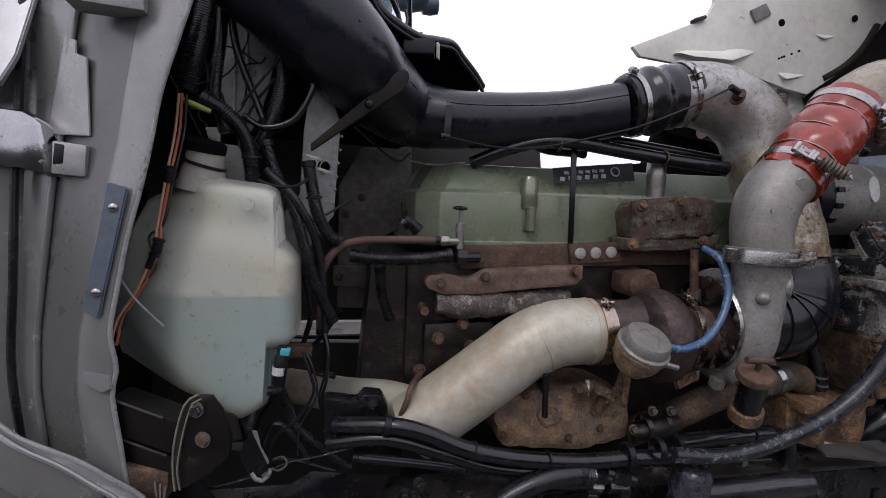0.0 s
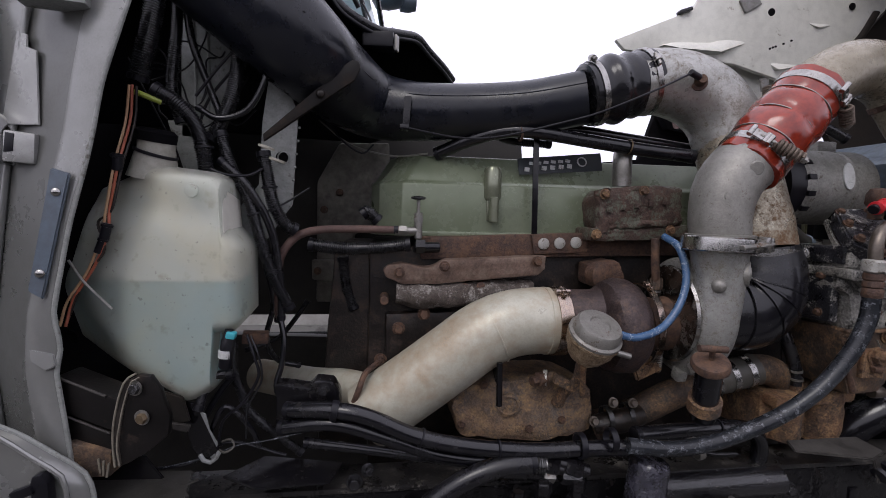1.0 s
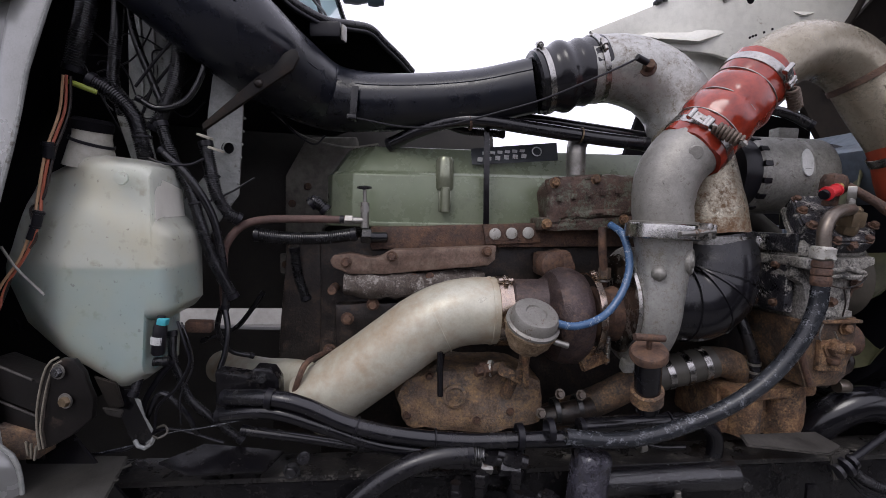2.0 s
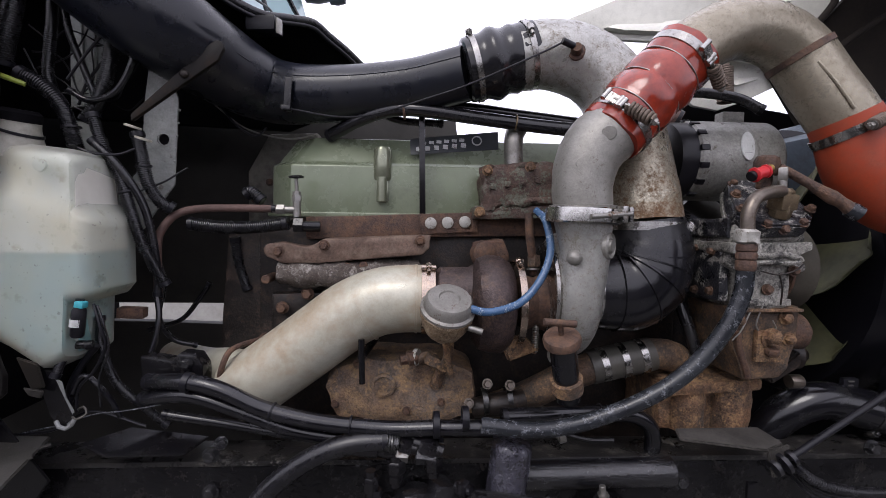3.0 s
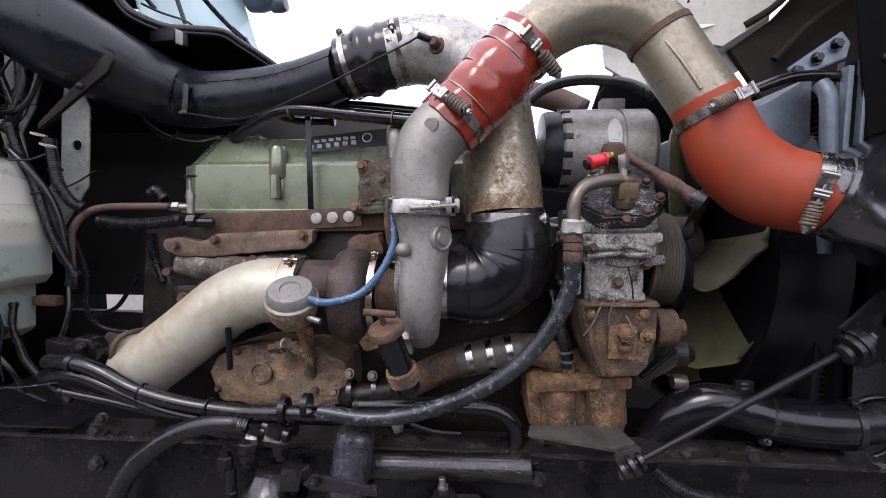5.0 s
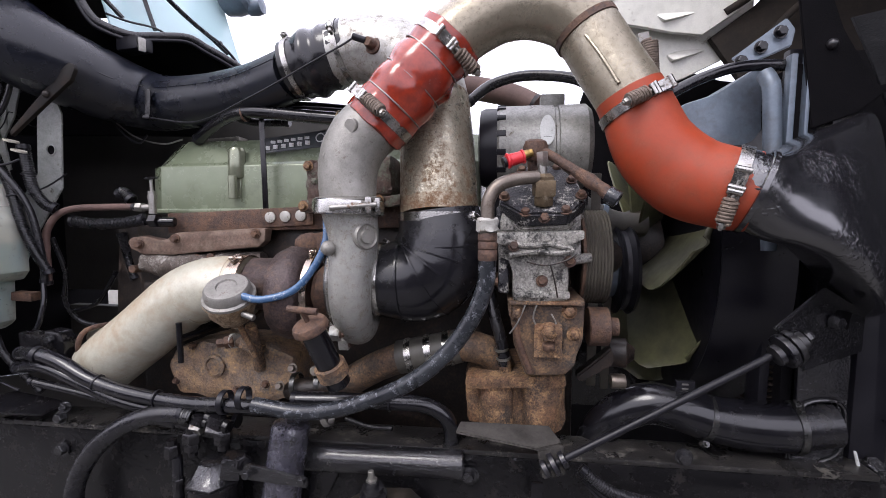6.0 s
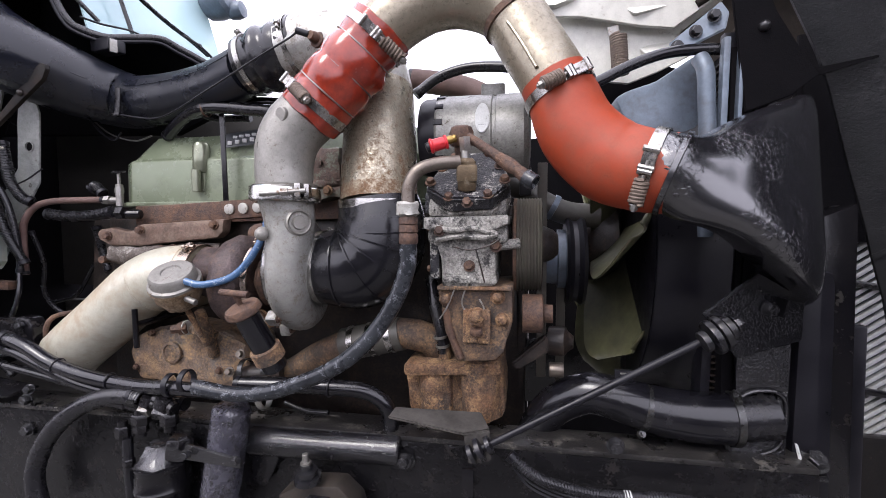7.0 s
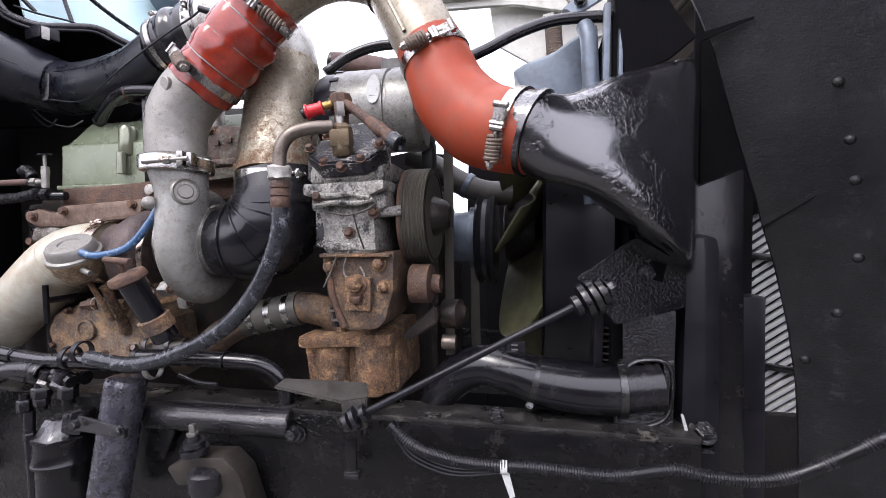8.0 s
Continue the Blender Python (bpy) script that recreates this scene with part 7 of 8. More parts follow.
# ---- wiring and brackets between tank and engine ----
looms = [
    ([(-0.254, 0.84, 1.908), (-0.269, 0.84, 1.835), (-0.282, 0.84, 1.779), (-0.296, 0.845, 1.735)], 0.0165),
    ([(-0.275, 0.85, 1.725), (-0.24, 0.86, 1.705), (-0.211, 0.87, 1.667), (-0.2, 0.88, 1.609), (-0.203, 0.9, 1.569)], 0.0145),
    ([(-0.257, 0.92, 1.921), (-0.262, 0.92, 1.844), (-0.269, 0.92, 1.789), (-0.272, 0.92, 1.739), (-0.255, 0.92, 1.677)], 0.011),
    ([(-0.189, 0.935, 1.926), (-0.163, 0.93, 1.863), (-0.153, 0.93, 1.813), (-0.161, 0.925, 1.747), (-0.184, 0.92, 1.681), (-0.203, 0.92, 1.649)], 0.0145),
    ([(-0.108, 0.93, 1.633), (-0.1, 0.93, 1.584), (-0.089, 0.93, 1.529), (-0.07, 0.94, 1.489), (-0.048, 0.95, 1.474)], 0.0135),
    ([(-0.183, 0.91, 1.665), (-0.161, 0.91, 1.592), (-0.132, 0.91, 1.539), (-0.111, 0.91, 1.463), (-0.092, 0.915, 1.395), (-0.057, 0.93, 1.311)], 0.012),
    ([(-0.152, 0.87, 1.26), (-0.148, 0.86, 1.209), (-0.136, 0.86, 1.17), (-0.119, 0.86, 1.127), (-0.081, 0.86, 1.089), (-0.049, 0.86, 1.062), (-0.019, 0.86, 1.038)], 0.0085),
    ([(-0.026, 0.97, 1.444), (0.046, 0.97, 1.437), (0.124, 0.965, 1.439), (0.192, 0.96, 1.448)], 0.0145),
    ([(0.085, 1, 1.51), (0.098, 1, 1.518), (0.123, 1, 1.496)], 0.014),
    ([(0.039, 1.05, 1.412), (0.046, 1.06, 1.344), (0.066, 1.06, 1.282)], 0.012),
    ([(-0.167, 1, 1.98), (-0.183, 1, 1.935), (-0.21, 1, 1.91)], 0.014),
]
for pts, r in looms:
    cable("wire_loom", "black ribbed wire conduit beside the washer tank", pts, r, m_conduit, True, group="wire conduits beside the tank")
wires = [
    ([(-0.09, 0.9, 1.815), (-0.098, 0.9, 1.761), (-0.13, 0.9, 1.706), (-0.181, 0.9, 1.688), (-0.22, 0.9, 1.707)], 0.006, m_rubber_gloss, "black rubber hose loop"),
    ([(-0.297, 0.83, 1.725), (-0.302, 0.83, 1.665), (-0.304, 0.795, 1.589), (-0.317, 0.79, 1.515), (-0.319, 0.785, 1.472), (-0.341, 0.785, 1.417), (-0.371, 0.78, 1.363), (-0.379, 0.77, 1.319)], 0.0024, m_red_wire, "red and brown wires hanging before the tank"),
    ([(-0.29, 0.83, 1.723), (-0.295, 0.83, 1.661), (-0.301, 0.8, 1.587), (-0.314, 0.79, 1.512), (-0.336, 0.79, 1.489), (-0.325, 0.785, 1.444), (-0.356, 0.785, 1.399), (-0.379, 0.775, 1.328)], 0.0022, m_rust_dark, "dark wire hanging before the tank"),
    ([(-0.377, 0.78, 1.427), (-0.354, 0.78, 1.39), (-0.314, 0.78, 1.346)], 0.0022, m_steel_dull, "bare grey end of a wire"),
    ([(-0.299, 0.84, 1.716), (-0.28, 0.84, 1.709), (-0.26, 0.85, 1.702)], 0.005, m_green_wire, "yellow-green sleeved wire end"),
    ([(-0.077, 0.93, 1.299), (-0.067, 0.92, 1.249), (-0.07, 0.91, 1.2), (-0.078, 0.9, 1.16), (-0.062, 0.89, 1.118)], 0.006, m_rubber_gloss, "shiny black hose hanging down"),
    ([(-0.181, 0.9, 1.611), (-0.13, 0.9, 1.56), (-0.09, 0.92, 1.473), (-0.074, 0.93, 1.346), (-0.075, 0.93, 1.288)], 0.008, m_rubber, "black hose among the looms"),
    ([(-0.206, 0.88, 1.598), (-0.167, 0.88, 1.582), (-0.13, 0.9, 1.582), (-0.107, 0.92, 1.597)], 0.0028, m_plastic, "thin black wire among the looms"),
    ([(-0.152, 0.94, 1.81), (-0.209, 0.94, 1.737), (-0.23, 0.94, 1.687)], 0.003, m_plastic, "thin black wire among the looms"),
    ([(-0.007, 1.08, 1.733), (0.033, 1.08, 1.684), (0.08, 1.08, 1.656), (0.107, 1.08, 1.677)], 0.0025, m_plastic, "thin black wire among the looms"),
    ([(-0.247, 0.93, 1.9), (-0.236, 0.93, 1.83), (-0.207, 0.93, 1.75), (-0.187, 0.93, 1.699)], 0.007, m_rubber, "black hose among the looms"),
    ([(-0.141, 0.84, 1.208), (-0.171, 0.84, 1.167), (-0.193, 0.84, 1.125), (-0.198, 0.85, 1.087)], 0.006, m_plastic, "black cable of the washer pump"),
    ([(-0.191, 0.8, 1.156), (-0.176, 0.82, 1.208), (-0.14, 0.83, 1.213)], 0.008, m_rubber, "black rubber washer fluid hose"),
    ([(-0.292, 0.82, 1.04), (-0.213, 0.82, 1.049), (-0.147, 0.83, 1.081), (-0.045, 0.83, 1.051)], 0.003, m_plastic, "thin dark wire across the rail"),
    ([(-0.222, 0.9, 1.727), (-0.175, 0.9, 1.789), (-0.124, 0.905, 1.85)], 0.0028, m_plastic, "thin black wire among the looms"),
    ([(-0.022, 0.96, 1.564), (-0.067, 0.95, 1.533), (-0.103, 0.93, 1.512)], 0.0022, m_plastic, "thin black wire among the looms"),
    ([(-0.254, 0.8, 1.053), (-0.173, 0.8, 1.071), (-0.129, 0.81, 1.084), (-0.08, 0.82, 1.086), (-0.027, 0.83, 1.092), (0.044, 0.84, 1.103)], 0.0015, m_hose_worn, "thin blue-black wire slung below the tank"),
    ([(-0.098, 0.775, 1.301), (-0.084, 0.77, 1.26), (-0.08, 0.775, 1.226), (-0.107, 0.785, 1.178), (-0.147, 0.8, 1.138), (-0.16, 0.81, 1.088)], 0.0026, m_plastic, "black wire from the washer pump plug"),
    ([(-0.092, 0.775, 1.299), (-0.078, 0.77, 1.265), (-0.075, 0.775, 1.219), (-0.103, 0.79, 1.162), (-0.109, 0.8, 1.103)], 0.0018, m_rubber, "dark wire from the washer pump plug"),
    ([(-0.185, 0.815, 1.064), (-0.171, 0.815, 1.119), (-0.147, 0.815, 1.157), (-0.11, 0.82, 1.117), (-0.093, 0.83, 1.07)], 0.005, m_rubber_gloss, "shiny black cable below the tank"),
    ([(-0.123, 1, 1.399), (-0.111, 1.02, 1.306), (-0.129, 1.03, 1.224), (-0.109, 1.05, 1.165), (-0.061, 1.07, 1.143)], 0.006, m_rubber, "black hose among the looms"),
    ([(-0.196, 1.1, 1.173), (-0.126, 1.12, 1.196), (-0.08, 1.12, 1.249), (-0.051, 1.12, 1.293)], 0.006, m_rubber_gloss, "shiny black hose behind the looms"),
]
for pts, r, m, lab in wires:
    cable("wire" if r < 0.006 else "hose", lab, pts, r, m, seg=8)
for k in range(16):
    q = Vector((-0.283, 0.97, 1.749)) + Vector((random.uniform(-0.07, 0.08), random.uniform(-0.02, 0.08), random.uniform(-0.12, 0.12)))
    d = Vector((random.uniform(-0.07, 0.07), random.uniform(-0.02, 0.02), random.uniform(-0.10, 0.10)))
    s = d.cross(Vector((0, 1, 0))) * random.uniform(-0.7, 0.7)
    cable("wire", "thin dark wire in a tangled bundle", [tuple(q - d), tuple(q - d * 0.4 + s), tuple(q + d * 0.2 + s * 0.6), tuple(q + d * 0.7 - s * 0.3), tuple(q + d)], 0.0017, m_plastic, seg=6, group="tangled wires")

for p, d, r in (((-0.306, 0.794, 1.59), (0.1, -0.1, 1), 0.0085), ((-0.322, 0.785, 1.475), (0.25, 0, 1), 0.0075), ((-0.331, 0.786, 1.452), (0.4, 0, 1), 0.0065)):
    a = Vector(p)
    q = Vector(d).normalized()
    plug_ = thing("wire_connector", "black plastic wire connector on the hanging wires", "connector", p, "connectors on the hanging wires")
    part("sleeve", rod(a - q * 0.014, a + q * 0.014, r, 12), m_plastic, plug_)
    part("collar", ring(a + q * 0.01, q, r, 0.005, 0.0016, 14), m_plastic, plug_)
cable("wire", "tan wire hanging before the tank", [(-0.301, 0.828, 1.724), (-0.307, 0.824, 1.66), (-0.309, 0.792, 1.588), (-0.321, 0.787, 1.515), (-0.328, 0.784, 1.47), (-0.35, 0.783, 1.41), (-0.378, 0.776, 1.36), (-0.386, 0.768, 1.32)], 0.0022, m_tan_wire, seg=8)
single("loom_bracket", box((-0.124, 0.925, 1.255), (0.05, 0.03, 0.022), (0, 4, 10), 0.003), m_rust, "small rusty angle bracket behind the washer tank", "bracket")
tap = thing("heater_tap", "tarnished brass heater tap with a black handwheel", "tap", (0.209, 0.97, 1.491))
part("handwheel", join(ring((0.208, 0.965, 1.55), (0, -0.2, 1), 0.0125, 0.005, 0.004, 24), box((0.208, 0.965, 1.55), (0.028, 0.005, 0.004)), box((0.208, 0.965, 1.55), (0.005, 0.028, 0.004))), m_black, tap)
part("stem", rod((0.208, 0.965, 1.55), (0.209, 0.965, 1.513), 0.004), m_steel_dull, tap)
part("body", join(rod((0.209, 0.965, 1.518), (0.209, 0.965, 1.461), 0.009), lathe([(0.011, -0.006), (0.011, 0.006)], (0.209, 0.965, 1.503), (0, 0, 1), 6)), m_steel_dull, tap)
part("union", join(rod((0.157, 0.965, 1.477), (0.212, 0.965, 1.478), 0.0085), lathe([(0.012, -0.008), (0.012, 0.008)], (0.175, 0.965, 1.478), (1, 0, 0), 6)), m_steel_dull, tap)
part("lower_fitting", join(rod((0.2, 0.965, 1.441), (0.257, 0.98, 1.441), 0.012), lathe([(0.017, -0.01), (0.017, 0.01)], (0.214, 0.965, 1.444), (1, 0, 0), 6)), m_black, tap)
cable("heater_hose", "brown sleeved heater hose", [(0.166, 0.965, 1.479), (0.079, 0.965, 1.479), (-0.002, 0.96, 1.476), (-0.047, 0.955, 1.462), (-0.075, 0.95, 1.428), (-0.084, 0.95, 1.389), (-0.084, 0.95, 1.28)], 0.0085, m_red_rust_hose)
arm = thing("support_arm", "rusty black steel arm bolted to the cab", "bracket", (0.003, 0.9, 1.741))
part("bar", prism([(-0.099, 1.648), (-0.1, 1.662), (0.0, 1.752), (0.058, 1.805), (0.071, 1.813), (0.082, 1.809), (0.085, 1.797), (0.073, 1.773), (0.013, 1.73)], 0.895, 0.907, 0.003), m_arm, arm)
part("bolt", dome((0.008, 0.893, 1.743), (0, -1, 0), 0.009, 0.007), m_rust_dark, arm)
for p in ((-0.092, 0.89, 1.636), (-0.072, 0.89, 1.612)):
    single("cable_tie", ring(p, (0.3, 0, 1), 0.0135, 0.005, 0.002, 20), m_tie, "pale plastic tie round a wire bundle", "tie")

# pressed steel corner panels of the cab behind the wiring
inner = thing("cab_inner_panel", "pale grey pressed steel panel of the cab with a round hole", "vehicle panel", (-0.1, 1.0, 1.3))
part("rear_panel", prism([(-0.191, 1.323), (-0.144, 1.411), (-0.061, 1.529), (-0.049, 1.717), (-0.082, 1.815), (-0.1, 1.848), (-0.122, 1.701), (-0.13, 1.569), (-0.18, 1.507)], 0.98, 0.986, 0.002), m_silver_worn, inner)
part("upper_panel", prism([(-0.285, 1.93), (-0.245, 1.93), (-0.178, 1.871), (-0.191, 1.795), (-0.213, 1.721), (-0.251, 1.661), (-0.29, 1.665)], 1.0, 1.006, 0.002), m_silver_worn, inner)
for x in (-0.262, -0.236):
    part("pressed_bead", tube([(x, 0.999, 1.9), (x + 0.004, 0.998, 1.8), (x, 0.999, 1.7)], 0.003, 8, 0.03), m_silver_worn, inner)
part("lower_panel", prism([(-0.317, 1.697), (-0.258, 1.701), (-0.235, 1.582), (-0.279, 1.569)], 1.0, 1.006, 0.002), m_silver_worn, inner)
for k in range(7):
    part("rivet", dome(Vector((-0.046, 0.979, 1.691)).lerp(Vector((-0.065, 0.979, 1.525)), k / 6), (0, -1, 0), 0.003, 0.002), m_silver_worn, inner)
part("hole_rim", ring((-0.076, 0.972, 1.626), (0, 1, 0), 0.012, 0.004, 0.002, 24), m_silver_worn, inner)
part("hole_plug", lathe([(0.0125, 0), (0.0125, 0.002)], (-0.082, 0.979, 1.627), (0, -1, 0), 24), m_blackwall, inner)

# brackets below the tank
brk = thing("tank_bracket", "black steel tank bracket with painted edge highlights and two bolts", "bracket", (-0.254, 0.72, 1.164))
part("side_plate", rough(prism([(-0.27, 1.114), (-0.274, 1.149), (-0.271, 1.185), (-0.263, 1.225), (-0.252, 1.251), (-0.238, 1.26), (-0.219, 1.258), (-0.205, 1.236), (-0.193, 1.195), (-0.195, 1.163), (-0.225, 1.137), (-0.256, 1.119)], 0.70, 0.712, 0.003), 0.001, 40, 2), m_grime, brk)
# Two thin pale tubes paint the highlights along the plate's edge.
part("edge_glint", tube([(-0.271, 0.696, 1.117), (-0.273, 0.696, 1.151), (-0.271, 0.696, 1.187), (-0.262, 0.696, 1.229), (-0.252, 0.696, 1.254), (-0.237, 0.696, 1.264)], 0.0017, 8), m_glint_chip, brk, "pale highlight line on the edge")
part("edge_glint", tube([(-0.263, 0.693, 1.12), (-0.266, 0.693, 1.152), (-0.26, 0.693, 1.192), (-0.251, 0.693, 1.23), (-0.241, 0.693, 1.254), (-0.231, 0.693, 1.259)], 0.0013, 8), m_glint_chip, brk, "pale highlight line on the edge")
part("edge_flange", sheet([[(-0.271, 0.697, 1.117), (-0.273, 0.697, 1.151), (-0.271, 0.697, 1.187), (-0.262, 0.697, 1.229), (-0.252, 0.697, 1.254)], [(-0.263, 0.699, 1.12), (-0.266, 0.699, 1.152), (-0.26, 0.699, 1.192), (-0.251, 0.699, 1.23), (-0.241, 0.699, 1.254)]], 0.003), m_frame_black, brk)
for c, h in (((-0.325, 0.752, 1.205), 0.052), ((-0.322, 0.755, 1.152), 0.034)):
    bar = part("cross_bar", rough(box(c, (0.115, 0.05, h), (0, 20, -8), 0.004), 0.001, 40), m_grime, brk)
    # A paler rod paints the highlight on this bar's edge.
    part("bar_highlight", rod(Vector(c) + Vector((-0.045, -0.02, h / 2 + 0.017)), Vector(c) + Vector((0.03, -0.03, h / 2 - 0.012)), 0.0022, 8), m_dust_highlight, bar, "painted highlight along the bar edge")
block_ = part("rusty_block", rough(prism([(-0.352, 1.146), (-0.288, 1.129), (-0.292, 1.087), (-0.345, 1.087)], 0.72, 0.76, 0.004), 0.002, 50, 2), m_bracket_iron, brk, "rusty angle iron")
for k in range(3):
    part("chip", box((-0.306 + 0.006 * k, 0.7185, 1.108 - 0.004 * k), (0.003, 0.003, 0.024), (0, 8 * k - 6, 0), 0.0005), m_glint_chip, block_)
for p, m in (((-0.238, 0.698, 1.241), m_greasy), ((-0.229, 0.698, 1.194), m_brass)):
    head = part("bolt", hex_bolt(p, (-0.25, -1, 0), 0.0085, 0.009, False), m, brk)
    part("washer", lathe([(0.012, 0), (0.012, 0.0022), (0.008, 0.0025)], Vector(p) + Vector((-0.002, 0.0005, 0)), (-0.25, -1, 0), 20), m_steel_dull, head, "bright washer")
lower_ = thing("tank_strut", "grimy steel strut hanging under the washer tank", "bracket", (-0.22, 0.79, 1.14))
part("strut", slab([(-0.247, 0.79, 1.201), (-0.209, 0.79, 1.188), (-0.198, 0.79, 1.144), (-0.222, 0.79, 1.139)], 0.006), m_frame_black, lower_)
part("foot", slab([(-0.231, 0.782, 1.147), (-0.194, 0.782, 1.141), (-0.2, 0.782, 1.126), (-0.222, 0.782, 1.132)], 0.005), m_dust_highlight, lower_)
torn = thing("torn_strip", "torn pale grey plastic strip hanging below the tank", "plastic scrap", (-0.17, 0.8, 1.06))
part("strip", rough(slab([(-0.19, 0.8, 1.157), (-0.177, 0.8, 1.151), (-0.17, 0.8, 1.122), (-0.157, 0.8, 1.095), (-0.165, 0.8, 1.063), (-0.18, 0.8, 1.08), (-0.191, 0.8, 1.118)], 0.003, 0.0008), 0.0006, 30, 2), m_silver_worn, torn)
part("curl", tube([(-0.186, 0.795, 1.078), (-0.176, 0.79, 1.068), (-0.162, 0.792, 1.066), (-0.154, 0.797, 1.082)], 0.004, 8), m_silver_worn, torn)
tangle = [(-0.15, 0.8, 1.098), (-0.132, 0.79, 1.107), (-0.125, 0.785, 1.096), (-0.138, 0.78, 1.088), (-0.15, 0.786, 1.09)]
cable("wire", "short curled dusty wire end below the tank", tangle, 0.002, m_hose_grey, seg=6)
shelf = thing("tank_shelf", "black steel shelf under the wiring", "bracket", (-0.061, 0.8, 1.034))
part("shelf", slab([(-0.151, 0.8, 1.036), (-0.091, 0.86, 1.035), (0.06, 0.86, 1.008), (0.04, 0.8, 1.018), (-0.091, 0.78, 1.005)], 0.006), m_black, shelf)
part("bracket", slab([(-0.226, 0.8, 1.18), (-0.191, 0.8, 1.171), (-0.154, 0.8, 1.081), (-0.181, 0.8, 1.062), (-0.199, 0.8, 1.084)], 0.005), m_black, shelf)
part("lower_plate", slab([(-0.35, 0.78, 1.154), (-0.278, 0.78, 1.102), (-0.189, 0.78, 0.974), (-0.25, 0.78, 0.88), (-0.364, 0.78, 0.885)], 0.006), m_black, shelf)
lowstep = thing("step_plate", "worn dirty tread plate step beside the rail", "step", (-0.228, 0.7, 1.055))
step_t = part("tread", slab([(-0.39, 0.80, 1.052), (-0.2, 0.80, 1.045), (-0.16, 0.62, 1.022), (-0.38, 0.62, 1.03)], 0.006), m_tread, lowstep)
stud = mesh_of("tread_bar", box((0, 0, 0), (0.024, 0.006, 0.003), (0, 0, 0), 0.001))
stud.materials.append(m_tread)
for k in range(54):
    lug = new("tread_bar", stud)
    lug.parent = step_t
    lug.matrix_parent_inverse = step_t.matrix_world.inverted()
    u, v = k % 9, k // 9
    lug.matrix_basis = pose(-0.36 + 0.021 * u, 0.64 + 0.026 * v, 1.031 + 0.00325 * v - 0.0007 * u + 0.0005, 7, 1.8, 45 if (u + v) % 2 else -45)
    tagged(lug)

# ---- cab cowl and windscreen ----
cowl = thing("cab_cowl", "black cab cowl with a rolled lip under the windscreen", "vehicle panel", (0.2, 1.2, 1.85))
lip = [(-0.01, 0.99, 2.061), (0.005, 1.0, 2.009), (0.022, 1.005, 1.975), (0.05, 1.01, 1.948), (0.112, 1.035, 1.925), (0.16, 1.075, 1.935), (0.208, 1.125, 1.947), (0.24, 1.16, 1.93), (0.283, 1.2, 1.905), (0.315, 1.235, 1.882)]
lip_low = [(-0.46, 1.3, 2.205), (-0.425, 1.3, 2.072), (-0.386, 1.3, 1.976), (-0.346, 1.3, 1.917), (-0.195, 1.3, 1.854), (-0.068, 1.3, 1.83), (0.036, 1.3, 1.816), (0.109, 1.3, 1.822), (0.2, 1.3, 1.827), (0.276, 1.3, 1.842)]
part("lip", tube(lip, 0.010, 14, 0.012), m_rubber, cowl)
part("lip_bead", tube([(x, y - 0.008, z - 0.014) for x, y, z in lip], 0.005, 10, 0.012), m_plastic, cowl)
# Near-black sheets stand in for the shaded hollow and cover the sky behind.
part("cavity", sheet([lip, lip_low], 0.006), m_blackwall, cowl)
part("dark_backdrop", prism([(-1.296, 3.067), (-0.404, 2.932), (-0.356, 2.397), (-0.335, 2.14), (-0.291, 2.063), (-0.165, 2), (-0.059, 1.983), (0.044, 1.962), (0.203, 1.897), (0.296, 1.85), (0.298, 1.796), (0.094, 1.714), (-1.459, 1.764)], 1.302, 1.33, 0.004), m_blackwall, cowl)
latch_box = part("latch", box((0.118, 1.04, 1.9), (0.07, 0.05, 0.034), (0, 0, -8), 0.006), m_plastic, cowl)
part("latch_plate", box((0.157, 1.018, 1.892), (0.005, 0.018, 0.034), (0, 0, -20), 0.001), m_steel_dull, latch_box)
screen = thing("windscreen", "pale cyan glass windscreen above the cowl", "windscreen", lip[5])
part("glass", slab([(0.04, 1.06, 1.925), (0.152, 1.5, 1.94), (-0.106, 1.5, 2.8), (-0.22, 1.06, 2.8)], 0.006), m_glass, screen)
part("divider", tube([(0.085, 1.155, 1.985), (0.06, 1.145, 2.08), (0.0, 1.13, 2.3)], 0.006, 8), m_rubber, screen, "black rubber glazing bar")
wiper = thing("wiper", "black windscreen wiper with two thin arms", "wiper", (0.1, 1.2, 2.0))
part("blade", tube([(0.1, 1.1, 2.12), (0.105, 1.178, 2.087), (0.115, 1.262, 2.057), (0.125, 1.351, 2.035), (0.135, 1.421, 2.01)], 0.007, 8), m_rubber, wiper)
part("arm", tube([(0.15, 1.285, 2.025), (0.15, 1.358, 2.02), (0.15, 1.426, 2.0), (0.15, 1.479, 1.975)], 0.0045, 8), m_plastic, wiper)
part("knuckle", lathe([(0.006, -0.005), (0.008, 0.0), (0.006, 0.005)], (0.15, 1.36, 2.02), (1, 0, 0), 16), m_plastic, wiper)
part("second_blade", tube([(0.02, 1.02, 2.05), (0.05, 1.04, 2.01), (0.07, 1.06, 1.98)], 0.006, 8), m_rubber, wiper)
part("washer_line", tube([(0.08, 0.997, 1.965), (0.09, 1.052, 1.968), (0.095, 1.138, 1.985), (0.095, 1.197, 1.985)], 0.003, 8), m_plastic, wiper)
mirror = thing("cab_mirror", "dark rounded mirror housings above the cowl", "mirror", (0.137, 1.486, 2.16))
part("housing", lathe([(0.02, -0.06), (0.05, -0.05), (0.062, -0.01), (0.062, 0.03), (0.05, 0.045), (0.02, 0.05)], (0.137, 1.486, 2.225), (1, 0, 0.25), 28), m_bluegrey, mirror)
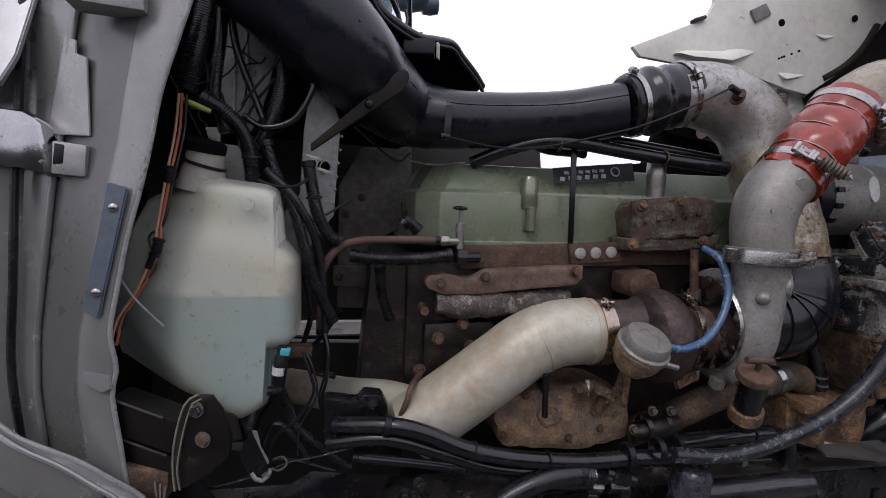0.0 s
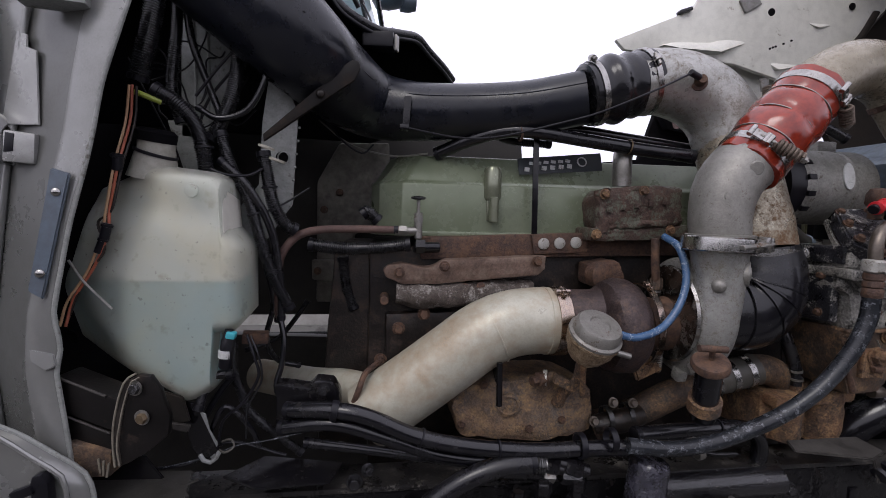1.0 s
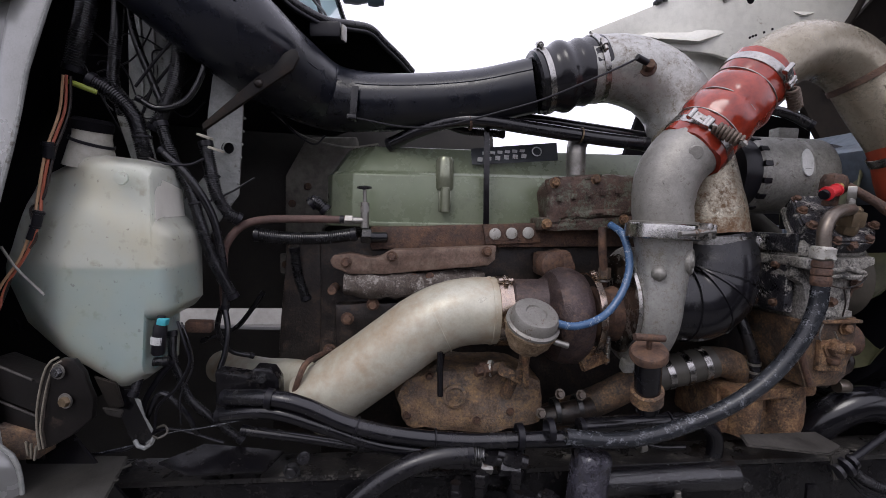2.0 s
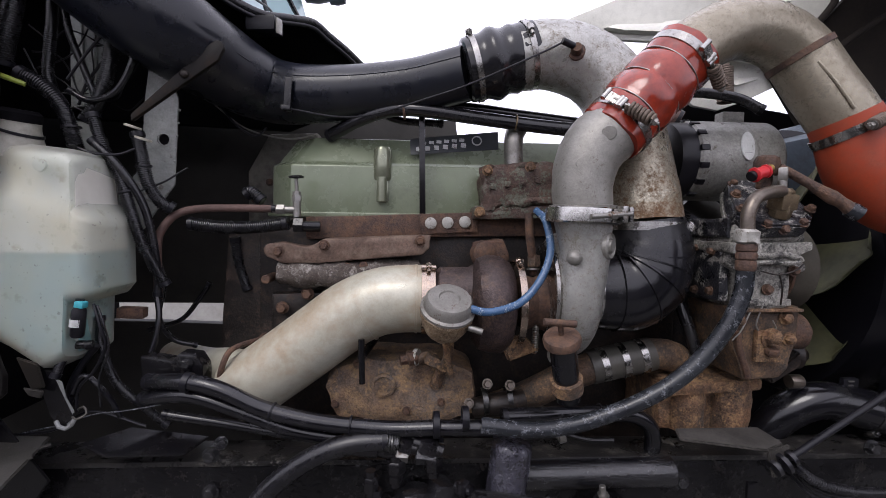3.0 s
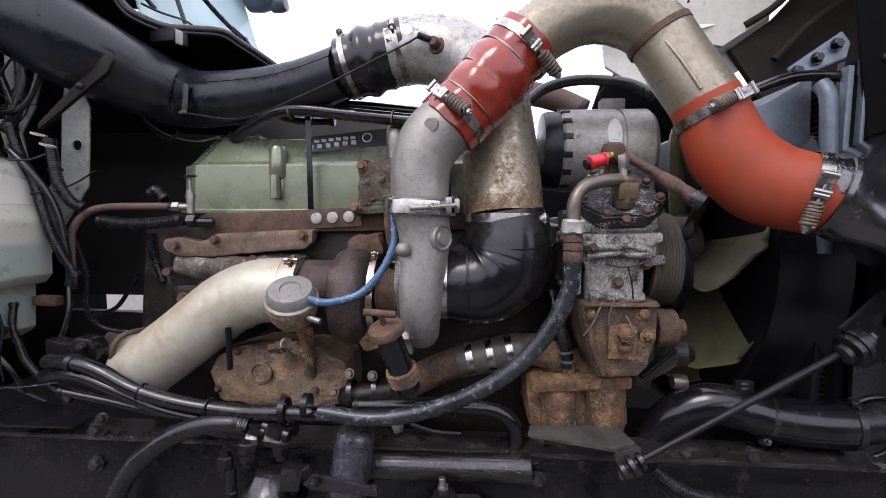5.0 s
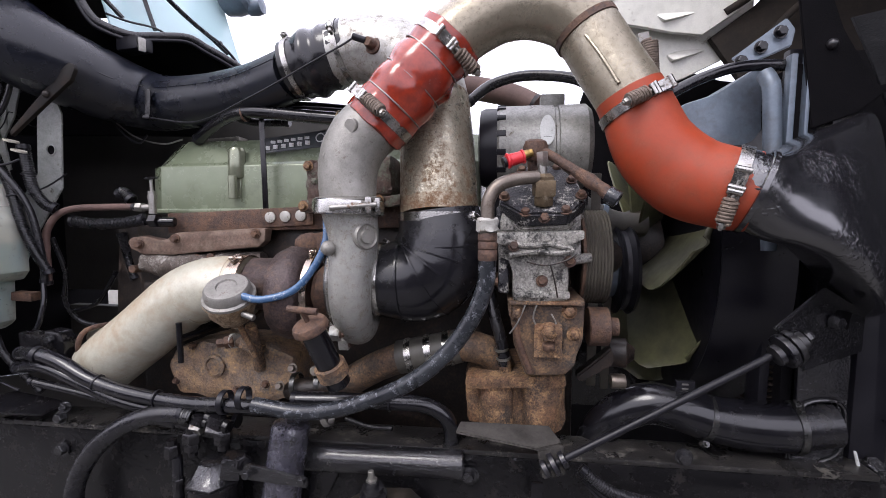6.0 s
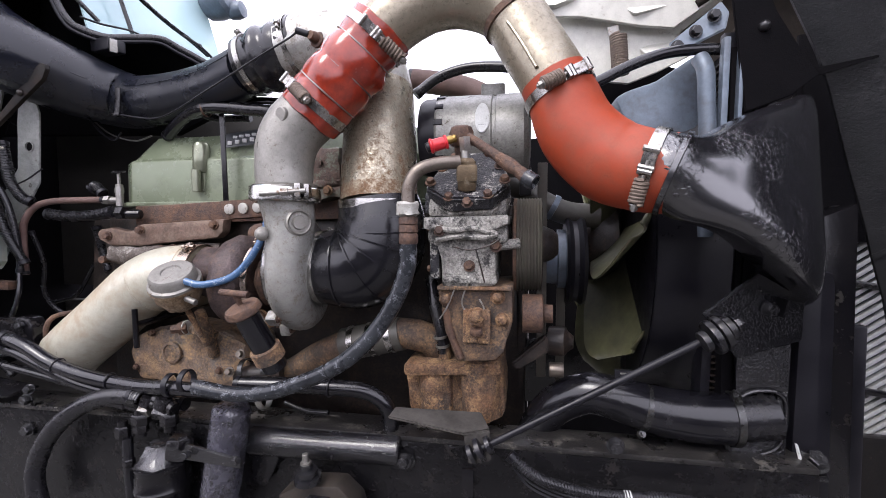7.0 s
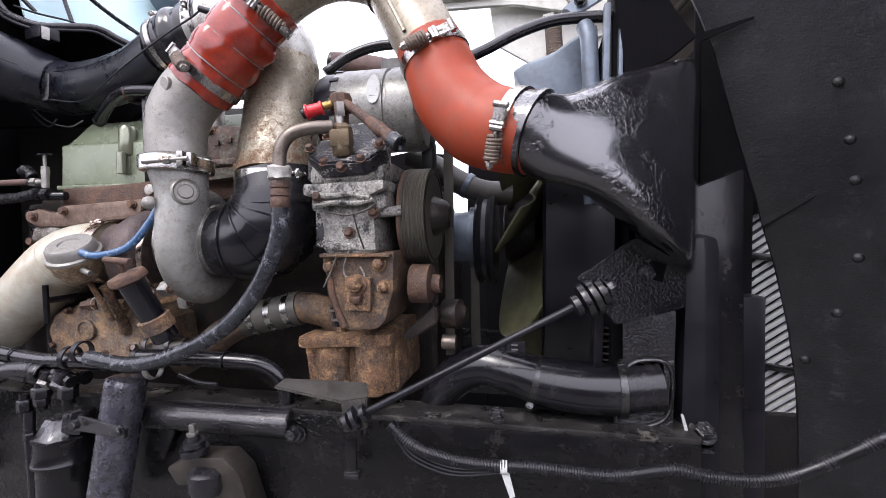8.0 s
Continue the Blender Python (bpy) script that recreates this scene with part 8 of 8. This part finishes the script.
part("small_housing", lathe([(0.01, -0.03), (0.028, -0.025), (0.032, 0.0), (0.028, 0.025), (0.01, 0.03)], (0.2, 1.5, 2.195), (1, 0, 0.1), 24), m_bluegrey, mirror)

# ---- raised hood: far inner side, and the near fender liner ----
hood = thing("raised_hood", "tilted open truck hood with a pale underside", "hood", (2.0, 1.9, 1.2))
part("far_side", prism([(0.947, 2.151), (1.234, 2.275), (1.268, 2.333), (1.27, 2.814), (2.2, 2.926), (2.042, 2.339), (1.935, 2.222), (1.847, 2.127), (1.709, 2.035), (1.611, 2.05), (1.419, 2.095), (1.361, 2.1), (1.146, 2.105), (0.981, 2.118)], 1.55, 1.57, 0.006), m_offwhite, hood)
part("rib", rough(prism([(1.104, 2.135), (1.158, 2.154), (1.318, 2.166), (1.579, 2.29), (1.651, 2.32), (1.679, 2.285), (1.658, 2.251), (1.339, 2.123), (1.182, 2.124)], 1.515, 1.555, 0.022, 0.62), 0.001, 20), m_offwhite, hood)
part("raised_pad", prism([(1.509, 2.163), (1.546, 2.186), (1.707, 2.239), (1.875, 2.218), (1.831, 2.165), (1.739, 2.117), (1.587, 2.078)], 1.525, 1.555, 0.02, 0.8), m_offwhite, hood)
part("pressed_square", prism([(1.695, 2.311), (1.783, 2.339), (1.821, 2.305), (1.811, 2.263), (1.75, 2.246), (1.704, 2.267)], 1.535, 1.555, 0.012, 0.75), m_offwhite, hood)
for p in ((1.493, 1.483, 2.259), (1.889, 1.547, 2.338)):
    part("hole", lathe([(0.013, 0), (0.013, 0.003)], p, (0, -1, 0), 20), m_blackwall, hood)
for p in ((1.516, 1.503, 2.141), (1.527, 1.503, 2.146), (1.538, 1.503, 2.15), (1.569, 1.503, 2.162), (1.6, 1.503, 2.175)):
    part("small_hole", lathe([(0.004, 0), (0.004, 0.003)], p, (0, -1, 0), 12), m_blackwall, hood)
part("latch_plate", slab([(1.414, 1.545, 2.319), (1.48, 1.545, 2.352), (1.507, 1.545, 2.314), (1.441, 1.545, 2.277)], 0.008), m_steel_dull, hood)
part("rubber_stop", box((1.205, 1.55, 2.268), (0.05, 0.03, 0.014), (0, -20, 0), 0.005), m_rubber, hood)
part("lower_side", prism([(1.299, 2.267), (1.891, 2.28), (1.889, 2.066), (1.797, 1.973), (1.684, 1.919), (1.586, 1.884), (1.493, 1.899), (1.34, 1.995)], 1.61, 1.63, 0.006), m_offwhite, hood)
part("lower_rib", prism([(1.615, 1.997), (1.72, 2.035), (1.838, 2.115), (1.855, 2.089), (1.747, 2.004), (1.634, 1.968)], 1.58, 1.612, 0.018, 0.7), m_offwhite, hood)
part("front_wall", prism([(1.964, 2.227), (2.072, 2.346), (2.232, 2.944), (4.046, 3.162), (4.418, 1.608), (1.997, 1.664), (1.742, 2.033), (1.879, 2.131)], 1.572, 1.60, 0.004), m_hood_dark, hood, "dirty hood front painted dark for shade")
for k, pts in enumerate(([(1.775, 1.55, 2.101), (1.857, 1.54, 2.153), (1.922, 1.53, 2.224), (1.965, 1.52, 2.311)], [(1.874, 1.55, 1.987), (1.975, 1.54, 2.097), (2.095, 1.53, 2.187), (2.212, 1.52, 2.256)])):
    part("brace", tube(pts, 0.012, 10, 0.03), m_hood_dark, hood)
part("hood_spring", coil((1.531, 1.5, 2.006), (1.54, 1.5, 1.883), 0.022, 0.005, 16), m_spring, hood, "dusty coil spring")
part("spring_bracket", slab([(1.5, 1.52, 2.038), (1.534, 1.52, 2.044), (1.539, 1.52, 1.999), (1.511, 1.52, 1.991)], 0.008, 0.001), m_steel_dull, hood)
# Slab out of view, added overhead to shade this corner.
part("shade_slab", slab([(1.72, 0.35, 2.32), (3.0, 0.35, 2.32), (3.0, 1.95, 2.75), (1.9, 1.95, 2.75)], 0.03), m_hood_dark, hood, "unseen slab added to shade the hood corner")
liner = thing("fender_liner", "dark textured plastic fender liner with a row of rivets", "fender", (2.05, 0.9, 1.2))
edge_l = [(1.733, 0.93, 1.83), (1.775, 0.93, 1.738), (1.801, 0.93, 1.668), (1.836, 0.93, 1.532), (1.874, 0.93, 1.396), (1.884, 0.93, 1.352), (1.907, 0.93, 1.271), (1.931, 0.93, 1.157), (1.945, 0.93, 1.054), (1.95, 0.93, 0.97), (1.953, 0.93, 0.791)]
part("liner", sheet([edge_l, [(x + 0.06, y - 0.05, z) for x, y, z in edge_l], [(x + 0.14, y - 0.16, z) for x, y, z in edge_l], [(x + 0.2, y - 0.32, z) for x, y, z in edge_l], [(x + 0.22, y - 0.6, z) for x, y, z in edge_l]], 0.006), m_liner, liner)
part("step_lip", slab([(1.879, 0.926, 1.352), (1.954, 0.86, 1.415), (1.954, 0.86, 1.405), (1.884, 0.926, 1.342)], 0.004), m_liner, liner)
part("slit", slab([(1.765, 0.922, 1.697), (1.842, 0.872, 1.7), (1.842, 0.872, 1.696), (1.77, 0.92, 1.682)], 0.003, 0), m_blackwall, liner, "dark slit in the liner")
for p in ((1.903, 0.84, 1.646), (1.933, 0.81, 1.563), (1.945, 0.8, 1.472), (1.953, 0.8, 1.41), (1.959, 0.8, 1.292), (1.95, 0.83, 1.202), (1.942, 0.9, 1.107), (1.862, 0.88, 1.729)):
    part("rivet", dome(p, (-0.5, -1, 0), 0.008, 0.005), m_liner, liner)
fins = thing("corrugated_panel", "ribbed pale metal panel behind the radiator support", "panel", (1.95, 1.07, 0.96))
rib_mesh = mesh_of("rib", box((0, 0, 0), (0.34, 0.012, 0.0105), (0, 0, 0), 0.004))
rib_mesh.materials.append(m_fins)
for k in range(27):
    rib = new("rib", rib_mesh)
    rib.parent = fins
    rib.matrix_parent_inverse = Matrix.Translation(fins.location).inverted()
    rib.matrix_basis = pose(1.965, 1.07, 0.88 + 0.0195 * k, 0, -36, 0)
    tagged(rib)
part("backing", prism([(1.84, 0.965), (2.14, 0.965), (2.14, 1.36), (1.84, 1.36)], 1.078, 1.084, 0.001), m_plastic, fins)
for z in (1.278, 1.05):
    part("cross_rail", box((1.96, 1.055, z), (0.24, 0.012, 0.014), (0, 8, 0)), m_black, fins)
part("sill", prism([(1.85, 0.7), (2.2, 0.7), (2.2, 0.955), (1.85, 0.955)], 1.035, 1.06, 0.004), m_grime, fins, "greasy dark sill")
